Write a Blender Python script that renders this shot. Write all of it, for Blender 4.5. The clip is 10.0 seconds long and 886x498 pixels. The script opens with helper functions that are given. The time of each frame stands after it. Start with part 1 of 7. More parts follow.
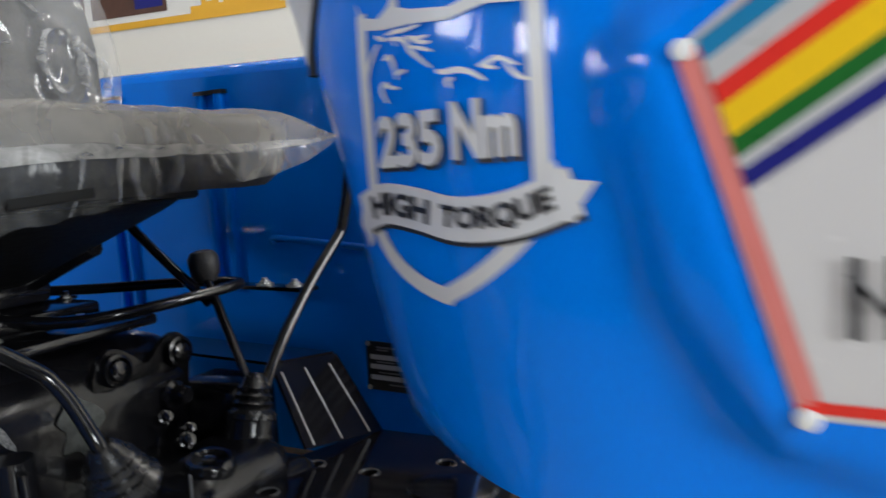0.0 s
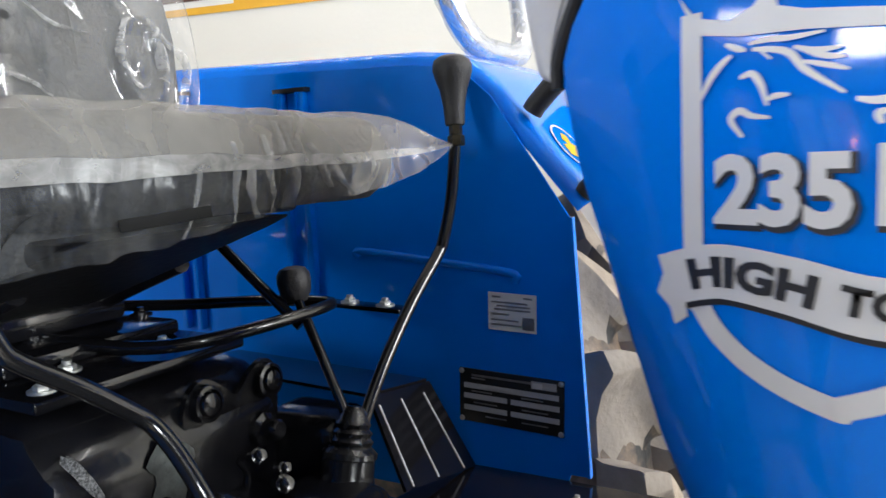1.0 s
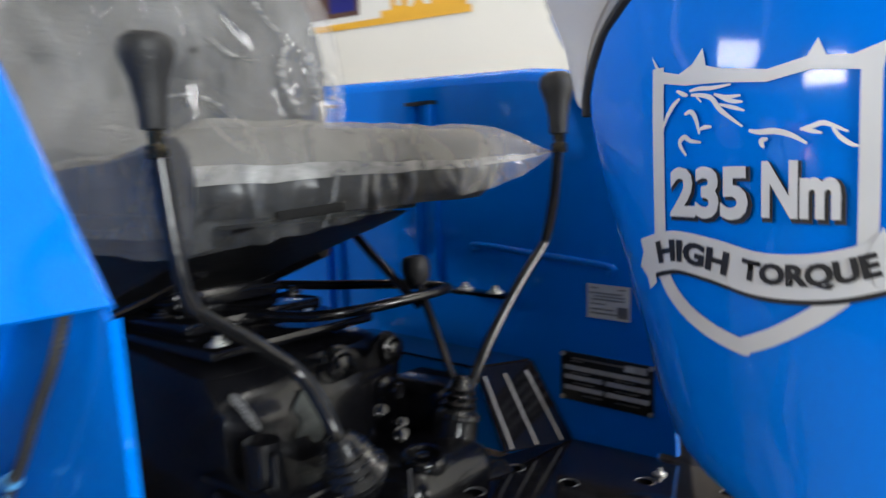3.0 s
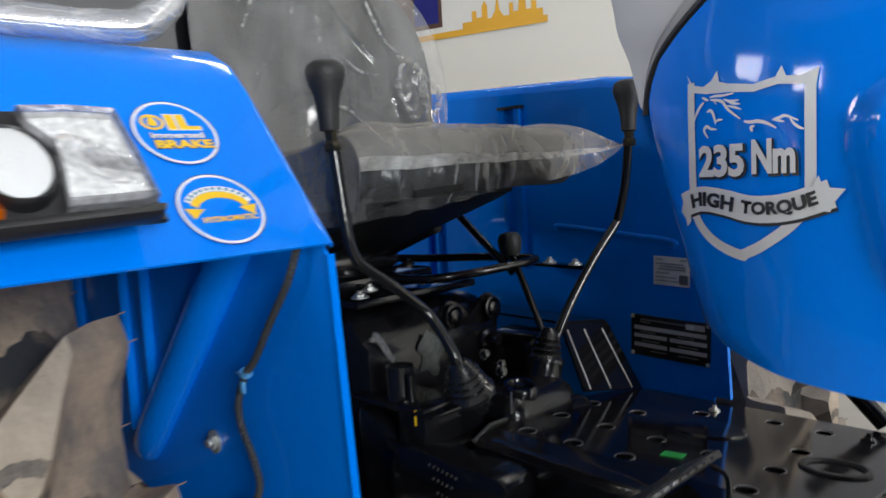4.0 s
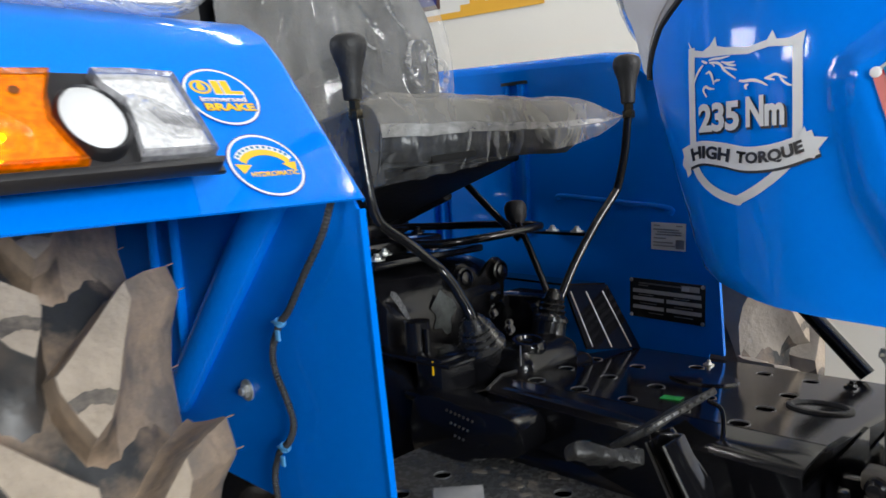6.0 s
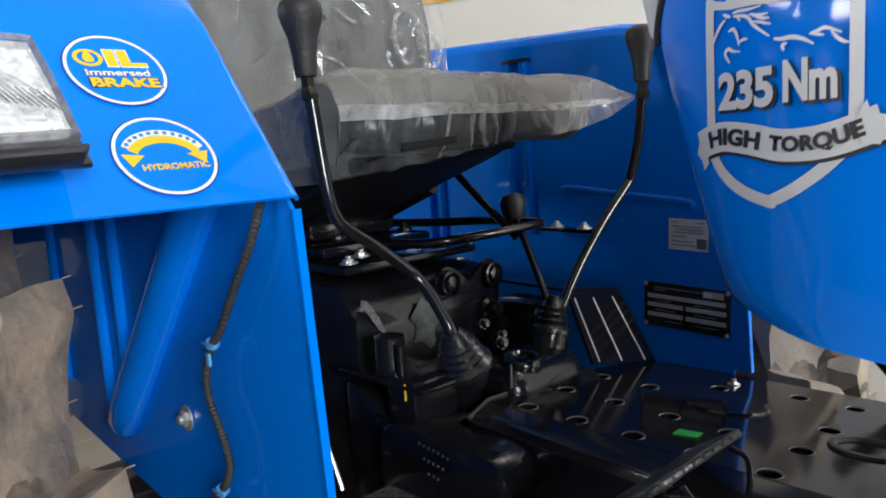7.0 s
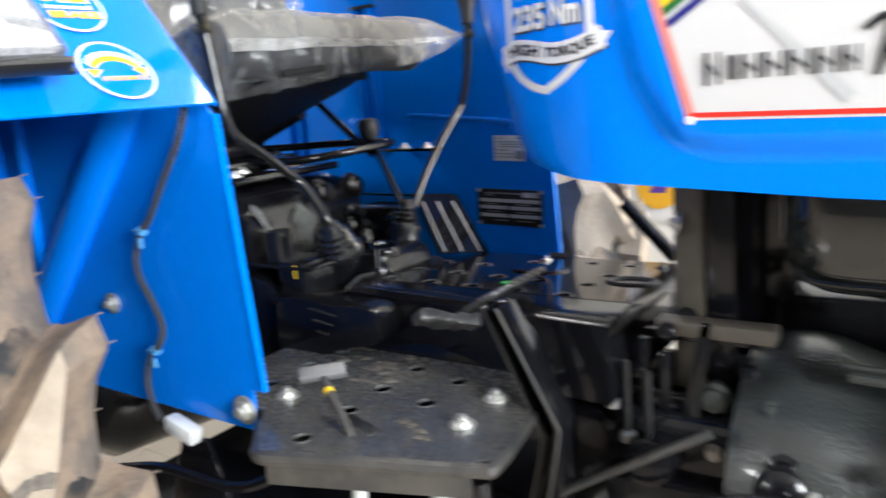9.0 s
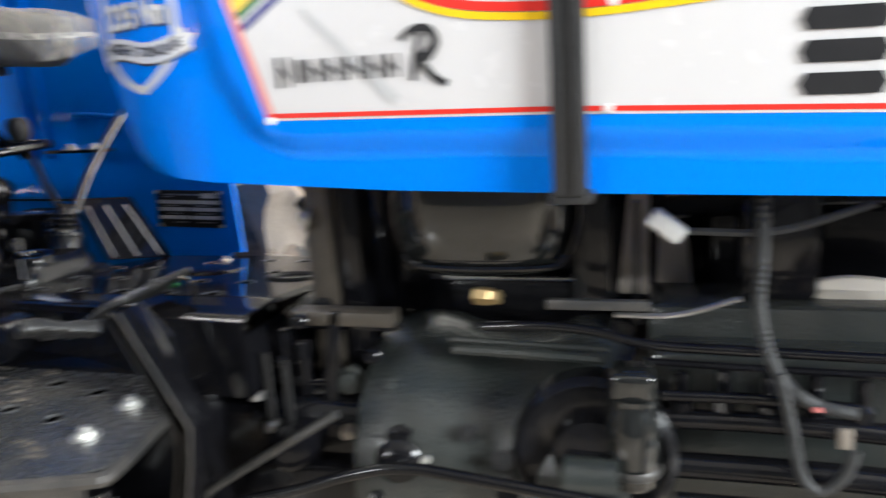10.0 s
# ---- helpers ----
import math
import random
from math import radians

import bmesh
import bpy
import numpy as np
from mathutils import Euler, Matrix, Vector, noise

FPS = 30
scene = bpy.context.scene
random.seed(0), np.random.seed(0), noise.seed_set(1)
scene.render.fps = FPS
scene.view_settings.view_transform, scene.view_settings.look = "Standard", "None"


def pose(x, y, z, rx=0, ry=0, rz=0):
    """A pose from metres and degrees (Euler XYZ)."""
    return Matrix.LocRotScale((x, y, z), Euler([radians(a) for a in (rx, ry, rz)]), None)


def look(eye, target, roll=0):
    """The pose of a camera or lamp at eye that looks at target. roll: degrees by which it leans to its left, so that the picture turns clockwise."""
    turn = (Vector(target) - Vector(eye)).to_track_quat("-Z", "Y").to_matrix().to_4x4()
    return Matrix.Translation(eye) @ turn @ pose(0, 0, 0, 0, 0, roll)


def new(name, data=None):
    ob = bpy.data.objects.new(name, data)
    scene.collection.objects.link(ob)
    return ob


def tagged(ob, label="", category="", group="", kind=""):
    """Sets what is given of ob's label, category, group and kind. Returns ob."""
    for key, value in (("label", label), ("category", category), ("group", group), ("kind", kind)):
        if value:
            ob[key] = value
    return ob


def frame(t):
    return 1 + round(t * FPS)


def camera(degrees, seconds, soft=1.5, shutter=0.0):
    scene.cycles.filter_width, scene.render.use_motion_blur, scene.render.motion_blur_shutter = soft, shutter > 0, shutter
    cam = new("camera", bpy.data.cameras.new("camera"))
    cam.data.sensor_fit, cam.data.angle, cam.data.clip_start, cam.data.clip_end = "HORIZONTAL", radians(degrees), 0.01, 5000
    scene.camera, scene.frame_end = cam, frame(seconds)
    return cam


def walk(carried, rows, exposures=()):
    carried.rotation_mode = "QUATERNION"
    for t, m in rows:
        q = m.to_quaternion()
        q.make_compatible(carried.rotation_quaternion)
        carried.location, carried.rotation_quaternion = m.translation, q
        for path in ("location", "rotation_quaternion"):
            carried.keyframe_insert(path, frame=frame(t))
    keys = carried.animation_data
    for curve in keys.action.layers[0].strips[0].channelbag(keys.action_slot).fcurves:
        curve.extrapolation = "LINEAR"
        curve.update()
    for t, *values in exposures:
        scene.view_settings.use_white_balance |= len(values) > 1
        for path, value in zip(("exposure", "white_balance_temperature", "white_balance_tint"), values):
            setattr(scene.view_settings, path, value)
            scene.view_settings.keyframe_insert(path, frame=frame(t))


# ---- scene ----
cam = camera(61.5, 10.0, shutter=0.7)
PATH = [
    (0, (0.181, -0.545, 1.131), (-0.760, 1.205, 0.898), -4.03),
    (0.5, (0.082, -0.522, 1.151), (-0.882, 1.214, 0.911), -3.17),
    (1, (0.027, -0.516, 1.158), (-0.938, 1.219, 0.913), -2.66),
    (1.5, (-0.003, -0.507, 1.153), (-0.947, 1.238, 0.901), -2.28),
    (2, (-0.008, -0.510, 1.154), (-0.950, 1.235, 0.893), -1.93),
    (2.5, (0.040, -0.533, 1.169), (-1.026, 1.142, 0.926), -2.10),
    (3, (0.137, -0.600, 1.161), (-1.142, 0.921, 0.936), -2.59),
    (3.2, (0.179, -0.631, 1.152), (-1.198, 0.805, 0.945), -2.65),
    (4.3, (0.293, -0.863, 1.140), (-1.131, 0.526, 0.933), -3.49),
    (4.5, (0.318, -0.895, 1.134), (-1.111, 0.488, 0.924), -3.71),
    (5, (0.331, -0.928, 1.134), (-1.079, 0.474, 0.921), -3.65),
    (5.5, (0.320, -0.926, 1.122), (-1.075, 0.488, 0.890), -3.51),
    (6.8, (0.231, -0.737, 1.121), (-1.200, 0.634, 0.854), -3.44),
    (7, (0.223, -0.722, 1.118), (-1.224, 0.631, 0.846), -3.69),
    (7.5, (0.227, -0.725, 1.099), (-1.237, 0.603, 0.794), -4.06),
    (8, (0.253, -0.771, 1.088), (-1.202, 0.557, 0.742), -4.45),
    (8.5, (0.295, -0.851, 1.080), (-1.048, 0.581, 0.700), -4.13),
    (9, (0.361, -0.936, 1.079), (-0.759, 0.668, 0.663), -4.76),
    (9.5, (0.420, -0.946, 1.078), (-0.421, 0.813, 0.634), -4.11),
    (10, (0.511, -0.897, 1.071), (-0.041, 0.968, 0.605), -3.82),
]
EXPOSURE = [(0, 0.12), (0.5, 0.47), (1, 0.66), (2, 0.74), (2.5, 0.79), (3, 0.38), (3.2, 0.25), (4.5, -0.15), (5.0, 0.0), (5.5, 0.12), (7, 0.2), (7.5, 0.34), (8.0, 0.74), (8.5, 1.10), (9, 1.17), (9.5, 1.13), (10, 0.98)]
walk(cam, [(t, look(eye, target, roll)) for t, eye, target, roll in PATH], EXPOSURE)

cam.data.dof.use_dof = False

# ---- world, light ----
world = bpy.data.worlds.new("sky")
scene.world = world
world.use_nodes = True
wn = world.node_tree.nodes
sky = wn.new("ShaderNodeTexSky")
sky.sky_type = "NISHITA"
sky.sun_disc = False
sky.sun_elevation, sky.sun_rotation = radians(48), radians(200)
wn["Background"].inputs[1].default_value = 0.12
world.node_tree.links.new(sky.outputs[0], wn["Background"].inputs[0])
sun_data = bpy.data.lights.new("sun", "SUN")
sun_data.energy, sun_data.angle, sun_data.color = 2.5, radians(0.5), (1, 0.95, 0.88)
sun = new("sun", sun_data)
sun.matrix_world = look((0, 0, 12), (-2.2, 6.0, 4.0))


def window_lamp(eye, target, sx, sy, power, tint):
    data = bpy.data.lights.new("opening_light", "AREA")
    data.shape, data.size, data.size_y, data.energy, data.color = "RECTANGLE", sx, sy, power, tint
    ob = new("opening_light", data)
    ob.matrix_world = look(eye, target)
    return ob


# daylight from unseen windows assumed in the front and side walls
window_lamp((-2.85, -4.42, 2.18), (-0.6, 0, 1.1), 0.85, 0.42, 38, (0.96, 0.99, 1.0))
window_lamp((-3.32, -2.45, 2.10), (0, -0.3, 1.1), 0.95, 0.42, 26, (0.96, 0.99, 1.0))
window_lamp((3.9, -1.7, 1.9), (-0.4, -0.7, 1.0), 1.4, 1.25, 165, (0.93, 0.98, 1.0))
# extra window light, added to brighten the far tyre and back wall
window_lamp((3.9, 0.95, 1.9), (0, 0.85, 1.0), 0.95, 1.5, 110, (0.97, 0.98, 1.0))

# ---- materials ----


def material(name, base, rough=0.5, metal=0.0, vary=0.08, scale=8.0, bump=0.0, bump_scale=60.0, coat=0.0, spec=0.5,
             stain=None, stain_amount=0.0, stain_scale=5.0, rough_vary=0.08, coord="Object"):
    """Base colour with slow and fine variation, stains, and fine relief."""
    m = bpy.data.materials.new(name)
    m.use_nodes = True
    nt = m.node_tree
    n, link = nt.nodes, nt.links.new
    bsdf = n["Principled BSDF"]
    tc = n.new("ShaderNodeTexCoord")
    big = n.new("ShaderNodeTexNoise")
    big.inputs["Scale"].default_value = scale
    big.inputs["Detail"].default_value = 6
    link(tc.outputs[coord], big.inputs["Vector"])
    fine = n.new("ShaderNodeTexNoise")
    fine.inputs["Scale"].default_value = bump_scale
    fine.inputs["Detail"].default_value = 4
    link(tc.outputs[coord], fine.inputs["Vector"])
    mix = n.new("ShaderNodeMix")
    mix.data_type = "RGBA"
    mix.inputs["A"].default_value = (*[c * (1 - vary) for c in base], 1)
    mix.inputs["B"].default_value = (*[min(1, c * (1 + vary)) for c in base], 1)
    link(big.outputs["Fac"], mix.inputs["Factor"])
    out = mix.outputs["Result"]
    if stain:
        sn = n.new("ShaderNodeTexNoise")
        sn.inputs["Scale"].default_value = stain_scale
        sn.inputs["Detail"].default_value = 8
        sn.inputs["Roughness"].default_value = 0.65
        link(tc.outputs[coord], sn.inputs["Vector"])
        ramp = n.new("ShaderNodeMapRange")
        ramp.inputs["From Min"].default_value, ramp.inputs["From Max"].default_value = 0.42, 0.68
        ramp.inputs["To Max"].default_value = stain_amount
        link(sn.outputs["Fac"], ramp.inputs["Value"])
        mx = n.new("ShaderNodeMix")
        mx.data_type = "RGBA"
        mx.inputs["B"].default_value = (*stain, 1)
        link(ramp.outputs["Result"], mx.inputs["Factor"])
        link(out, mx.inputs["A"])
        out = mx.outputs["Result"]
    link(out, bsdf.inputs["Base Color"])
    rr = n.new("ShaderNodeMapRange")
    rr.inputs["To Min"].default_value, rr.inputs["To Max"].default_value = max(0.02, rough - rough_vary), min(1, rough + rough_vary)
    link(fine.outputs["Fac"], rr.inputs["Value"])
    link(rr.outputs["Result"], bsdf.inputs["Roughness"])
    bsdf.inputs["Metallic"].default_value = metal
    bsdf.inputs["Specular IOR Level"].default_value = spec
    bsdf.inputs["Coat Weight"].default_value = coat
    bsdf.inputs["Coat Roughness"].default_value = 0.06
    if bump:
        b = n.new("ShaderNodeBump")
        b.inputs["Strength"].default_value = bump
        b.inputs["Distance"].default_value = 0.004
        link(fine.outputs["Fac"], b.inputs["Height"])
        link(b.outputs["Normal"], bsdf.inputs["Normal"])
    return m


def shine(n, link, normal, low, high):
    """Share of gloss, rising towards grazing sight, alike on both sides of a sheet."""
    lw = n.new("ShaderNodeLayerWeight")
    lw.inputs["Blend"].default_value = 0.5
    link(normal, lw.inputs["Normal"])
    p = n.new("ShaderNodeMath")
    p.operation = "POWER"
    p.inputs[1].default_value = 4.0
    link(lw.outputs["Facing"], p.inputs[0])
    r = n.new("ShaderNodeMapRange")
    r.inputs["To Min"].default_value, r.inputs["To Max"].default_value = low, high
    link(p.outputs[0], r.inputs["Value"])
    return r


def film_material(name, tint, clear, rough, crease=30.0, strength=0.6, run=(6, 30, 7), crease_lines=0.0, milky=None, sheen=0.55):
    """Thin clear polythene: part clear, part milky, with a crumpled shine."""
    m = bpy.data.materials.new(name)
    m.use_nodes = True
    nt = m.node_tree
    n, link = nt.nodes, nt.links.new
    n.remove(n["Principled BSDF"])
    out = n["Material Output"]
    tc = n.new("ShaderNodeTexCoord")
    mp = n.new("ShaderNodeMapping")
    mp.inputs["Scale"].default_value = (1.0, 1.6, 0.55)
    link(tc.outputs["Object"], mp.inputs["Vector"])
    no = n.new("ShaderNodeTexNoise")
    no.inputs["Scale"].default_value = crease
    no.inputs["Detail"].default_value = 5
    no.inputs["Distortion"].default_value = 1.2
    link(mp.outputs["Vector"], no.inputs["Vector"])
    bump = n.new("ShaderNodeBump")
    bump.inputs["Strength"].default_value, bump.inputs["Distance"].default_value = strength, 0.008
    link(no.outputs["Fac"], bump.inputs["Height"])
    clear_n = n.new("ShaderNodeBsdfTransparent")
    gloss = n.new("ShaderNodeBsdfGlossy")
    gloss.inputs["Roughness"].default_value = rough
    diff = n.new("ShaderNodeBsdfDiffuse")
    diff.inputs["Color"].default_value = (*tint, 1)
    link(bump.outputs["Normal"], gloss.inputs["Normal"])
    link(bump.outputs["Normal"], diff.inputs["Normal"])
    # milky folds run down the film
    mp2 = n.new("ShaderNodeMapping")
    mp2.inputs["Scale"].default_value = run
    link(tc.outputs["Object"], mp2.inputs["Vector"])
    folds = n.new("ShaderNodeTexNoise")
    folds.inputs["Scale"].default_value = 1.0
    folds.inputs["Detail"].default_value = 6
    folds.inputs["Distortion"].default_value = 1.6
    link(mp2.outputs["Vector"], folds.inputs["Vector"])
    a = n.new("ShaderNodeMixShader")
    mr = n.new("ShaderNodeMapRange")
    mr.inputs["From Min"].default_value, mr.inputs["From Max"].default_value = 0.36, 0.66
    mr.inputs["To Min"].default_value, mr.inputs["To Max"].default_value = max(0, 1 - clear * 1.12), milky or min(1, 1 - clear * 0.82)
    link(folds.outputs["Fac"], mr.inputs["Value"])
    # thin crease lines, brightened in the colour, where a second noise crosses its middle
    mp3 = n.new("ShaderNodeMapping")
    mp3.inputs["Scale"].default_value = [q * 0.9 for q in run]
    mp3.inputs["Location"].default_value = (3.1, 1.7, 0.4)
    link(tc.outputs["Object"], mp3.inputs["Vector"])
    lines = n.new("ShaderNodeTexNoise")
    lines.inputs["Scale"].default_value = 1.0
    lines.inputs["Detail"].default_value = 3
    lines.inputs["Distortion"].default_value = 0.8
    link(mp3.outputs["Vector"], lines.inputs["Vector"])
    dist = n.new("ShaderNodeMath")
    dist.operation = "SUBTRACT"
    dist.inputs[1].default_value = 0.5
    link(lines.outputs["Fac"], dist.inputs[0])
    ab = n.new("ShaderNodeMath")
    ab.operation = "ABSOLUTE"
    link(dist.outputs[0], ab.inputs[0])
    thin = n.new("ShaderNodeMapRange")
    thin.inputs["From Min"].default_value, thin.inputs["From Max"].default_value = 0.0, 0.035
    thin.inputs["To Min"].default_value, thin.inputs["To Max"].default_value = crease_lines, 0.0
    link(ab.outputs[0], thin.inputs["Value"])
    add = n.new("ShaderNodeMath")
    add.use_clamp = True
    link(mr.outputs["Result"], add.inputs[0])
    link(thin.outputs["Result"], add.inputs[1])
    link(add.outputs[0], a.inputs["Fac"])
    link(clear_n.outputs[0], a.inputs[1])
    link(diff.outputs[0], a.inputs[2])
    fr = shine(n, link, bump.outputs["Normal"], 0.09 * sheen, sheen)
    b = n.new("ShaderNodeMixShader")
    link(fr.outputs[0], b.inputs["Fac"])
    link(a.outputs[0], b.inputs[1])
    link(gloss.outputs[0], b.inputs[2])
    link(b.outputs[0], out.inputs["Surface"])
    return m


def lens_material(name, tint, rough=0.08, trans=0.6, glow=0.0):
    """Tinted clear plastic over a reflector: clear, a little cloudy, and shiny."""
    m = bpy.data.materials.new(name)
    m.use_nodes = True
    n, link = m.node_tree.nodes, m.node_tree.links.new
    n.remove(n["Principled BSDF"])
    tc = n.new("ShaderNodeTexCoord")
    no = n.new("ShaderNodeTexNoise")
    no.inputs["Scale"].default_value = 150
    link(tc.outputs["Object"], no.inputs["Vector"])
    bump = n.new("ShaderNodeBump")
    bump.inputs["Strength"].default_value, bump.inputs["Distance"].default_value = 0.2, 0.003
    link(no.outputs["Fac"], bump.inputs["Height"])
    clear_n, diff, gloss = n.new("ShaderNodeBsdfTransparent"), n.new("ShaderNodeBsdfDiffuse"), n.new("ShaderNodeBsdfGlossy")
    shade = n.new("ShaderNodeMix")
    shade.data_type = "RGBA"
    shade.inputs["A"].default_value = (*[c * 0.78 for c in tint], 1)
    shade.inputs["B"].default_value = (*[min(1, c * 1.2) for c in tint], 1)
    spread = n.new("ShaderNodeMapRange")
    spread.inputs["From Min"].default_value, spread.inputs["From Max"].default_value = 0.35, 0.65
    link(no.outputs["Fac"], spread.inputs["Value"])
    link(spread.outputs["Result"], shade.inputs["Factor"])
    link(shade.outputs["Result"], clear_n.inputs["Color"])
    link(shade.outputs["Result"], diff.inputs["Color"])
    gloss.inputs["Roughness"].default_value = rough
    link(bump.outputs["Normal"], gloss.inputs["Normal"])
    a, b = n.new("ShaderNodeMixShader"), n.new("ShaderNodeMixShader")
    a.inputs["Fac"].default_value = 1 - trans
    link(clear_n.outputs[0], a.inputs[1])
    link(diff.outputs[0], a.inputs[2])
    fr = shine(n, link, bump.outputs["Normal"], 0.05, 0.7)
    link(fr.outputs[0], b.inputs["Fac"])
    link(a.outputs[0], b.inputs[1])
    link(gloss.outputs[0], b.inputs[2])
    # glow: brightness added to the lens itself
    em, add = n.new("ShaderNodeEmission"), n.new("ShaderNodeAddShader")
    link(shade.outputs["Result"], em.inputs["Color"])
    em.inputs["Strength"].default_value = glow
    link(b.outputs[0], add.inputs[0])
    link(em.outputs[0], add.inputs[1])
    link(add.outputs[0], n["Material Output"].inputs["Surface"])
    return m


def lamp_glow(name, tint, strength):
    m = bpy.data.materials.new(name)
    m.use_nodes = True
    bsdf = m.node_tree.nodes["Principled BSDF"]
    bsdf.inputs["Base Color"].default_value = (*tint, 1)
    bsdf.inputs["Emission Color"].default_value = (*tint, 1)
    bsdf.inputs["Emission Strength"].default_value = strength
    return m


BLUE = material("blue_enamel", (0.0, 0.205, 0.87), rough=0.085, vary=0.05, scale=3, coat=0.42, spec=0.06, bump=0.012, bump_scale=180, rough_vary=0.025)
PLAT = material("black_gloss_platform_paint", (0.005, 0.005, 0.007), rough=0.11, vary=0.3, scale=14, coat=0.05, spec=0.20, bump=0.06, bump_scale=16,
                stain=(0.035, 0.03, 0.026), stain_amount=0.35, stain_scale=8, rough_vary=0.05)
# unseen side walls, greyed to cut fill light and pale reflections
STRUCT = material("greyed_unseen_side_wall", (0.165, 0.17, 0.175), rough=0.85, vary=0.05, scale=1.2, bump=0.1, bump_scale=60)
LIP = material("dull_grey_step_edge", (0.05, 0.05, 0.05), rough=0.42, metal=0.3, vary=0.25, scale=20, stain=(0.17, 0.15, 0.13), stain_amount=0.5, stain_scale=14)
BLACK = material("black_gloss_paint", (0.0055, 0.0055, 0.007), rough=0.15, vary=0.3, scale=14, coat=0.18, spec=0.36, bump=0.05, bump_scale=60,
                 stain=(0.012, 0.012, 0.013), stain_amount=0.25, stain_scale=9, rough_vary=0.06)
CAST = material("black_painted_casting", (0.005, 0.005, 0.0065), rough=0.22, vary=0.3, scale=20, coat=0.2, spec=0.28, bump=0.16, bump_scale=60,
                stain=(0.014, 0.014, 0.015), stain_amount=0.3, stain_scale=12)
RIBM = material("dull_worn_rib", (0.24, 0.24, 0.245), rough=0.42, metal=0.5, vary=0.3, scale=60)
ENGINE = material("grey_black_engine_paint", (0.030, 0.035, 0.034), rough=0.20, vary=0.2, scale=30, coat=0.25, bump=0.4, bump_scale=190,
                  stain=(0.06, 0.054, 0.046), stain_amount=0.4, stain_scale=10)
FOOT = material("scuffed_black_footplate", (0.058, 0.060, 0.063), rough=0.27, vary=0.3, scale=10, coat=0.15, bump=0.2, bump_scale=120,
                stain=(0.15, 0.135, 0.115), stain_amount=0.6, stain_scale=8, rough_vary=0.15)
LEVER = material("polished_black_lever", (0.008, 0.008, 0.009), rough=0.17, vary=0.3, scale=30, coat=0.3, spec=0.45, bump=0.1, bump_scale=120, rough_vary=0.06)
# flat black for the seat's slot and the shade in the footplate holes
VOID = material("flat_black_hole_shade", (0.004, 0.004, 0.004), rough=0.95, vary=0.1, scale=30)
PANB = material("dull_black_pan_paint", (0.007, 0.007, 0.008), rough=0.5, vary=0.2, scale=20, spec=0.2, bump=0.2, bump_scale=120)
KNOB = material("matt_black_rubber", (0.018, 0.018, 0.019), rough=0.55, vary=0.15, scale=20, bump=0.25, bump_scale=260)
FOAM = material("charcoal_seat_vinyl", (0.022, 0.023, 0.025), rough=0.6, vary=0.2, scale=12, bump=0.5, bump_scale=160)
PANEL = material("white_sticker_vinyl", (0.63, 0.615, 0.62), rough=0.25, vary=0.03, scale=5, coat=0.5)
SILVER = material("silver_sticker_vinyl", (0.70, 0.71, 0.73), rough=0.35, vary=0.06, scale=20)
WHITE = material("white_print", (0.8, 0.8, 0.8), rough=0.35, vary=0.04, scale=20)
INK = material("black_print_and_shade", (0.012, 0.012, 0.014), rough=0.4, vary=0.1, scale=20)
RED = material("red_print", (0.75, 0.03, 0.02), rough=0.3, vary=0.05, scale=20, coat=0.3)
PINK = material("faded_red_print", (0.72, 0.22, 0.20), rough=0.3, vary=0.08, scale=30, coat=0.3)
YELLOW = material("yellow_print", (0.88, 0.55, 0.01), rough=0.3, vary=0.05, scale=20, coat=0.3)
GREEN = material("green_print", (0.01, 0.13, 0.02), rough=0.3, vary=0.05, scale=20, coat=0.3)
LIME = material("bright_green_tape", (0.02, 0.36, 0.06), rough=0.4, vary=0.05, scale=40)
NAVY = material("navy_print", (0.012, 0.015, 0.19), rough=0.3, vary=0.05, scale=20, coat=0.3)
TEAL = material("teal_print", (0.01, 0.20, 0.42), rough=0.3, vary=0.05, scale=20, coat=0.3)
GREYP = material("grey_print", (0.5, 0.5, 0.51), rough=0.3, vary=0.05, scale=20, coat=0.3)
DASH = material("light_grey_dash_plastic", (0.70, 0.70, 0.70), rough=0.45, vary=0.05, scale=15, bump=0.15, bump_scale=400)
ZINC = material("bright_zinc_bolt", (0.62, 0.62, 0.59), rough=0.36, metal=0.7, vary=0.2, scale=60)
STEEL = material("worn_steel", (0.45, 0.45, 0.46), rough=0.35, metal=0.9, vary=0.2, scale=40, stain=(0.2, 0.17, 0.14), stain_amount=0.4, stain_scale=20)
BRASS = material("brass_plug", (0.62, 0.45, 0.22), rough=0.35, metal=0.9, vary=0.15, scale=60)
RUBBER = material("dusty_tyre_rubber", (0.028, 0.029, 0.030), rough=0.55, vary=0.3, scale=9, bump=0.5, bump_scale=70,
                  stain=(0.36, 0.25, 0.165), stain_amount=0.9, stain_scale=9, rough_vary=0.1)
LUGR = material("dusty_tread_lug", (0.158, 0.130, 0.108), rough=0.8, vary=0.25, scale=22, bump=0.8, bump_scale=80,
                stain=(0.48, 0.34, 0.225), stain_amount=0.85, stain_scale=9, rough_vary=0.1)
RIMM = material("white_wheel_paint", (0.62, 0.62, 0.6), rough=0.35, vary=0.05, scale=10)
FILL_TUBE = lamp_glow("glowing_fill_tube", (1.0, 0.99, 0.96), 43.0)
CABLE = material("grey_black_cable_sleeve", (0.036, 0.037, 0.038), rough=0.6, vary=0.3, scale=60, bump=0.5, bump_scale=300)
TIE = material("pale_blue_plastic_tie", (0.10, 0.36, 0.68), rough=0.4, vary=0.1, scale=60)
TAG = material("white_plastic_connector", (0.72, 0.72, 0.70), rough=0.4, vary=0.06, scale=40)
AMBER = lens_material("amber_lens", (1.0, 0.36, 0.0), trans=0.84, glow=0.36)
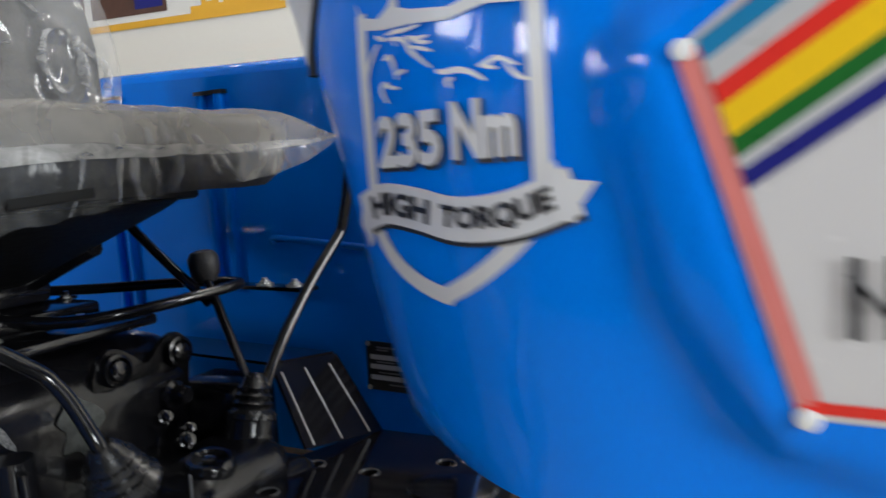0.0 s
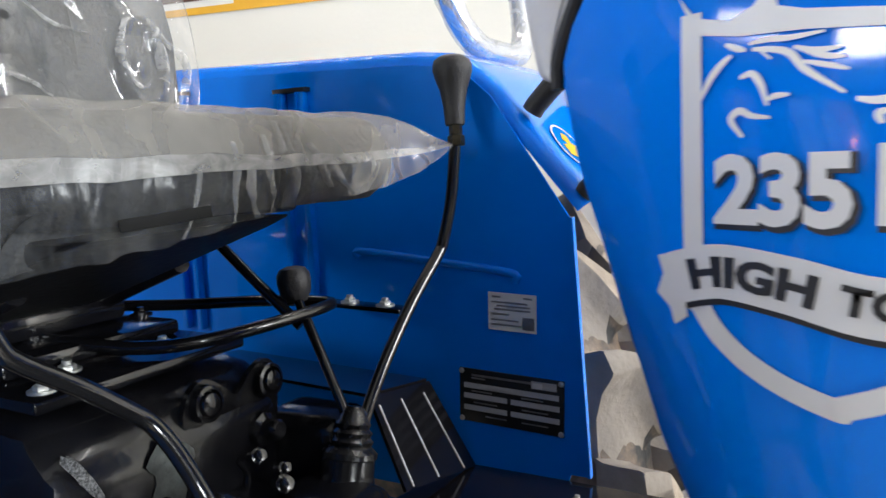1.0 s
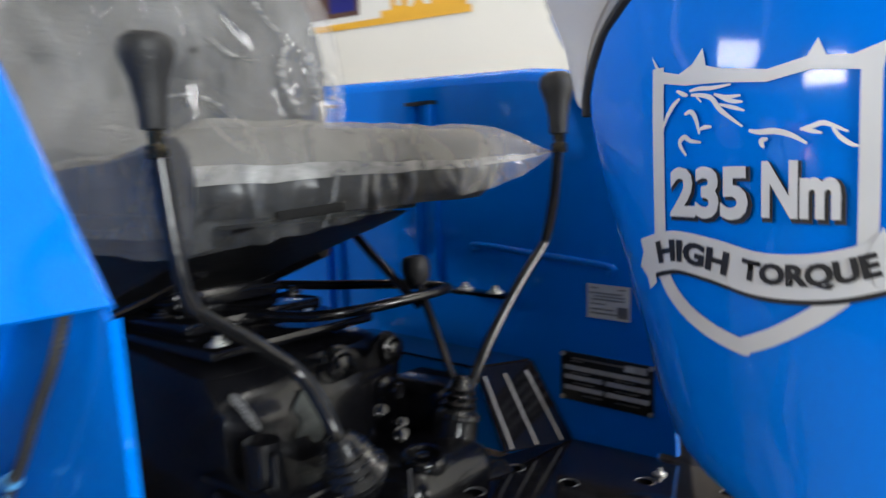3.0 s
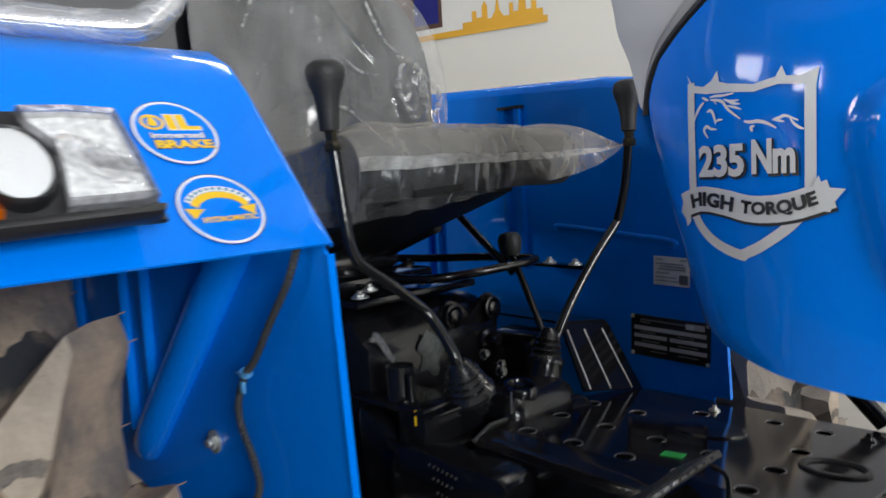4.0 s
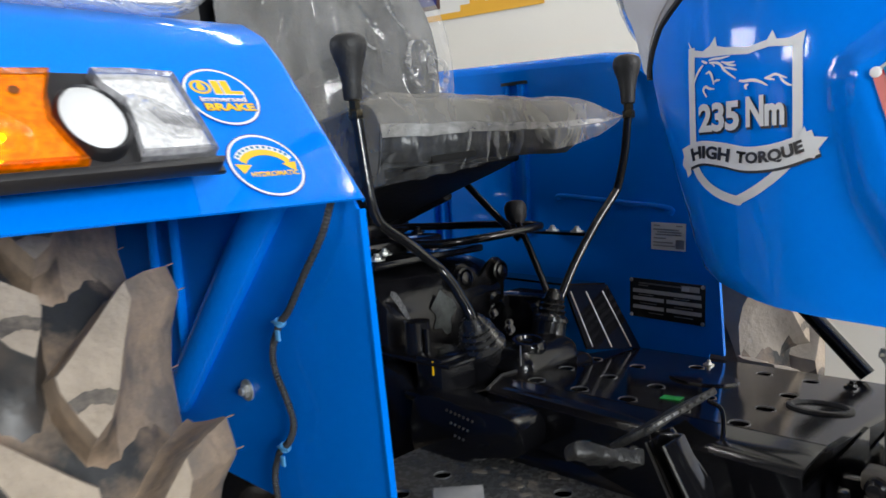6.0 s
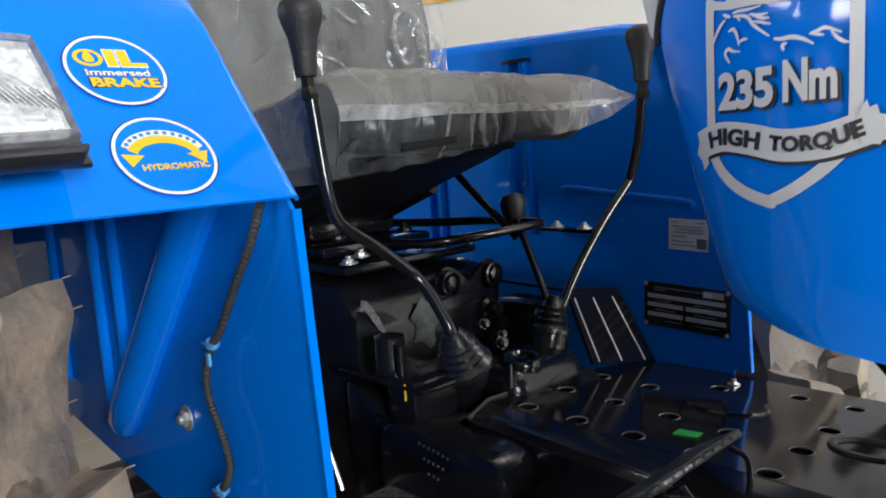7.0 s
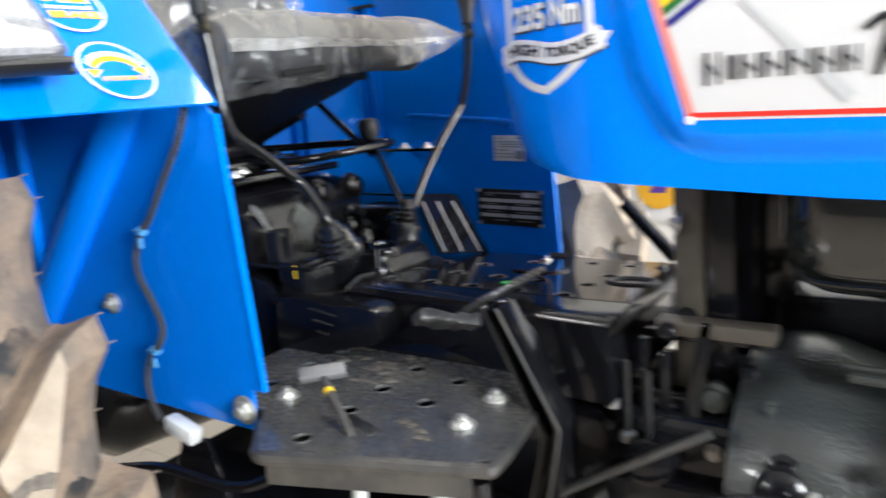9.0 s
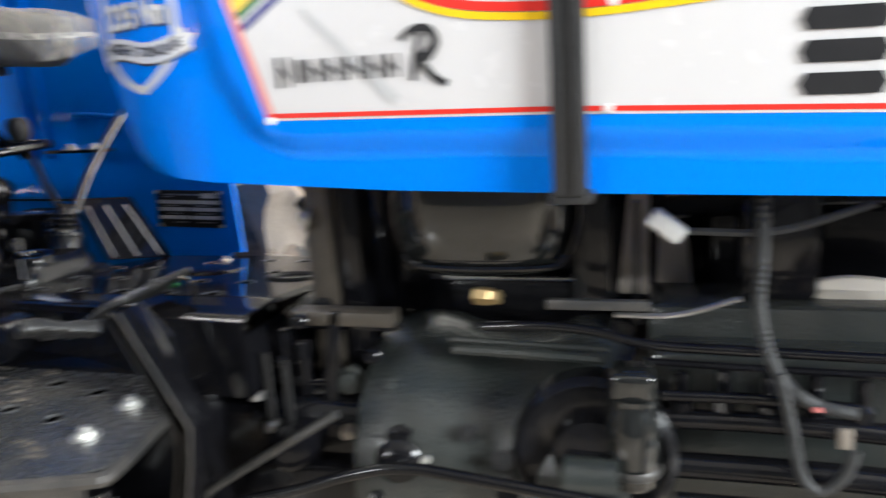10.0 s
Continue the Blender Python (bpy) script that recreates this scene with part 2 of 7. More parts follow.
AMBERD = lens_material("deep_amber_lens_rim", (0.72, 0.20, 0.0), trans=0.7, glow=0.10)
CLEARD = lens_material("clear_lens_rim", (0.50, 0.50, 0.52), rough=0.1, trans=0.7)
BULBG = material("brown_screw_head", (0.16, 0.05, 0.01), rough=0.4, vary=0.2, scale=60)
# slight glow stands for the light reflected in this lens
CLEAR = lens_material("clear_lens_with_glow", (0.92, 0.93, 0.94), rough=0.08, trans=0.75, glow=0.12)
REFL = material("faceted_lamp_reflector", (0.95, 0.95, 0.96), rough=0.2, metal=0.0, vary=0.1, scale=40, bump=1.0, bump_scale=42)
CHROME = material("chrome_reflector", (0.85, 0.86, 0.88), rough=0.1, metal=1.0, vary=0.05, scale=30)
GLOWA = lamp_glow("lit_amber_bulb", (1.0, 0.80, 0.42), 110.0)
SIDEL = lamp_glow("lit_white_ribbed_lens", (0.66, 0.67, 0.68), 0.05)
LAMPB = material("black_lamp_housing", (0.014, 0.014, 0.016), rough=0.35, vary=0.2, scale=30)
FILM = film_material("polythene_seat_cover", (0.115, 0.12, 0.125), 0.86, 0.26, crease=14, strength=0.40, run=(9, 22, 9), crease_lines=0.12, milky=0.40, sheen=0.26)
SKIRT = film_material("slack_polythene_skirt", (0.27, 0.255, 0.235), 0.62, 0.26, crease=9, strength=0.4, run=(7, 7, 5), crease_lines=0.05, sheen=0.12)
FOLD = film_material("gathered_polythene_fold", (0.50, 0.50, 0.49), 0.66, 0.20, crease=14, strength=0.3, run=(9, 30, 6))
GLINT = film_material("painted_crease_glint", (0.62, 0.62, 0.61), 0.80, 0.10, crease=20, strength=0.3, run=(30, 30, 30), milky=0.62)
# paler than the front: layers and grazing-angle haze are put into the tint
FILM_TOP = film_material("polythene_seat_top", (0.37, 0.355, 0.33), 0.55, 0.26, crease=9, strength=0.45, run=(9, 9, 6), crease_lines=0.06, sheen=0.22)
FILM_BACK = film_material("polythene_backrest_cover", (0.38, 0.385, 0.39), 0.80, 0.10, crease=3.2, strength=0.22, run=(3, 5, 2.5), crease_lines=0.10)
WRAP = film_material("crumpled_clear_wrap", (0.62, 0.63, 0.65), 0.78, 0.07, crease=22, strength=0.7, run=(20, 6, 20), crease_lines=0.25)
BAND = film_material("folded_polythene_hem", (0.36, 0.352, 0.34), 0.55, 0.42, crease=18, strength=0.4, run=(9, 34, 50), crease_lines=0.10, milky=0.72)
WALLM = material("cream_painted_plaster", (0.80, 0.77, 0.70), rough=0.8, vary=0.04, scale=1.2, bump=0.12, bump_scale=60)
# unseen ceiling, greyed to cut bounced light
CEILM = material("greyed_unseen_ceiling", (0.45, 0.44, 0.43), rough=0.85, vary=0.03, scale=1.0, bump=0.1, bump_scale=50)
TILE = material("beige_floor_tile", (0.46, 0.40, 0.33), rough=0.22, vary=0.1, scale=6, bump=0.05, bump_scale=60, stain=(0.33, 0.27, 0.21), stain_amount=0.4, stain_scale=3)
GROUT = material("dark_tile_grout", (0.22, 0.19, 0.16), rough=0.9, vary=0.15, scale=20)
PAVE = material("outside_paving", (0.32, 0.30, 0.27), rough=0.85, vary=0.2, scale=2, bump=0.3, bump_scale=30)
PAPER = material("poster_paper", (0.78, 0.76, 0.72), rough=0.5, vary=0.03, scale=6)
OCHRE = material("ochre_poster_print", (0.80, 0.42, 0.03), rough=0.5, vary=0.05, scale=10)
BROWN = material("dark_brown_poster_print", (0.10, 0.045, 0.03), rough=0.5, vary=0.5, scale=18)
VIOLET = material("violet_print", (0.10, 0.05, 0.28), rough=0.5, vary=0.1, scale=10)
# lug colour paled for the stronger light on the far wheel
LUG_FAR = material("far_lug_lit_tone", (0.30, 0.265, 0.225), rough=0.8, vary=0.2, scale=14, bump=0.5, bump_scale=80, stain=(0.12, 0.10, 0.085), stain_amount=0.5, stain_scale=9)
LUGT = material("pale_dusty_lug_top", (0.40, 0.33, 0.255), rough=0.8, vary=0.2, scale=30, bump=0.6, bump_scale=140, stain=(0.24, 0.195, 0.15), stain_amount=0.7, stain_scale=18)
BARE = material("bare_black_rubber", (0.024, 0.026, 0.029), rough=0.42, vary=0.3, scale=12, bump=0.25, bump_scale=60, stain=(0.16, 0.12, 0.09), stain_amount=0.45, stain_scale=9, rough_vary=0.1)
RUBBED = material("rubbed_lug_band", (0.075, 0.064, 0.054), rough=0.6, vary=0.3, scale=40, bump=0.5, bump_scale=160, stain=(0.28, 0.23, 0.18), stain_amount=0.6, stain_scale=55)
DUSTY = material("dried_mud", (0.20, 0.17, 0.14), rough=0.7, vary=0.2, scale=9, bump=0.2, bump_scale=70)
MUD = material("thin_dried_mud", (0.15, 0.13, 0.108), rough=0.75, vary=0.4, scale=60, bump=0.5, bump_scale=160, stain=(0.03, 0.029, 0.028), stain_amount=0.8, stain_scale=60)
PALE_GAP = material("pale_gap_filling", (0.60, 0.54, 0.46), rough=0.7, vary=0.2, scale=9, bump=0.2, bump_scale=70)
DUSTYB = material("dusty_brown_black_bracket", (0.045, 0.038, 0.030), rough=0.5, vary=0.2, scale=14, bump=0.2, bump_scale=80, stain=(0.11, 0.09, 0.07), stain_amount=0.5, stain_scale=12)
WORNP = material("worn_black_pedal", (0.012, 0.012, 0.012), rough=0.40, vary=0.3, scale=30, bump=0.9, bump_scale=90, stain=(0.065, 0.063, 0.061), stain_amount=0.45, stain_scale=45)
BOOT = material("glossy_black_rubber_boot", (0.010, 0.010, 0.011), rough=0.26, vary=0.2, scale=20, coat=0.15, bump=0.1, bump_scale=120)
NUTM = material("brassy_plated_nut", (0.055, 0.048, 0.032), rough=0.28, metal=0.8, vary=0.2, scale=60)
TANKM = material("glossy_black_tank_paint", (0.012, 0.013, 0.013), rough=0.07, vary=0.2, scale=10, coat=0.8, spec=0.5)
RIMH = material("hole_rim_highlight", (0.15, 0.15, 0.15), rough=0.38, metal=0.5, vary=0.3, scale=60)
STEELD = material("dull_cast_edge", (0.025, 0.025, 0.026), rough=0.3, metal=0.3, vary=0.3, scale=60)
SPECK = material("speckled_worn_casting", (0.012, 0.012, 0.013), rough=0.3, vary=0.3, scale=60, bump=0.6, bump_scale=260, stain=(0.26, 0.26, 0.265), stain_amount=1.0, stain_scale=420)
PATCH = material("grey_green_gloss_reflection", (0.085, 0.095, 0.092), rough=0.35, vary=0.5, scale=60, bump=0.6, bump_scale=90, stain=(0.02, 0.02, 0.02), stain_amount=0.7, stain_scale=50)
# unseen front wall, darkened to keep haze off the bonnet
DARKW = material("darkened_unseen_front_wall", (0.045, 0.047, 0.05), rough=0.6, vary=0.1, scale=2)

# ---- mesh tools ----


def part(name, bm, mat, parent, label="", smooth=True, kind=""):
    """One mesh object under a thing or a part."""
    me = bpy.data.meshes.new(name)
    bmesh.ops.recalc_face_normals(bm, faces=bm.faces)
    bm.to_mesh(me)
    bm.free()
    for m in (mat if isinstance(mat, (list, tuple)) else [mat]):
        me.materials.append(m)
    if smooth:
        me.polygons.foreach_set("use_smooth", [True] * len(me.polygons))
        me.set_sharp_from_angle(angle=radians(38))
    ob = new(name, me)
    ob.parent = parent
    if label or kind:
        tagged(ob, label=label, kind=kind)
    return ob


def again(ob, m, parent=None):
    """Another object on the same mesh at the pose m."""
    o = new(ob.name.split(".")[0], ob.data)
    o.parent = parent or ob.parent
    o.matrix_local = m
    for key in ("label",):
        if key in ob:
            o[key] = ob[key]
    return o


def thing(name, label, category, at=(0, 0, 0), group="", kind=""):
    ob = new(name)
    ob.location = at
    ob.empty_display_size = 0.1
    return tagged(ob, label, category, group, kind)


def box(x0, x1, y0, y1, z0, z1, bev=0.0, seg=2, bm=None):
    b = bmesh.new()
    bmesh.ops.create_cube(b, size=1, matrix=Matrix.Translation(((x0 + x1) / 2, (y0 + y1) / 2, (z0 + z1) / 2)) @ Matrix.Diagonal((abs(x1 - x0), abs(y1 - y0), abs(z1 - z0), 1)))
    if bev:
        bmesh.ops.bevel(b, geom=b.edges[:], offset=bev, segments=seg, affect="EDGES", profile=0.5)
    return join(bm, b) if bm else b


def join(bm, *others):
    """Adds other bmeshes into bm."""
    for o in others:
        tmp = bpy.data.meshes.new("tmp")
        o.to_mesh(tmp)
        o.free()
        bm.from_mesh(tmp)
        bpy.data.meshes.remove(tmp)
    return bm


def moved(bm, m):
    bmesh.ops.transform(bm, matrix=m, verts=bm.verts)
    return bm


def spline(points, n=8, closed=False):
    """Catmull-Rom through points."""
    p = [Vector(q) for q in points]
    if len(p) < 3:
        return p
    out = []
    k = len(p)
    for i in range(k if closed else k - 1):
        a, b = p[i], p[(i + 1) % k]
        z = p[i - 1] if (i or closed) else a * 2 - b
        d = p[(i + 2) % k] if (closed or i + 2 < k) else b * 2 - a
        for j in range(n):
            t = j / n
            out.append(0.5 * (2 * a + (b - z) * t + (2 * z - 5 * a + 4 * b - d) * t * t + (3 * a - z - 3 * b + d) * t ** 3))
    if not closed:
        out.append(p[-1])
    return out


def tube(points, r, seg=10, n=6, closed=False, radius=None, flat=1.0, wob=0.0):
    """A tube along a smooth line; radius(s) scales r, flat squeezes it."""
    pts = spline(points, n, closed) if n > 1 else [Vector(q) for q in points]
    bm = bmesh.new()
    k = len(pts)
    up = None
    rings = []
    for i, q in enumerate(pts):
        tan = (pts[(i + 1) % k] - pts[i - 1]) if closed else (pts[min(i + 1, k - 1)] - pts[max(i - 1, 0)])
        tan.normalize()
        if up is None:
            up = tan.orthogonal().normalized()
        up = (up - tan * up.dot(tan)).normalized()
        side = tan.cross(up)
        rr = r * (radius(i / max(1, k - 1)) if radius else 1)
        ring = []
        for j in range(seg):
            a = 2 * math.pi * j / seg
            w = 1 + (wob * noise.noise(Vector((i * 0.9, j * 1.7, r * 90))) if wob else 0)
            ring.append(bm.verts.new(q + up * math.cos(a) * rr * w + side * math.sin(a) * rr * flat * w))
        rings.append(ring)
    for i in range(k if closed else k - 1):
        a, b = rings[i], rings[(i + 1) % k]
        for j in range(seg):
            bm.faces.new((a[j], a[(j + 1) % seg], b[(j + 1) % seg], b[j]))
    if not closed:
        bm.faces.new(rings[0][::-1])
        bm.faces.new(rings[-1])
    return bm


def lathe(profile, seg=24, m=None):
    """Turns (radius, height) pairs about z."""
    bm = bmesh.new()
    rings = []
    for r, z in profile:
        if r < 1e-6:
            rings.append([bm.verts.new((0, 0, z))])
        else:
            rings.append([bm.verts.new((r * math.cos(2 * math.pi * j / seg), r * math.sin(2 * math.pi * j / seg), z)) for j in range(seg)])
    for a, b in zip(rings, rings[1:]):
        for j in range(seg):
            q = [a[j % len(a)], a[(j + 1) % len(a)], b[(j + 1) % len(b)], b[j % len(b)]]
            q = list(dict.fromkeys(q))
            if len(q) > 2:
                bm.faces.new(q)
    if len(rings[0]) > 1:
        bm.faces.new(rings[0][::-1])
    if len(rings[-1]) > 1:
        bm.faces.new(rings[-1])
    return moved(bm, m) if m else bm


def sheet(fn, us, vs, thick=0.0):
    """A grid of points fn(u, v), made solid if thick."""
    bm = bmesh.new()
    g = [[bm.verts.new(fn(u, v)) for v in vs] for u in us]
    for i in range(len(us) - 1):
        for j in range(len(vs) - 1):
            bm.faces.new((g[i][j], g[i + 1][j], g[i + 1][j + 1], g[i][j + 1]))
    if thick:
        bmesh.ops.recalc_face_normals(bm, faces=bm.faces)
        bmesh.ops.solidify(bm, geom=bm.faces[:], thickness=thick)
    return bm


def plate(outline, y0, y1, bev=0.0):
    """A plate in the x-z plane between y0 and y1."""
    bm = bmesh.new()
    f = bm.faces.new([bm.verts.new((x, y0, z)) for x, z in outline])
    r = bmesh.ops.extrude_face_region(bm, geom=[f])
    bmesh.ops.translate(bm, vec=(0, y1 - y0, 0), verts=[v for v in r["geom"] if isinstance(v, bmesh.types.BMVert)])
    if bev:
        bmesh.ops.bevel(bm, geom=bm.edges[:], offset=bev, segments=2, affect="EDGES", profile=0.5)
    return bm


def slab(outline, z0, z1, bev=0.0):
    """A plate in the x-y plane between z0 and z1."""
    bm = plate([(x, y) for x, y in outline], z0, z1, bev)
    for v in bm.verts:
        v.co = Vector((v.co.x, v.co.z, v.co.y))
    return bm


def bolt_bm(r=0.009, h=0.007, washer=1.55):
    """A hex head on a washer, pointing up z."""
    bm = lathe([(r * washer, 0), (r * washer, 0.0022), (r * 1.02, 0.0026)], 18)
    return join(bm, lathe([(r, 0.0022), (r, h * 0.85), (r * 0.86, h), (0, h)], 6), lathe([(r * 0.55, h), (r * 0.55, h + 0.004), (0, h + 0.0045)], 10))


def aim(at, d):
    """A pose at a place with z along d."""
    return Matrix.Translation(at) @ Vector(d).normalized().to_track_quat("Z", "Y").to_matrix().to_4x4()


def outline_bm(points):
    bm = bmesh.new()
    bm.faces.new([bm.verts.new((x, 0, z)) for x, z in points])
    return bm


def ribbon(points, width, n=6, taper=None):
    """A flat stroke in the x-z plane."""
    pts = spline([(x, 0, z) for x, z in points], n) if n > 1 else [Vector((x, 0, z)) for x, z in points]
    bm = bmesh.new()
    k = len(pts)
    rows = []
    for i, q in enumerate(pts):
        t = pts[min(i + 1, k - 1)] - pts[max(i - 1, 0)]
        nrm = Vector((-t.z, 0, t.x)).normalized()
        w = width * (taper(i / (k - 1)) if taper else 1) / 2
        rows.append((bm.verts.new(q + nrm * w), bm.verts.new(q - nrm * w)))
    for a, b in zip(rows, rows[1:]):
        bm.faces.new((a[0], b[0], b[1], a[1]))
    return bm


def lettering(text, height, width=None, bold=0.0, shear=0.0, spacing=1.0):
    """Letters in the x-z plane, centred on the origin."""
    cu = bpy.data.curves.new("letters", "FONT")
    cu.body, cu.size, cu.offset, cu.shear, cu.space_character = text, 1.0, bold, shear, spacing
    cu.resolution_u = 3
    ob = new("letters", cu)
    bpy.context.view_layer.update()
    me = bpy.data.meshes.new_from_object(ob.evaluated_get(bpy.context.evaluated_depsgraph_get()))
    bpy.data.objects.remove(ob)
    bm = bmesh.new()
    bm.from_mesh(me)
    bpy.data.meshes.remove(me)
    xs, ys_ = [v.co.x for v in bm.verts], [v.co.y for v in bm.verts]
    sx0, sy0 = max(xs) - min(xs), max(ys_) - min(ys_)
    kz = height / sy0
    kx = width / sx0 if width else kz
    for v in bm.verts:
        v.co = Vector(((v.co.x - min(xs) - sx0 / 2) * kx, 0, (v.co.y - min(ys_) - sy0 / 2) * kz))
    return bm


def fine(bm, size):
    """Cuts long edges, so that a flat shape can follow a curve."""
    for _ in range(5):
        long = [e for e in bm.edges if e.calc_length() > size]
        if not long:
            break
        bmesh.ops.subdivide_edges(bm, edges=long, cuts=1)
        bmesh.ops.triangulate(bm, faces=[f for f in bm.faces if len(f.verts) > 4])
    return bm

# ---- the showroom ----
Y_BACK, X_LEFT, X_RIGHT, Y_FRONT, Z_CEIL = 1.55, -3.4, 4.0, -4.5, 3.2


def structure(name, bm, mat, label, category):
    ob = part(name, bm, mat, None, smooth=False)
    return tagged(ob, label, category, kind="structure")


structure("floor", box(X_LEFT - 0.2, X_RIGHT + 0.2, Y_FRONT - 0.2, Y_BACK + 0.2, -0.2, -0.006), GROUT, "dark grout bed under beige floor tiles", "floor")
structure("wall_north", box(X_LEFT, X_RIGHT, Y_BACK, Y_BACK + 0.2, -0.006, Z_CEIL), WALLM, "cream painted plaster back wall of the showroom", "wall")
west = box(X_LEFT - 0.2, X_LEFT, Y_FRONT, -2.95, -0.006, Z_CEIL)
for y0, y1, z0, z1 in ((-1.95, Y_BACK + 0.2, -0.006, Z_CEIL), (-2.95, -1.95, -0.006, 1.87), (-2.95, -1.95, 2.33, Z_CEIL)):
    west = box(X_LEFT - 0.2, X_LEFT, y0, y1, z0, z1, bm=west)
structure("wall_west", west, STRUCT, "unseen side wall, greyed to cut fill light, with an assumed window opening", "wall")
east = box(X_RIGHT, X_RIGHT + 0.2, Y_FRONT, Y_BACK + 0.2, -0.006, 1.1)
for y0, y1, z0, z1 in ((Y_FRONT, Y_BACK + 0.2, 2.7, Z_CEIL), (Y_FRONT, -2.85, 1.1, 2.7), (-0.55, 0.42, 1.1, 2.7), (1.48, Y_BACK + 0.2, 1.1, 2.7)):
    east = box(X_RIGHT, X_RIGHT + 0.2, y0, y1, z0, z1, bm=east)
structure("wall_east", east, STRUCT, "unseen side wall, greyed to cut fill light, with assumed windows", "wall")
south = box(X_LEFT - 0.2, -3.30, Y_FRONT - 0.2, Y_FRONT, -0.006, Z_CEIL)
for x0, x1, z0, z1 in ((-2.40, X_RIGHT + 0.2, -0.006, Z_CEIL), (-3.30, -2.40, -0.006, 1.95), (-3.30, -2.40, 2.41, Z_CEIL)):
    south = box(x0, x1, Y_FRONT - 0.2, Y_FRONT, z0, z1, bm=south)
structure("wall_south", south, DARKW, "unseen front wall, darkened against reflections, with an assumed window opening", "wall")
structure("ceiling", box(X_LEFT - 0.2, X_RIGHT + 0.2, Y_FRONT - 0.2, Y_BACK + 0.2, Z_CEIL, Z_CEIL + 0.15), CEILM, "plain unseen ceiling, greyed to cut bounced light", "ceiling")
structure("ground", box(-60, 60, -60, 60, -0.5, -0.21), PAVE, "grey paved ground outside the showroom", "ground")
structure("baseboard", box(X_LEFT + 0.01, X_RIGHT - 0.01, Y_BACK - 0.014, Y_BACK - 0.001, 0.002, 0.1, 0.003), TILE, "beige tile skirting along the back wall", "baseboard")



# unseen tubes on the ceiling, added to brighten the back wall
def wall_fill_light(x, y):
    t = thing("wall_fill_light", "unseen white fill tube on a ceiling batten, added to brighten the back wall", "ceiling light", (x, y, Z_CEIL), group="ceiling tubes")
    part("batten", box(-0.62, 0.62, -0.03, 0.03, -0.05, 0, 0.004), CEILM, t)
    part("tube", moved(lathe([(0.013, -0.6), (0.013, 0.6)], 12), Matrix.Translation((0, 0, -0.07)) @ Euler((0, radians(90), 0)).to_matrix().to_4x4()), FILL_TUBE, t)
    return t


for x, y in ((-1.7, 0.75), (1.5, 0.7), (-0.1, 1.25)):
    wall_fill_light(x, y)

# ---- the tractor ----
tractor = thing("tractor", "bright blue farm tractor with white striped bonnet panels and polythene-wrapped seat", "tractor")
YC = -0.025  # its middle line


def interp(x, pts):
    return float(np.interp(x, [p[0] for p in pts], [p[1] for p in pts]))


# bonnet side: plan, lower edge, rear upper edge and the raised field round the panel
HOOD_LOW = [(-0.092, 1.188), (-0.088, 1.150), (-0.077, 1.119), (-0.067, 1.088), (-0.055, 1.051), (-0.0464, 1.027), (-0.031, 1.003), (-0.005, 0.9935), (0.026, 0.988), (0.057, 0.983),
            (0.089, 0.980), (0.135, 0.977), (0.28, 0.968), (0.45, 0.962), (0.7, 0.955), (1.4, 0.945)]
HOOD_HIGH = [(-0.092, 1.199), (-0.086, 1.213), (-0.072, 1.232), (-0.044, 1.250), (-0.005, 1.272), (0.05, 1.30), (1.4, 1.30)]
FIELD = [(0.19, 1.006), (0.160, 1.014), (0.143, 1.030), (0.117, 1.075), (0.103, 1.140), (0.102, 1.162), (0.112, 1.180), (0.17, 1.215), (0.30, 1.275), (0.40, 1.292),
         (1.30, 1.292), (1.30, 0.985), (0.70, 0.991), (0.42, 1.001)]


def hood_half(x):
    t = min(max((0.12 - x) / 0.19, 0), 1.2)
    return 0.24 - 0.065 * t ** 2.2


# the rear edge, from below: height, place along the bonnet, and how far it curls in
CURL = [(0.983, 0.04, 0.0), (0.988, 0.026, 0.005), (0.9935, -0.005, 0.014), (1.003, -0.031, 0.025), (1.027, -0.0464, 0.029), (1.051, -0.055, 0.028), (1.088, -0.067, 0.022), (1.119, -0.077, 0.018), (1.150, -0.088, 0.014), (1.188, -0.092, 0.003), (1.23, -0.07, 0.0)]


def curl_in(x, z):
    d = x - interp(z, [(a, b) for a, b, c in CURL])
    return interp(z, [(a, c) for a, b, c in CURL]) * max(0, 1 - max(0, d) / 0.045) ** 2


def field_depth(x, z):
    """Distance inside the raised field (negative outside)."""
    best, inside = 9.0, False
    k = len(FIELD)
    for i in range(k):
        (x0, z0), (x1, z1) = FIELD[i], FIELD[(i + 1) % k]
        dx, dz = x1 - x0, z1 - z0
        t = min(1, max(0, ((x - x0) * dx + (z - z0) * dz) / (dx * dx + dz * dz)))
        best = min(best, math.hypot(x - x0 - t * dx, z - z0 - t * dz))
        if (z0 > z) != (z1 > z) and x < x0 + (z - z0) / (z1 - z0) * dx:
            inside = not inside
    return best if inside else -best


def hood_bow(z):
    """How far the side sheet leans in above the shield."""
    return max(0.0, z - 1.165) ** 2


def hood_y(x, z):
    s = min(1, max(0, (field_depth(x, z) + 0.002) / 0.016))
    side = ((x - 0.168) * 0.960 + (z - 1.036) * 0.280) + 0.008  # distance from a raised bead beside the panel
    bead = 0.0022 * math.exp(-(side / 0.0045) ** 2) if 1.02 < z < 1.18 else 0.0
    return YC - hood_half(x) - 0.009 * s * s * (3 - 2 * s) - bead + curl_in(x, z) + hood_bow(z)


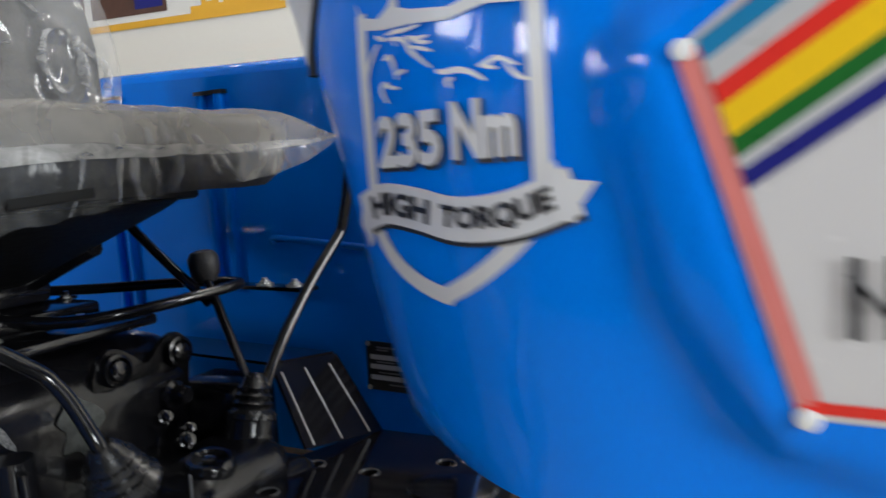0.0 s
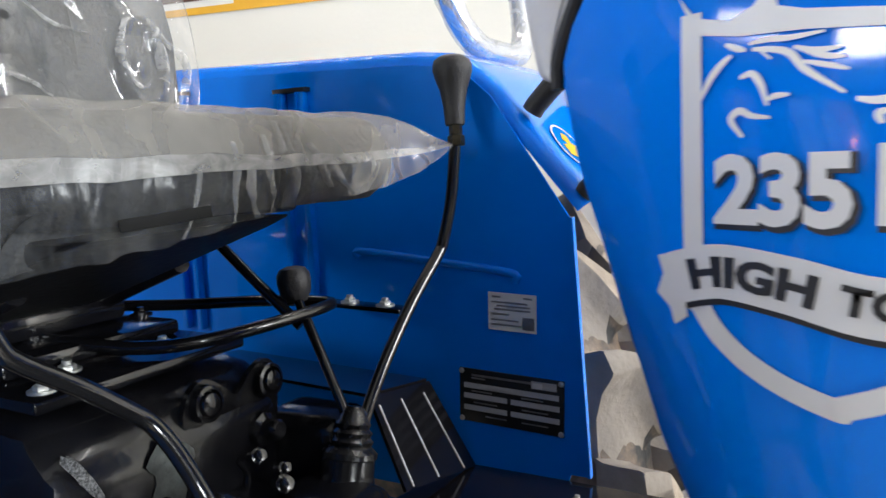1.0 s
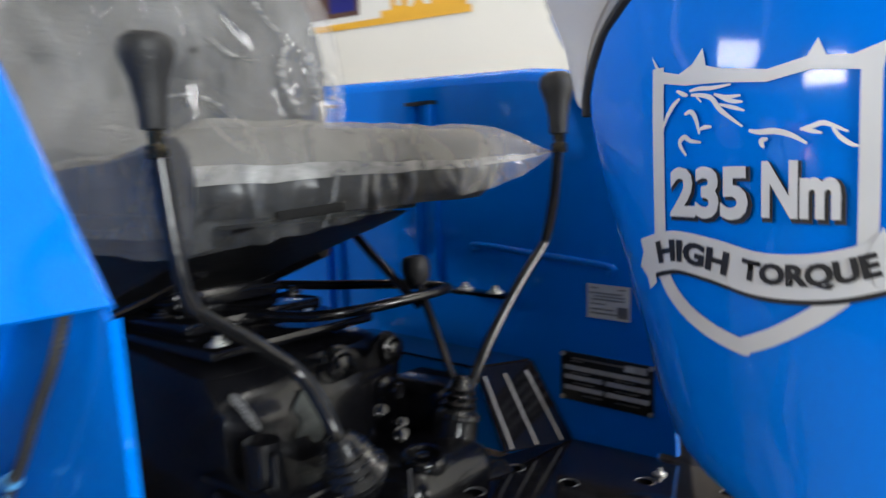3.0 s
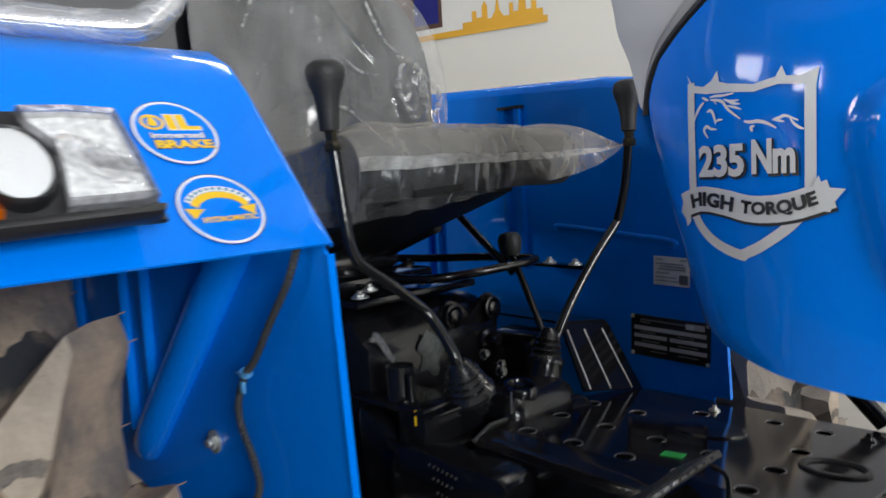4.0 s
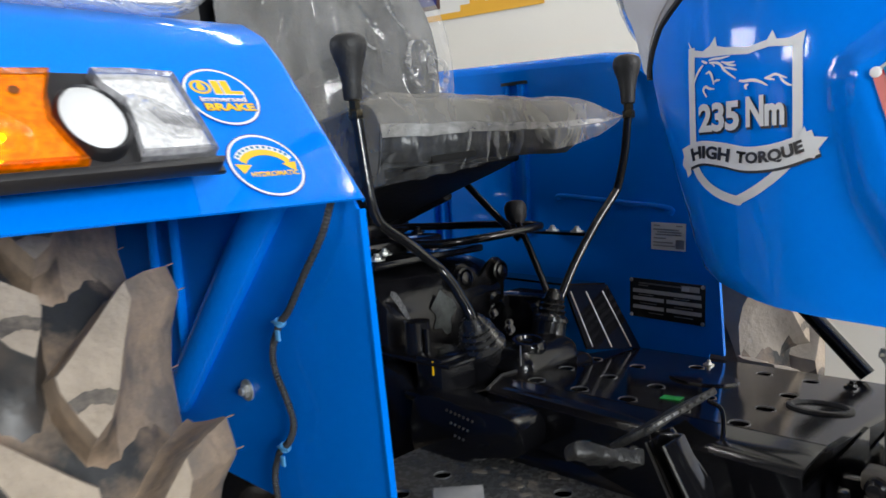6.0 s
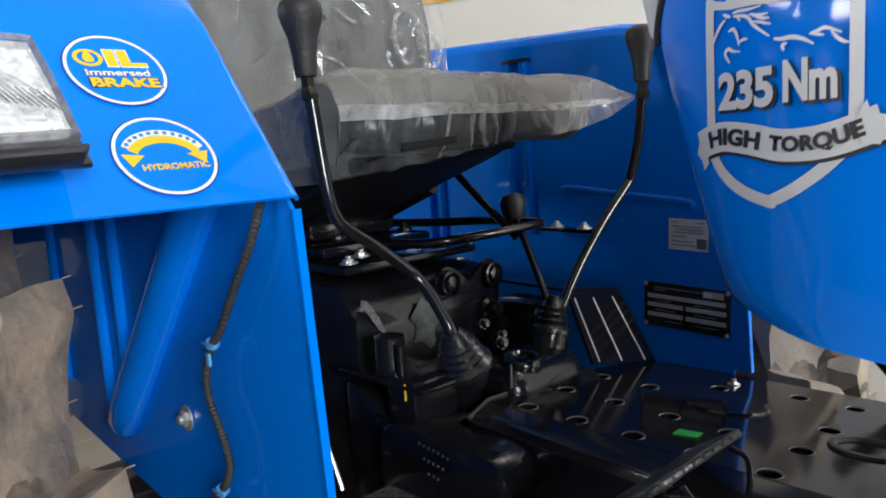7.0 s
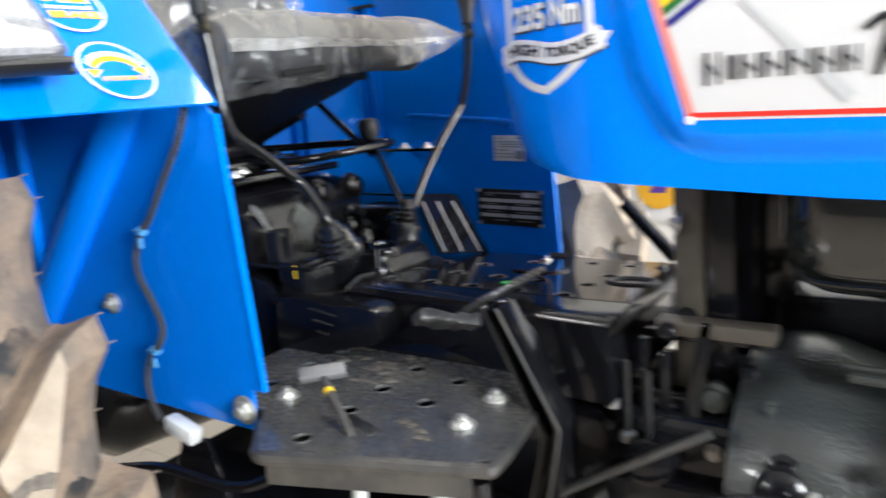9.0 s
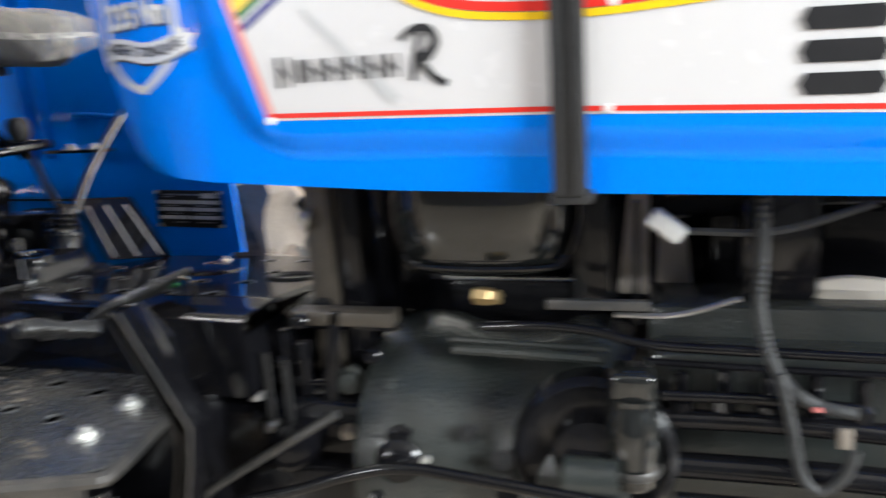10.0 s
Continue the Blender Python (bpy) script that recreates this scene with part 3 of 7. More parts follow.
def hood_side(mirror):
    xs = [-0.092 + 0.003 * i for i in range(30)] + [-0.002 + 0.006 * i for i in range(46)] + [0.28 + 0.04 * i for i in range(27)]
    vs = [i / 44 for i in range(45)]

    def at(u, v):
        lo, hi = interp(u, HOOD_LOW), interp(u, HOOD_HIGH)
        z = lo + (hi - lo) * v
        y = hood_y(u, z)
        return (u, y if not mirror else 2 * YC - y, z)
    bm = sheet(at, xs, vs)
    # folded lower lip
    lip = sheet(lambda u, v: (u + 0.0, (hood_y(u, interp(u, HOOD_LOW)) + 0.014 * v) if not mirror else 2 * YC - hood_y(u, interp(u, HOOD_LOW)) - 0.014 * v, interp(u, HOOD_LOW) + 0.002 * v), xs, [0, 0.3, 1])
    join(bm, lip)
    bmesh.ops.remove_doubles(bm, verts=bm.verts, dist=0.0004)
    bmesh.ops.recalc_face_normals(bm, faces=bm.faces)
    bmesh.ops.solidify(bm, geom=bm.faces[:], thickness=0.003)
    return bm


hood = part("bonnet", hood_side(False), BLUE, tractor, "glossy blue bonnet with rounded rear corner")
part("side_sheet", hood_side(True), BLUE, hood)


def hood_top_at(u, v):
    a = math.pi * v
    c, s = math.cos(a), math.sin(a)
    h = hood_half(u) - 0.016
    x_rear = 0.02
    return (max(u, x_rear), YC - h * math.copysign(abs(c) ** 0.45, c), 1.298 + 0.12 * s ** 0.5 - 0.03 * max(0, u - 0.3))


part("bonnet_top", sheet(hood_top_at, [0.0 + 0.05 * i for i in range(28)], [i / 24 for i in range(25)], 0.003), BLUE, hood)
nose = plate([(1.36, 0.95), (1.42, 0.96), (1.46, 1.1), (1.43, 1.3), (1.36, 1.39)], YC - 0.235, YC + 0.235, 0.02)
part("nose", nose, BLUE, hood)
# dash behind the bonnet, with a black sealing strip on the sheet's rear edge
EDGE = [(-0.0944, 1.187), (-0.0946, 1.191), (-0.0945, 1.198), (-0.0885, 1.214), (-0.074, 1.235), (-0.046, 1.254), (-0.007, 1.276), (0.048, 1.304), (0.11, 1.34)]
REAR = [(-0.0965, 1.187), (-0.1035, 1.190), (-0.1075, 1.195), (-0.1095, 1.212), (-0.1105, 1.235), (-0.1105, 1.256), (-0.105, 1.279), (-0.102, 1.305), (-0.10, 1.35)]
part("seal_strip", tube([(x - 0.002, YC - hood_half(x) + 0.004 + hood_bow(z), z) for x, z in EDGE], 0.0034, 8), KNOB, hood, "black rubber edge seal")


def dash_at(u, v):
    """A moulded surround between the bonnet's edge and its own rear edge, with a step near the bonnet."""
    a, b = spline([(x, 0, z) for x, z in EDGE], 5)[u], spline([(x, 0, z) for x, z in REAR], 5)[u]
    p = a.lerp(b, min(1.0, v))
    step = 0.0022 if 0.12 < v < 0.16 else 0.0
    inward = 0.012 * min(1, v) ** 3 + 0.08 * max(0, v - 1)
    return (p.x - 0.004 - 0.02 * max(0, v - 1) * -1, YC - hood_half(a.x) + 0.006 + step + inward + hood_bow(p.z), p.z + 0.003)


dash = part("dash", sheet(dash_at, range(41), [0, 0.11, 0.13, 0.15, 0.17, 0.3, 0.5, 0.7, 0.85, 0.95, 1.0, 1.2, 1.6, 2.0], 0.003), DASH, tractor, "light grey moulded plastic dash surround")
part("dash_top", box(-0.10, 0.10, YC - 0.15, YC + 0.15, 1.335, 1.375, 0.015, 3), DASH, dash)
part("steering_column", tube([(-0.04, YC, 1.36), (-0.12, YC, 1.47), (-0.17, YC, 1.56)], 0.025, 12), BLACK, tractor)
wheel_bm = tube([(0.2 * math.cos(a), 0.2 * math.sin(a), 0) for a in [2 * math.pi * i / 16 for i in range(16)]], 0.014, 10, 3, True)
for i in range(3):
    a = 2 * math.pi * i / 3 + 0.3
    join(wheel_bm, tube([(0, 0, -0.03), (0.2 * math.cos(a), 0.2 * math.sin(a), 0)], 0.009, 8, 1))
join(wheel_bm, lathe([(0.04, -0.04), (0.04, -0.01), (0.03, 0), (0, 0)], 20))
part("steering_wheel", moved(wheel_bm, Matrix.Translation((-0.18, YC, 1.62)) @ Euler((0, radians(-40), 0)).to_matrix().to_4x4()), KNOB, tractor)

# ---- printing on the bonnet ----


def on_hood(bm, off=0.0012, size=0.012):
    fine(bm, size)
    for v in bm.verts:
        v.co = Vector((v.co.x, hood_y(v.co.x, v.co.z) - off, v.co.z))
    return bm


def hood_print(name, bm, mat, parent, off=0.0012, size=0.012, label=""):
    return part(name, on_hood(bm, off, size), mat, parent, label, smooth=False)


P_BL, P_TL = (0.168, 1.036), (0.131, 1.163)
PANEL_LOW = [(0.168, 1.036), (0.43, 1.030), (0.70, 1.019), (1.25, 1.000)]
panel = hood_print("side_panel", outline_bm([*PANEL_LOW, (1.25, 1.28), (0.36, 1.28), (0.30, 1.268), (0.165, 1.187), P_TL]), PANEL, tractor, 0.0010, 0.02,
                   "white vinyl bonnet panel with rainbow stripes")
hood_print("border_line", ribbon([(x, z + 0.0045) for x, z in PANEL_LOW], 0.0042, 1), RED, panel, 0.0018, 0.02)
hood_print("border_line", ribbon([(P_BL[0] + 0.004, P_BL[1] + 0.004), (P_TL[0] + 0.004, P_TL[1])], 0.0075, 1), PINK, panel, 0.0018, 0.02)
hood_print("border_line", ribbon([(P_TL[0] + 0.004, P_TL[1] - 0.004), (0.168, 1.184), (0.302, 1.264)], 0.004, 1), RED, panel, 0.0018, 0.02)


def left_x(z):
    return P_BL[0] + (z - P_BL[1]) / (P_TL[1] - P_BL[1]) * (P_TL[0] - P_BL[0]) + 0.0085


for z0, z1, mat in ((1.158, 1.1655, TEAL), (1.150, 1.158, GREYP), (1.1425, 1.150, RED), (1.132, 1.1425, YELLOW), (1.125, 1.132, GREEN), (1.121, 1.125, GREYP), (1.1145, 1.121, NAVY)):
    run0, run1 = (1.262 - z0) / 0.64, (1.262 - z1) / 0.64
    hood_print("stripe", outline_bm([(left_x(z0), z0), (left_x(z0) + run0, z0 + run0 * 0.64), (left_x(z1) + run1, z1 + run1 * 0.64), (left_x(z1), z1)]), mat, panel, 0.0022, 0.03)
ARC = [(0.285, 1.150), (0.315, 1.128), (0.36, 1.114), (0.43, 1.108), (0.50, 1.109), (0.60, 1.117), (0.75, 1.140), (1.0, 1.2)]
hood_print("stripe", ribbon(ARC, 0.006), YELLOW, panel, 0.0028, 0.03)
hood_print("stripe", ribbon([(x, z + 0.0075) for x, z in ARC], 0.0075), RED, panel, 0.0028, 0.03)
for at in (P_TL, P_BL, (0.470, 1.0325), (0.475, 1.1145)):
    part("rivet", lathe([(0.0042, 0), (0.0036, 0.0022), (0, 0.0032)], 14, aim((at[0] + 0.003, hood_y(*at) - 0.001, at[1]), (0, -1, 0))), WHITE, panel)
# model badge as plain shapes: a row of dark bars, a sword stroke, a curl
badge = hood_print("badge", ribbon([(0.214, 1.130), (0.294, 1.048)], 0.008, 1, lambda s: 0.45 + 0.9 * s), GREYP, panel, 0.0021)
for x, w, h in ((0.190, 0.013, 0.027), (0.206, 0.005, 0.020), (0.220, 0.014, 0.020), (0.238, 0.015, 0.020), (0.257, 0.016, 0.020), (0.276, 0.014, 0.020), (0.293, 0.012, 0.020)):
    for side_x, thick in ((-w / 2, 0.0036), (w / 2 - 0.002, 0.0022)):
        hood_print("bar", outline_bm([(x + side_x, 1.078 - h / 2), (x + side_x + thick, 1.078 - h / 2), (x + side_x + thick, 1.078 + h / 2), (x + side_x, 1.078 + h / 2)]), INK, panel, 0.0031)
    hood_print("bar", ribbon([(x - w / 2, 1.078 + h * 0.3), (x + w / 2, 1.078 - h * 0.3)], 0.0020, 1), INK, panel, 0.0029)
hood_print("curl", ribbon([(0.317, 1.081), (0.326, 1.085), (0.332, 1.096), (0.326, 1.106), (0.313, 1.106), (0.302, 1.098)], 0.008, 6, lambda s: 1.2 - 0.6 * s), INK, panel, 0.0031)
hood_print("curl", ribbon([(0.311, 1.064), (0.315, 1.084), (0.319, 1.103)], 0.0050, 3), INK, panel, 0.0030)
hood_print("curl", ribbon([(0.320, 1.078), (0.330, 1.066), (0.341, 1.060)], 0.006), INK, panel, 0.0031)
for z in (1.090, 1.0665, 1.043):
    hood_print("bar", outline_bm([(0.617, z - 0.0075), (0.669, z - 0.0085), (0.673, z), (0.669, z + 0.0075), (0.617, z + 0.0085), (0.613, z)]), INK, panel, 0.0031)
part("strap", join(box(0.428, 0.456, YC - 0.262, YC - 0.2485, 0.962, 1.30, 0.003), box(0.432, 0.437, YC - 0.265, YC - 0.26, 0.965, 1.30), box(0.447, 0.452, YC - 0.265, YC - 0.26, 0.965, 1.30),
                   box(0.424, 0.460, YC - 0.258, YC - 0.20, 0.955, 0.966, 0.003)), KNOB, tractor, "ribbed dark grey rubber bonnet strap")

# torque shield
shield = hood_print("sticker", ribbon([(-0.026, 1.205), (-0.025, 1.108), (-0.0225, 1.099), (-0.0165, 1.090), (-0.006, 1.0812), (0.008, 1.0745), (0.0237, 1.0703), (0.0255, 1.0712)], 0.0078, 6), SILVER, tractor, 0.0012, 0.008,
                    "silver shield sticker with a horse and lettering")
hood_print("shield_line", ribbon([(0.0225, 1.0701), (0.038, 1.0775), (0.0515, 1.086), (0.0620, 1.0940), (0.0720, 1.104), (0.0765, 1.113), (0.077, 1.195)], 0.0080, 6), SILVER, shield, 0.0014, 0.008)
hood_print("shield_top", outline_bm([(-0.031, 1.212), (-0.024, 1.203), (-0.012, 1.200), (-0.004, 1.2035), (0.002, 1.2105), (0.004, 1.202), (0.012, 1.1995), (0.035, 1.196), (0.052, 1.199),
                                     (0.0565, 1.206), (0.060, 1.1985), (0.070, 1.1975), (0.083, 1.2015), (0.081, 1.190), (0.070, 1.1915), (0.054, 1.1935), (0.035, 1.1905), (0.012, 1.1930), (-0.008, 1.1940), (-0.024, 1.197)]), SILVER, shield, 0.0015, 0.008)
RIB = [(-0.037, 1.1065), (-0.024, 1.1108), (-0.012, 1.1125), (0.009, 1.1100), (0.030, 1.1058), (0.049, 1.1058), (0.066, 1.1085), (0.082, 1.1135), (0.091, 1.1165)]
hood_print("ribbon_shadow", ribbon([(x + 0.001, z - 0.0022) for x, z in RIB], 0.0198), INK, shield, 0.0017, 0.008)
rib = hood_print("ribbon", ribbon(RIB, 0.0198), SILVER, shield, 0.0020, 0.008)
hood_print("ribbon_tail", outline_bm([(0.077, 1.118), (0.0825, 1.129), (0.0855, 1.121), (0.100, 1.1195), (0.093, 1.111), (0.090, 1.104), (0.080, 1.105)]), SILVER, shield, 0.0023, 0.008)
hood_print("ribbon_tail", outline_bm([(-0.037, 1.111), (-0.029, 1.105), (-0.0275, 1.094), (-0.033, 1.0895), (-0.035, 1.096), (-0.041, 1.101)]), SILVER, shield, 0.0023, 0.008)


def along_ribbon(bm):
    rs = sorted((p.x, p.z) for p in spline([(x, 0, z) for x, z in RIB], 8))
    for v in bm.verts:
        slope = (interp(v.co.x + 0.004, rs) - interp(v.co.x - 0.004, rs)) / 0.008
        v.co = Vector((v.co.x - v.co.z * slope * 0.8, 0, interp(v.co.x, rs) + v.co.z))
    return bm


hood_print("lettering", along_ribbon(moved(fine(lettering("HIGH", 0.0114, 0.0435, 0.045), 0.004), Matrix.Translation((-0.0050, 0, 0)))), INK, shield, 0.0027, 0.004)
hood_print("lettering", along_ribbon(moved(fine(lettering("TORQUE", 0.0114, 0.0585, 0.045), 0.004), Matrix.Translation((0.0525, 0, 0)))), INK, shield, 0.0027, 0.004)
for text, w, x, z in (("235", 0.0445, 0.0048, 1.1420), ("Nm", 0.0340, 0.0500, 1.1437)):
    hood_print("letter_shadow", moved(lettering(text, 0.0268, w + 0.0014, 0.056, spacing=0.96), Matrix.Translation((x + 0.0011, 0, z - 0.0012))), INK, shield, 0.0016, 0.006)
    hood_print("lettering", moved(lettering(text, 0.0250, w - 0.0004, 0.040, spacing=0.96), Matrix.Translation((x, 0, z))), SILVER, shield, 0.0024, 0.006)
# the running horse in brush strokes: head, mane, legs, back, tail
STROKES = [([(-0.013, 1.192), (-0.009, 1.190), (-0.006, 1.189)], 0.0020), ([(-0.005, 1.191), (0.001, 1.1915), (0.008, 1.191), (0.018, 1.1915)], 0.0018),
           ([(-0.004, 1.189), (0.003, 1.188), (0.008, 1.186), (0.012, 1.181), (0.017, 1.177), (0.024, 1.172)], 0.0022), ([(-0.001, 1.188), (0.002, 1.185)], 0.0018),
           ([(0.009, 1.188), (0.015, 1.186), (0.023, 1.186)], 0.0018), ([(0.011, 1.187), (0.018, 1.184), (0.024, 1.183)], 0.0018), ([(0.012, 1.183), (0.019, 1.181), (0.025, 1.179)], 0.0016),
           ([(-0.011, 1.188), (-0.015, 1.185), (-0.019, 1.180), (-0.022, 1.174)], 0.0022), ([(-0.008, 1.180), (-0.004, 1.181), (-0.001, 1.177), (0.001, 1.170)], 0.0022),
           ([(0.001, 1.172), (0.004, 1.173), (0.008, 1.173)], 0.0018), ([(-0.007, 1.160), (-0.011, 1.166), (-0.008, 1.169), (-0.004, 1.167), (0.002, 1.166)], 0.0022),
           ([(0.027, 1.170), (0.032, 1.169), (0.039, 1.169), (0.046, 1.167), (0.053, 1.163)], 0.0024), ([(0.034, 1.162), (0.033, 1.165), (0.036, 1.166)], 0.0022),
           ([(0.050, 1.169), (0.055, 1.170), (0.060, 1.171), (0.069, 1.167)], 0.0020), ([(0.051, 1.169), (0.055, 1.168), (0.059, 1.167)], 0.0016),
           ([(0.063, 1.169), (0.066, 1.165), (0.070, 1.162), (0.073, 1.161)], 0.0018)]
for pts, w in STROKES:
    hood_print("horse_stroke", ribbon(pts, w * 0.68, 5, lambda s: 0.35 + 1.3 * math.sin(math.pi * (0.12 + 0.8 * s))), WHITE, shield, 0.0020, 0.006)

# ---- mudguards ----
NEAR = [(-0.3025, 1.086), (-0.432, 1.240), (-0.462, 1.270), (-0.50, 1.290), (-0.56, 1.300), (-0.95, 1.315), (-1.18, 1.28), (-1.34, 1.16), (-1.45, 0.98)]
FAR = [(-0.266, 1.082), (-0.245, 1.1005), (-0.368, 1.250), (-0.398, 1.277), (-0.43, 1.291), (-0.48, 1.298), (-0.95, 1.318), (-1.18, 1.28), (-1.34, 1.16), (-1.45, 0.98)]


def fender(profile, y_in, y_out, roll=1.0):
    """The rolled top sheet; its inner edge is rounded down into the wall, tighter with a smaller roll."""
    line = []
    for a, b in zip(profile, profile[1:]):
        k = max(1, int(math.hypot(b[0] - a[0], b[1] - a[1]) / 0.03))
        line += [(a[0] + (b[0] - a[0]) * i / k, a[1] + (b[1] - a[1]) * i / k) for i in range(k)]
    line.append(profile[-1])
    sgn = 1 if y_out > y_in else -1
    rows = [(a * roll, b * roll) for a, b in ((0.0, 0.022), (0.002, 0.012), (0.008, 0.0045), (0.016, 0.001), (0.025, 0.0), (0.030, 0.0))] + [(0.034 + (abs(y_out - y_in) - 0.058) * i / 10, 0.0) for i in range(1, 11)] + [(abs(y_out - y_in) - 0.012, 0.003), (abs(y_out - y_in), 0.016)]

    def at(u, v):
        x, z = line[u]
        p, q = line[max(0, u - 1)], line[min(len(line) - 1, u + 1)]
        n = Vector((q[1] - p[1], p[0] - q[0])).normalized()
        if n.y < 0 and u < len(line) - 6:
            n = -n
        d, inset = rows[v]
        return (x - n.x * inset, y_in + sgn * d, z - n.y * inset)
    return sheet(at, range(len(line)), range(len(rows)), 0.003)


def wall_outline(profile, front, y):
    return front + [(x, z - 0.020) for x, z in profile[1:]] + [(-1.40, 0.80), (-1.15, 0.75)]


Y_NW, Y_FW = -0.385, 0.335
fender_a = part("mudguard", fender(NEAR, Y_NW - 0.001, -0.845, 0.3), BLUE, tractor, "glossy blue mudguard over a muddy rear tyre")
inner = wall_outline(NEAR, [(-0.650, 0.698), (-0.322, 0.694), (-0.318, 0.748), (-0.300, 0.748), (-0.319, 1.070)], Y_NW)
part("inner_wall", plate(inner, Y_NW, Y_NW + 0.004), BLUE, fender_a, smooth=False)
part("flange", plate([(-0.300, 0.748), (-0.2965, 0.748), (-0.3155, 1.074), (-0.3190, 1.074)], Y_NW - 0.002, Y_NW + 0.006), BLUE, fender_a, smooth=False)
# pressed diagonal channel and upright ribs on its wheel side
part("stiffener", moved(lathe([(0.0, 0.0), (0.020, 0.004), (0.027, 0.02), (0.029, 0.06), (0.030, 0.48), (0.029, 0.51), (0, 0.52)], 24, Matrix.Diagonal((1, 0.8, 1, 1))),
                        Matrix.Translation((-0.790, Y_NW - 0.002, 0.772)) @ Euler((0, radians(44.5), 0)).to_matrix().to_4x4()), BLUE, fender_a, "pressed blue diagonal stiffener")
for x in (-0.742, -0.815, -1.0):
    part("rib", tube([(x, Y_NW - 0.001, 1.24), (x, Y_NW - 0.001, 0.80)], 0.010, 10, 1), BLUE, fender_a)
fender_b = part("mudguard", fender(FAR[1:], Y_FW + 0.003, 0.79), BLUE, tractor, "glossy blue mudguard with sticker and grab handle")
inner = wall_outline(FAR[1:], [(-0.60, 0.70), (-0.30, 0.70), (-0.276, 0.757), (-0.2535, 0.757), (-0.269, 1.078)], Y_FW)
part("inner_wall", plate(inner, Y_FW - 0.004, Y_FW), BLUE, fender_b, smooth=False)
part("flange", plate([(-0.2535, 0.757), (-0.250, 0.757), (-0.2655, 1.080), (-0.269, 1.080)], Y_FW - 0.007, Y_FW + 0.002), BLUE, fender_b, smooth=False)
for x0, x1, z0, z1 in ((-0.700, -0.650, 0.95, 1.262), (-0.93, -0.885, 0.90, 1.275)):
    part("rib", join(box(x0, x0 + 0.012, Y_FW - 0.016, Y_FW - 0.003, z0, z1, 0.003), box(x1 - 0.012, x1, Y_FW - 0.016, Y_FW - 0.003, z0, z1, 0.003)), BLUE, fender_b)
    # black strip painted for the shade at the recess's top edge
    part("slot", box(x0 - 0.004, x1 + 0.004, Y_FW - 0.0170, Y_FW - 0.003, z1 - 0.004, z1 + 0.002), INK, fender_b)
    part("slot", box(x0 - 0.002, x0 + 0.005, Y_FW - 0.0175, Y_FW - 0.003, z1 - 0.038, z1 - 0.004), BLUE, fender_b)
    part("slot", box(x1 - 0.014, x1 - 0.010, Y_FW - 0.0175, Y_FW - 0.003, z1 - 0.038, z1 - 0.004), BLUE, fender_b)
part("bead", tube([(-0.580, Y_FW - 0.003, 1.024), (-0.575, Y_FW - 0.003, 1.033), (-0.46, Y_FW - 0.003, 1.022), (-0.349, Y_FW - 0.003, 1.010), (-0.344, Y_FW - 0.003, 0.998)], 0.0055, 10, 5), BLUE, fender_b)


def hex_bolt(at, d, mat, parent, r=0.009, name="bolt", label=""):
    return part(name, moved(bolt_bm(r, r * 0.8), aim(at, d)), mat, parent, label)


hex_bolt((-0.578, Y_NW - 0.001, 0.832), (0, -1, 0), ZINC, fender_a, 0.0095, label="bright zinc bolt")
hex_bolt((-0.334, Y_NW - 0.001, 0.720), (0, -1, 0), ZINC, fender_a, 0.012, label="bright zinc bolt")
cable = part("cable", tube([(-0.352, -0.395, 1.083), (-0.368, -0.40, 1.045), (-0.402, -0.402, 1.003), (-0.440, -0.402, 0.957), (-0.463, -0.402, 0.937), (-0.482, -0.402, 0.905), (-0.481, -0.402, 0.878), (-0.461, -0.402, 0.845),
                            (-0.451, -0.402, 0.818), (-0.463, -0.402, 0.793), (-0.488, -0.402, 0.772), (-0.503, -0.402, 0.738), (-0.497, -0.404, 0.706), (-0.475, -0.41, 0.690)], 0.0041, 10, 34, radius=lambda s: 1 + 0.10 * math.sin(720 * s)), CABLE, tractor, "ribbed dark wiring sleeve down the mudguard")
for x, z in ((-0.461, 0.940), (-0.474, 0.783)):
    tie = lathe([(0.0068, -0.003), (0.0078, 0), (0.0068, 0.003)], 14, aim((x, -0.402, z), (0.5, 0, 0.8)))
    join(tie, box(x + 0.002, x + 0.010, -0.412, -0.409, z - 0.020, z - 0.007, 0.001), box(x - 0.004, x + 0.021, -0.412, -0.410, z + 0.001, z + 0.004, 0.0008))
    part("cable_tie", tie, TIE, cable, "pale blue plastic cable tie")
part("connector", moved(box(-0.027, 0.027, -0.010, 0.010, -0.011, 0.011, 0.004), pose(-0.438, -0.405, 0.682, 0, 14, 0)), WHITE, cable, "white plastic cable connector")

# ---- lamp on the mudguard ----
U, N = Vector((0, 1, 0)), Vector((0.765, 0, 0.644))
V = Vector((-0.644, 0, 0.765))
LC = Vector((-0.318, -0.677, 1.170))


def lamp_pose(u, v, n):
    m = Matrix.Identity(4)
    for i, a in enumerate((U, V, N)):
        m.col[i][:3] = a
    m.translation = LC + U * u + V * v + N * n
    return m


def lamp_shape(outline, n0, n1, bev=0.004):
    bm = slab(outline, n0, n1, bev)
    return moved(bm, lamp_pose(0, 0, 0))


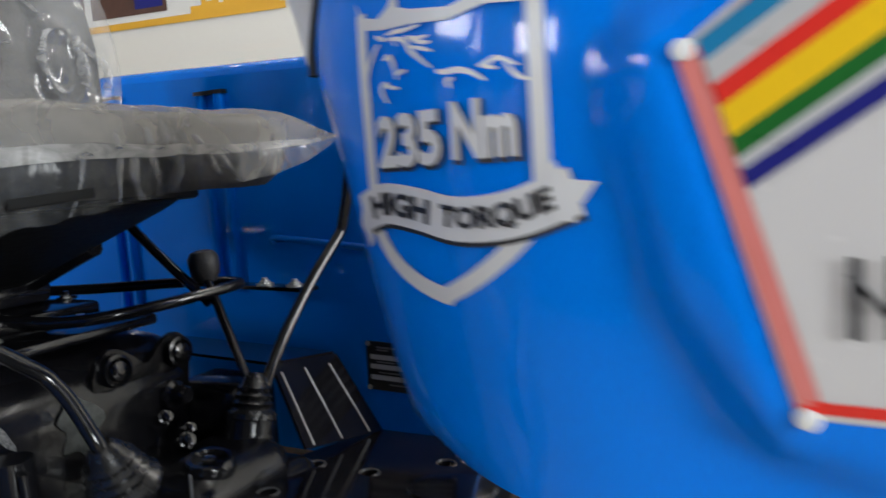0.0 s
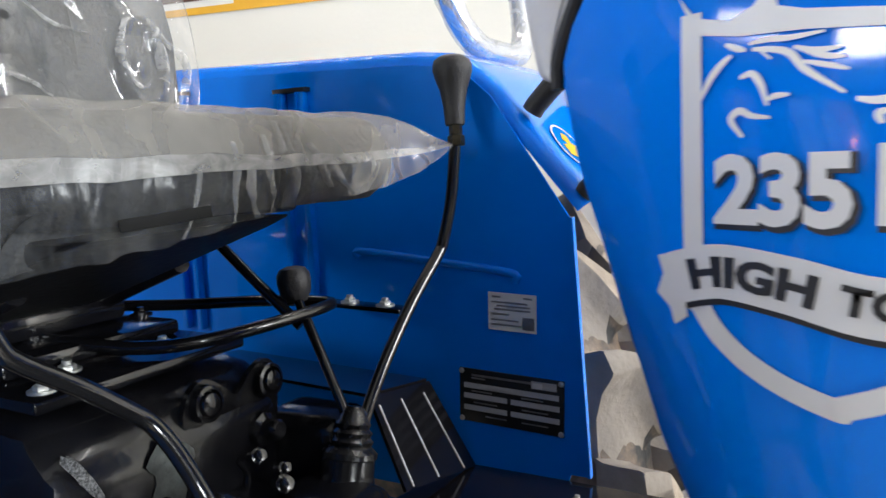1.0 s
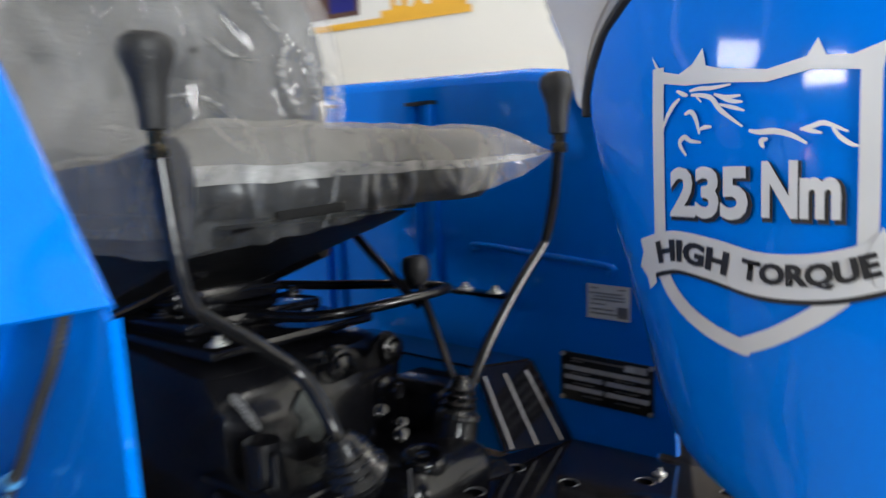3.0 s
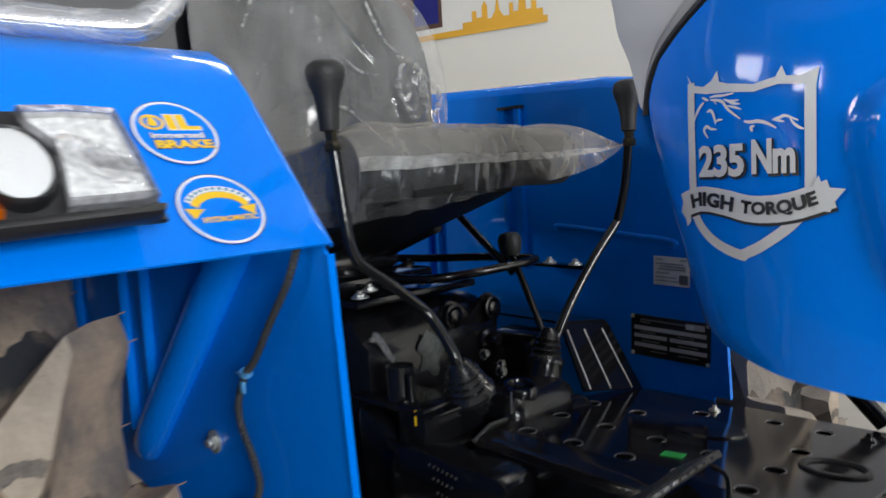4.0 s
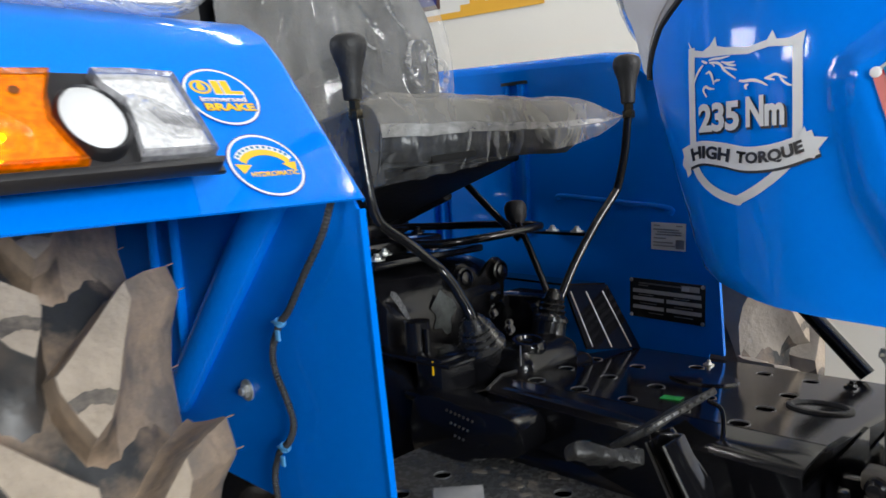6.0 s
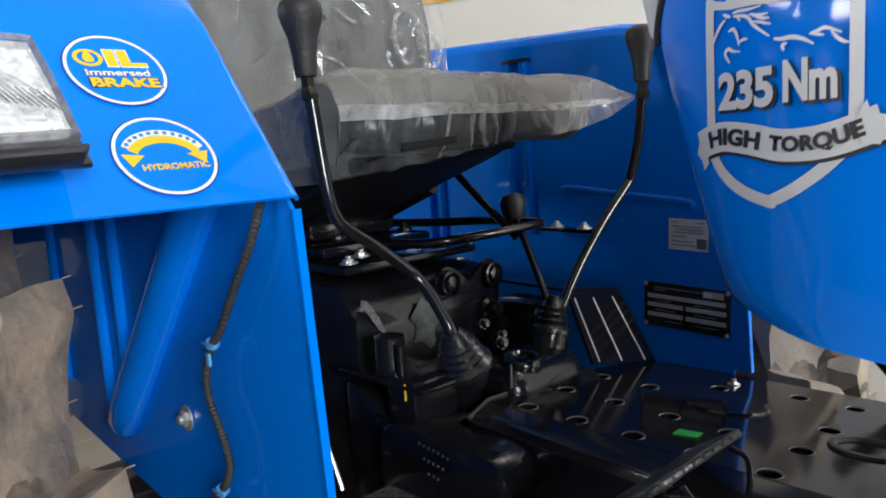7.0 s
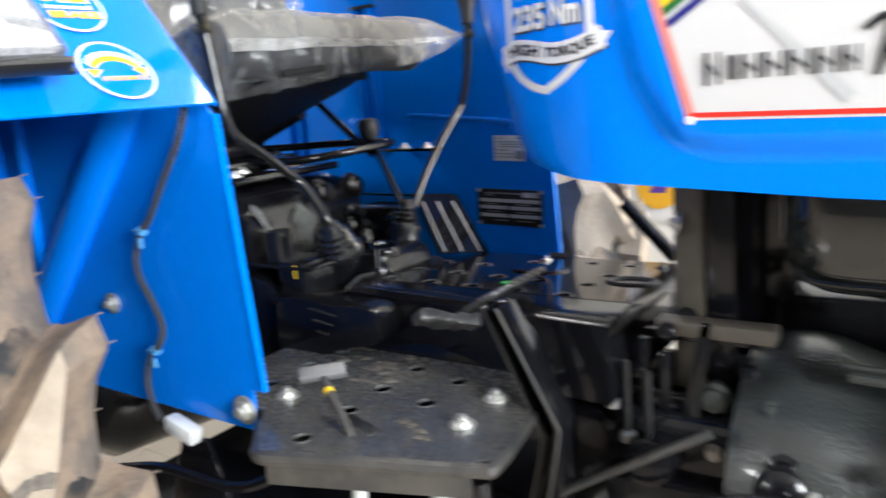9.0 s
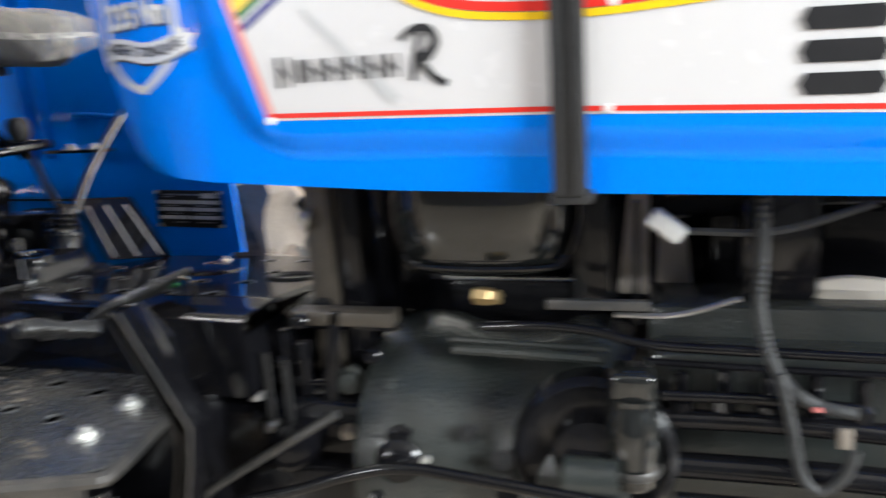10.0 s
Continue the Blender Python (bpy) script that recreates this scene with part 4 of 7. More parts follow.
def lamp_wedge(section, u0, u1, du=0.0):
    """A section in (v, n), drawn out along u."""
    bm = bmesh.new()
    a = [bm.verts.new((u0, v, n)) for v, n in section]
    b = [bm.verts.new((u1 - du * max(0, v + 0.05), v, n)) for v, n in section]
    k = len(section)
    for i in range(k):
        bm.faces.new((a[i], a[(i + 1) % k], b[(i + 1) % k], b[i]))
    bm.faces.new(a[::-1])
    bm.faces.new(b)
    bmesh.ops.bevel(bm, geom=bm.edges[:], offset=0.003, segments=2, affect="EDGES", profile=0.5)
    return moved(bm, lamp_pose(0, 0, 0))


def shrunk(outline, k):
    cu, cv = sum(p[0] for p in outline) / len(outline), sum(p[1] for p in outline) / len(outline)
    return [(cu + (u - cu) * k, cv + (v - cv) * k) for u, v in outline]


def lamp_rim(outline, k, n0, n1, n2):
    """A frame of clear plastic: up from n0 to n1 at its outside, and in to n2 at its inner line."""
    bm = bmesh.new()
    rings = [[bm.verts.new((u, v, n)) for u, v in shrunk(outline, s)] for s, n in ((1.0, n0), (0.995, n1 - 0.002), (0.97, n1), (k, n2))]
    for p, q in zip(rings, rings[1:]):
        for i in range(len(p)):
            j = (i + 1) % len(p)
            bm.faces.new((p[i], p[j], q[j], q[i]))
    return moved(bm, lamp_pose(0, 0, 0))


def ribbed_disc(cu, cv, ru, rv, n, ribs, depth):
    """A domed round lens with fine upright ribs."""
    bm = bmesh.new()
    rings = []
    for i in range(1, 15):
        r = i / 14
        row = []
        for j in range(72):
            t = 2 * math.pi * j / 72
            x, y = r * math.cos(t), r * math.sin(t)
            row.append(bm.verts.new((cu + ru * x, cv + rv * y, n + 0.005 * (1 - r ** 3) + depth * math.sin((x * 0.9 + y * 0.35) * ribs * math.pi))))
        rings.append(row)
    for p, q in zip(rings, rings[1:]):
        for i in range(72):
            bm.faces.new((p[i], q[i], q[(i + 1) % 72], p[(i + 1) % 72]))
    bm.faces.new(rings[0])
    return moved(bm, lamp_pose(0, 0, 0))


AMB = [(-0.0666, -0.0516), (-0.025, -0.0508), (0.0148, -0.0487), (0.0067, -0.0272), (0.001, -0.0056), (0.0047, 0.0217), (0.0146, 0.0488), (-0.024, 0.0465), (-0.062, 0.042), (-0.069, 0.0271), (-0.0715, 0.0042)]
CLR = [(0.056, -0.0445), (0.088, -0.0435), (0.122, -0.0415), (0.1200, 0.010), (0.1165, 0.050), (0.080, 0.0525), (0.045, 0.051), (0.0487, 0.0333), (0.0617, 0.0155), (0.0605, -0.0133)]
lamp = part("lamp", lamp_wedge([(-0.058, -0.012), (-0.058, -0.006), (0.057, -0.006), (0.050, -0.050), (0.004, -0.050)], -0.0765, 0.127, 0.10), LAMPB, tractor, "mudguard lamp unit with amber indicator and clear lens")
part("lower_edge", lamp_shape([(-0.068, -0.066), (0.120, -0.0575), (0.126, -0.0485), (-0.068, -0.0575)], -0.012, 0.005, 0.003), LAMPB, lamp)
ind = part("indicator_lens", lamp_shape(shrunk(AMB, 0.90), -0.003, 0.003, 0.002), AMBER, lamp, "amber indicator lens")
part("lens_rim", lamp_rim(AMB, 0.885, -0.010, 0.006, 0.0035), AMBERD, ind, "deep amber lens rim")
for i in range(6):
    u, v = -0.046 + 0.0042 * i, -0.004 - 0.0008 * i
    part("flute", moved(tube([(u, v, 0), (u + 0.010, v - 0.016, 0)], 0.0009, 6, 1), lamp_pose(0, 0, 0.003)), AMBER, ind)
part("screw", lathe([(0.0042, -0.002), (0.0042, 0.0012), (0.002, 0.0015), (0, 0.001)], 14, lamp_pose(-0.0173, 0.0245, 0.003)), BULBG, ind)
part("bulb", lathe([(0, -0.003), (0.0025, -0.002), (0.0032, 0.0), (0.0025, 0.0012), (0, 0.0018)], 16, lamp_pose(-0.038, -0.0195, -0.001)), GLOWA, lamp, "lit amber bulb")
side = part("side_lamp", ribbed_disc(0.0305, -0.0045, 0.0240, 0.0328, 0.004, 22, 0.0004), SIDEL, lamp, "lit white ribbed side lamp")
part("side_lamp_bezel", lathe([(0.0375, -0.01), (0.0375, 0.003), (0.035, 0.007), (0.0325, 0.0045)], 32, lamp_pose(0.0315, -0.005, -0.001) @ Matrix.Diagonal((0.73, 1, 1, 1))), LAMPB, side)
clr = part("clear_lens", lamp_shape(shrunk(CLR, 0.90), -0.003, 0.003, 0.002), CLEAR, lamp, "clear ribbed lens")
part("lens_rim", lamp_rim(CLR, 0.885, -0.010, 0.006, 0.0035), CLEARD, clr)
for i in range(9):
    u, v = 0.078 + 0.004 * i, 0.006 - 0.001 * i
    part("flute", moved(tube([(u, v, 0), (u + 0.010, v - 0.018, 0)], 0.0008, 6, 1), lamp_pose(0, 0, 0.003)), CLEARD, clr)
part("reflector", lamp_shape(shrunk(AMB, 0.9), -0.0058, -0.0048, 0), REFL, lamp)
part("reflector", lamp_shape(shrunk(CLR, 0.9), -0.0058, -0.0048, 0), REFL, lamp)
for u, v, su in ((-0.042, -0.014, 0.95), (0.088, 0.004, 0.62)):
    for k, (r0, r1) in enumerate(((0.004, 0.012), (0.013, 0.020), (0.022, 0.029))):  # nested facetted bowls
        part("reflector_bowl", lathe([(r0, -0.0046), (r0 + 0.001, -0.0040), ((r0 + r1) / 2, -0.0016), (r1 - 0.001, -0.0026), (r1, -0.0046)], 9 + 2 * k, lamp_pose(u, v, 0.0) @ Euler((0, 0, 0.4 * k)).to_matrix().to_4x4() @ Matrix.Diagonal((su, 1.15, 1, 1))), CHROME, lamp, smooth=False)

# ---- round stickers on the sloping front of the near mudguard ----


def slope_pose(profile, y, z, off):
    (x0, z0), (x1, z1) = profile[0], profile[1]
    t = (z - z0) / (z1 - z0)
    up = Vector((x1 - x0, 0, z1 - z0)).normalized()
    n = Vector((up.z, 0, -up.x))
    m = Matrix.Identity(4)
    for i, a in enumerate((Vector((0, 1, 0)), -n, up)):
        m.col[i][:3] = a
    m.translation = Vector((x0 + (x1 - x0) * t, y, z)) + n * off
    return m


def ring(r, w, n=48, squash=1.0):
    bm = bmesh.new()
    vs = [[bm.verts.new((q * math.cos(2 * math.pi * i / n), 0, q * squash * math.sin(2 * math.pi * i / n))) for i in range(n)] for q in (r - w, r)]
    for i in range(n):
        bm.faces.new((vs[0][i], vs[0][(i + 1) % n], vs[1][(i + 1) % n], vs[1][i]))
    return bm


def disc(r, n=48, squash=1.0):
    return outline_bm([(r * math.cos(2 * math.pi * i / n), r * squash * math.sin(2 * math.pi * i / n)) for i in range(n)])


def at_slope(bm, prof, y, z, off=0.0012, dx=0.0, dz=0.0, turn=0.0):
    return moved(bm, slope_pose(prof, y, z, off) @ Matrix.Translation((dx, 0, dz)) @ Euler((0, radians(turn), 0)).to_matrix().to_4x4())


def sp(name, bm, mat, parent, y, z, off, dx=0.0, dz=0.0, turn=0.0, prof=NEAR, label=""):
    return part(name, at_slope(bm, prof, y, z, 0.0015 + off, dx, dz, turn), mat, parent, label, smooth=False)


R_ST = 0.0388
oil = sp("sticker", disc(R_ST), BLUE, tractor, -0.489, 1.194, 0, label="round blue sticker with white rim, yellow lettering")
sp("rim", ring(R_ST, 0.0026), WHITE, oil, -0.489, 1.194, 0.0004)
sp("rim_line", ring(R_ST + 0.0012, 0.0009), NAVY, oil, -0.489, 1.194, 0.0002)
for body, h, w, dx, dz, mat in (("IL", 0.0185, 0.031, 0.0105, 0.0125, YELLOW), ("immersed", 0.0072, 0.050, 0.0, -0.0040, WHITE), ("BRAKE", 0.0105, 0.054, 0.003, -0.0150, YELLOW)):
    sp("letter_edge", lettering(body, h * 1.12, w * 1.05, 0.065), WHITE if body == "IL" else NAVY, oil, -0.489, 1.194, 0.0005, dx, dz)
    sp("lettering", lettering(body, h, w, 0.045 if body != "immersed" else 0.025), mat, oil, -0.489, 1.194, 0.0008, dx, dz)
sp("drop_ring", ring(0.0112, 0.0032, 32, 0.86), YELLOW, oil, -0.489, 1.194, 0.0008, -0.0185, 0.0122)
drop = outline_bm([(0, 0.0085), (0.003, 0.003), (0.0046, -0.002), (0.003, -0.0058), (-0.003, -0.0058), (-0.0046, -0.002), (-0.003, 0.003)])
sp("drop", drop, YELLOW, oil, -0.489, 1.194, 0.0010, -0.0185, 0.0128)
hyd = sp("sticker", disc(R_ST), BLUE, tractor, -0.482, 1.124, 0, label="round blue sticker with white rim, yellow arrow")
sp("rim", ring(R_ST, 0.0026), WHITE, hyd, -0.482, 1.124, 0.0004)
sp("rim_line", ring(R_ST + 0.0012, 0.0009), NAVY, hyd, -0.482, 1.124, 0.0002)
arc_pts = [(0.026 * math.cos(radians(a)), 0.0185 * math.sin(radians(a)) - 0.003) for a in range(14, 167, 16)]
sp("arrow", ribbon(arc_pts, 0.0072, 4), YELLOW, hyd, -0.482, 1.124, 0.0006)
sp("arrow_edge", ribbon([(x * 1.17, z * 1.17 + 0.0042) for x, z in arc_pts], 0.0058, 4), WHITE, hyd, -0.482, 1.124, 0.0005)
for q in range(11):  # small unreadable print along the white band
    a = radians(30 + 12 * q)
    sp("print_bar", outline_bm([(-0.0016, -0.0016), (0.0016, -0.0016), (0.0016, 0.0016), (-0.0016, 0.0016)]), TEAL, hyd, -0.482, 1.124, 0.0008, 0.026 * 1.17 * math.cos(a), (0.0185 * math.sin(a) - 0.003) * 1.17 + 0.0042)
for q in (-1, 1):
    sp("arrow_head", outline_bm([(q * 0.0165, 0.000), (q * 0.0335, 0.002), (q * 0.0285, -0.0105)]), YELLOW, hyd, -0.482, 1.124, 0.0009)
sp("lettering", lettering("HYDROMATIC", 0.0062, 0.052, 0.035), YELLOW, hyd, -0.482, 1.124, 0.0011, 0.004, -0.0120)
far_st = sp("sticker", disc(0.036), BLUE, tractor, 0.415, 1.164, 0, prof=FAR[1:], label="round blue sticker with white rim, yellow emblem")
sp("rim", ring(0.036, 0.003), WHITE, far_st, 0.415, 1.164, 0.0004, prof=FAR[1:])
sp("emblem", outline_bm([(-0.022, -0.014), (-0.004, -0.021), (0.015, -0.016), (0.021, -0.002), (0.009, 0.004), (0.014, 0.016), (0.002, 0.022), (-0.010, 0.012), (-0.004, 0.002), (-0.020, 0.003)]), YELLOW, far_st, 0.415, 1.164, 0.0008, prof=FAR[1:])

# ---- grab handle on the far mudguard, wrapped hoops on both ----
part("grab_handle", tube([(-0.322, 0.352, 1.208), (-0.312, 0.352, 1.220), (-0.280, 0.352, 1.248), (-0.23, 0.352, 1.268), (-0.19, 0.352, 1.235), (-0.185, 0.352, 1.185), (-0.205, 0.352, 1.150), (-0.235, 0.352, 1.128), (-0.258, 0.352, 1.106)], 0.0135, 12, 6), KNOB, tractor, "black rubber-sleeved grab handle")
part("lamp", moved(box(-0.05, 0.05, -0.11, 0.11, 0.0, 0.05, 0.01), Matrix.Translation((-0.318, 0.665, 1.198)) @ Euler((0, radians(50), 0)).to_matrix().to_4x4()), LAMPB, tractor, "dark mudguard lamp seen from its back")


def hoop(x, y0, y1, z):
    s = 1 if y1 > y0 else -1
    pts = [(x - 0.03, y0, z + 0.30), (x - 0.02, y0, z + 0.12), (x - 0.01, y0 + s * 0.012, z + 0.055), (x, y0 + s * 0.05, z + 0.012), (x, y0 + s * 0.10, z), (x, (y0 + y1) / 2, z),
           (x, y1 - s * 0.10, z), (x, y1 - s * 0.05, z + 0.012), (x - 0.01, y1 - s * 0.012, z + 0.055), (x - 0.02, y1, z + 0.12), (x - 0.03, y1, z + 0.30)]
    return pts


for x, y0, y1, z, word in ((-0.62, -0.352, -0.80, 1.330, "near"), (-0.50, 0.50, 0.80, 1.325, "far")):
    rail = part("grab_rail", tube(hoop(x, y0, y1, z), 0.0165, 16, 8), CHROME, tractor, "chrome grab rail wrapped in clear polythene")
    part("wrapping", tube(hoop(x, y0, y1, z + 0.001), 0.0205, 16, 8, wob=0.13), WRAP, rail, "crumpled clear polythene wrap")

# ---- rear wheels ----
AZ, RT = 0.605, 0.603


def tyre_r(y):
    """Carcass radius across the tread, y from the tyre's middle."""
    return RT - 0.004 - 0.048 * abs(y / 0.165) ** 3.6


# rows of a bar: distance from the tyre's middle, then the angles of its upper edge, lower edge and lower foot
BAR = [(0.016, 32.6, 31.4, 29.8), (0.024, 33.2, 29.2, 27.0), (0.034, 34.0, 27.2, 24.6), (0.050, 35.4, 28.4, 22.6), (0.064, 36.6, 30.6, 22.0), (0.083, 38.3, 34.6, 22.6), (0.103, 40.0, 38.2, 23.8), (0.130, 41.2, 38.7, 24.0), (0.150, 41.9, 38.9, 23.6), (0.162, 42.3, 39.3, 23.6)]


def lug(side, flip):
    """One tread bar: a flat pale crown, a short upper flank, and a long hollow lower flank that runs out to the shoulder."""
    bm = bmesh.new()
    rows = []
    for i, (y, up, low, foot) in enumerate(BAR):
        rt = RT + 0.043 - 0.022 * max(0, (y - 0.095) / 0.067) ** 1.6
        rc = tyre_r(min(y, 0.155)) - 0.006
        foot -= 6.0 if side < 0 else 0.0
        row = []
        for f, k in ((0, 0.0), (0.34, 0.06), (0.62, 0.22), (0.84, 0.55), (0.97, 0.96), (1.0, 1.0)):
            row.append((foot + (low - foot) * f, rc + (rt - rc) * k))
        row += [((up + low) / 2, rt), (up, rt), (up + 0.25, rc + (rt - rc) * 0.93), (up + 0.7, rc + (rt - rc) * 0.45), (up + 1.2, rc + (rt - rc) * 0.14), (up + 1.9, rc)]
        end = max(0, (y - 0.125) / 0.037)
        made = []
        for j, (a, r) in enumerate(row):
            k = min(1, (r - rc) / (rt - rc))
            yy = y - 0.016 * end * (1 - k) * (1 if j < 6 else 0.5)
            made.append(bm.verts.new((r * math.cos(radians(a)), flip * (yy if side > 0 else 0.040 - yy), r * math.sin(radians(a)))))
        rows.append(made)
    for i, (a, b) in enumerate(zip(rows, rows[1:])):
        for j in range(len(a) - 1):
            f = bm.faces.new((a[j], a[j + 1], b[j + 1], b[j]))
            f.material_index = 1 if j in (5, 6) and i < 6 else (3 if side < 0 and j < 5 else (2 if j < 3 and i < 4 else 0))
    bm.faces.new(rows[0][::-1])
    bm.faces.new(rows[-1])
    # one bare rubbed band across the crown, with ragged edges
    band = []
    for k in range(13):
        w = k / 12
        arch = 0.5 * math.sin(math.pi * w)
        row = []
        for e, (y0, y1) in ((29.3, (0.0245, 0.0545)), (29.8, (0.0215, 0.0590)), (30.5, (0.0190, 0.0625))):
            y, a = y0 + (y1 - y0) * w, radians(e + arch + 0.22 * noise.noise(Vector((k * 0.9, e, side))))
            r = RT + 0.0436
            row.append(bm.verts.new((r * math.cos(a), flip * (y if side > 0 else 0.040 - y), r * math.sin(a))))
        band.append(row)
    for a, b in zip(band, band[1:]):
        for j in range(2):
            bm.faces.new((a[j], a[j + 1], b[j + 1], b[j])).material_index = 4
    # stray rubber hairs at the end
    for q in (rows[-1][5].co.copy(), rows[-1][7].co.copy(), rows[-1][2].co.copy()):
        join(bm, tube([q, q + Vector((0.002, flip * side * 0.007, 0.002))], 0.0008, 5, 1))
    return bm


def rear_wheel(AX, y, first, flip, lugs):
    prof = [(0.33, -0.115), (0.37, -0.135), (0.44, -0.150), (0.50, -0.151)] + [(tyre_r(v * 1.08), v) for v in [-0.144 + 0.018 * i for i in range(17)]] + [(0.50, 0.151), (0.44, 0.154), (0.37, 0.135), (0.33, 0.115), (0.33, -0.115)]
    m = Matrix.Translation((AX, y, AZ)) @ Euler((radians(90), 0, 0)).to_matrix().to_4x4()
    w = part("wheel", moved(lathe(prof[:-1], 72), m), RUBBER, tractor, "rear tractor tyre with mud-dusted chevron lugs")
    k = 22
    for side in (-1, 1):
        base = None
        for i in range(k):
            a = 2 * math.pi * (i + (0.0 if side > 0 else 0.45) + first) / k
            mm = Matrix.Translation((AX, y, AZ)) @ Euler((0, -a, 0)).to_matrix().to_4x4()
            if base is None:
                base = part("lug", lug(side, flip), [lugs, LUGT, RUBBER, BARE, RUBBED], w)
                base.matrix_local = mm
            else:
                again(base, mm)
    part("rim", moved(lathe([(0.0, -0.02), (0.10, -0.02), (0.14, -0.05), (0.27, -0.06), (0.335, -0.115), (0.345, -0.115), (0.33, -0.08), (0.33, 0.08), (0.345, 0.115), (0.335, 0.115), (0.27, 0.02), (0.14, 0.03), (0, 0.03)], 48), m), RIMM, w, "white painted wheel rim")
    return w


rear_wheel(-0.938, -0.688, 0.0, 1, LUGR)
rear_wheel(-0.838, 0.640, 0.0, -1, LUG_FAR)
AX = -0.90
part("rear_axle", moved(lathe([(0.07, -0.62), (0.075, -0.3), (0.13, -0.24), (0.15, 0), (0.13, 0.24), (0.075, 0.3), (0.07, 0.62)], 24), Matrix.Translation((AX, YC, AZ)) @ Euler((radians(90), 0, 0)).to_matrix().to_4x4()), CAST, tractor)
fw_prof = [(0.20, -0.07), (0.27, -0.085), (0.33, -0.08), (0.355, -0.05), (0.36, 0), (0.355, 0.05), (0.33, 0.08), (0.27, 0.085), (0.20, 0.07)]
for y in (-0.62, 0.57):
    fw = part("wheel", moved(lathe(fw_prof, 48), Matrix.Translation((1.15, y, 0.362)) @ Euler((radians(90), 0, 0)).to_matrix().to_4x4()), RUBBER, tractor, "front tractor tyre with ribbed tread")
    part("rim", moved(lathe([(0, -0.02), (0.18, -0.03), (0.205, -0.07), (0.205, 0.07), (0.18, 0.03), (0, 0.02)], 32), Matrix.Translation((1.15, y, 0.362)) @ Euler((radians(90), 0, 0)).to_matrix().to_4x4()), RIMM, fw)
part("front_axle", tube([(1.15, -0.6, 0.40), (1.15, -0.3, 0.46), (1.15, 0.25, 0.46), (1.15, 0.55, 0.40)], 0.05, 12), CAST, tractor)

# ---- seat ----
SY = -0.045


def seat_bend(y):
    """How far the rounded near corner falls back."""
    return 2.2 * max(0, -0.08 - y) ** 2


def cushion_at(grow, wrinkle):
    def at(u, v):
        # u round the section from rear bottom over the top to front bottom, v across
        w = ((0.232 if v > 0.5 else 0.186) + grow) * math.copysign(abs(2 * v - 1) ** 0.8, 2 * v - 1)
        edge = min(1, (1 - abs(2 * v - 1)) / 0.14)
        rise = math.sqrt(max(0, 1 - (1 - edge) ** 2))
        pts = [(-0.86, 1.10), (-0.865, 1.16), (-0.84, 1.192), (-0.70, 1.180), (-0.55, 1.188), (-0.47, 1.204), (-0.43, 1.196), (-0.414, 1.165), (-0.420, 1.135), (-0.44, 1.118)]
        line = spline([(a, 0, b) for a, b in pts], 4)
        q = line[int(u)].lerp(line[min(36, int(u) + 1)], u - int(u))
        mid = 1.15
        z = mid + (q.z - mid) * (0.10 + 0.90 * rise)
        x = -0.64 + (q.x + 0.64) * (0.93 + 0.07 * rise)
        x -= seat_bend(SY + w) * min(1, max(0, (x + 0.70) / 0.26))
        d = Vector((x + 0.64, 0, (z - mid) * 3)).normalized() * grow
        n = noise.fractal(Vector((x * 5, w * 6, z * 9)), 1.0, 2.0, 3) * wrinkle
        n += (0.5 - abs(noise.noise(Vector((x * 4 + w * 5, w * 14 + x * 3, z * 6))))) * wrinkle * 0.7
        return (x + d.x + n * 0.7, SY + w, z + d.z + n)
    return at


N_SEC = 37
seat = part("seat", sheet(cushion_at(0.0, 0.002), range(N_SEC), [i / 30 for i in range(31)]), FOAM, tractor, "dark grey operator seat under clear polythene")


def cover_at(u, v):
    x, y, z = cushion_at(0.007, 0.007)(u, v)
    if u > 28:  # the film hangs in front, lower on the near side
        k = (u - 28) / 8
        low = 1.1195 + (0.135 if y < 0 else 0.03) * y + 0.0025 * noise.noise(Vector((v * 18, 1, 2)))
        z0 = cushion_at(0.007, 0.007)(28, v)[2]
        z = z0 + (low - z0) * k ** 1.1
        pleat = 0.5 - abs(noise.noise(Vector((y * 30 + z * 9, 2.0, z * 4)))) + 0.5 * (0.5 - abs(noise.noise(Vector((y * 75 - z * 22, 7.0, z * 9)))))
        gather = math.exp(-((y + 0.008) / 0.016) ** 2)  # bunched where it is tied
        x = -0.408 - 0.012 * k * k + 0.006 * noise.noise(Vector((v * 13, 5, z * 12))) - seat_bend(y) + pleat * (0.008 + 0.008 * gather) * min(1, k * 2.5) + 0.006 * gather * math.sin(y * 900)
    if v < 0.10 and u < 32:  # skirt down the near side
        k = (0.10 - v) / 0.10
        z += (1.084 + 0.006 * noise.noise(Vector((x * 12, 3, 1))) - z) * k ** 0.7
        y = SY - 0.197 + 0.005 * noise.noise(Vector((x * 16, z * 10, 4)))
    # far front corner drawn out to a point
    if v > 0.66 and u > 20:
        s = ((v - 0.66) / 0.34) ** 1.5 * min(1, (u - 20) / 6)
        tip = Vector((-0.350, 0.200, 1.172))
        x, y, z = Vector((x, y, z)).lerp(Vector((tip.x, tip.y - 0.012 * (1 - s), tip.z + (z - tip.z) * 0.5 * (1 - s))), min(0.96, s * 1.02))
    return (x, y, z)


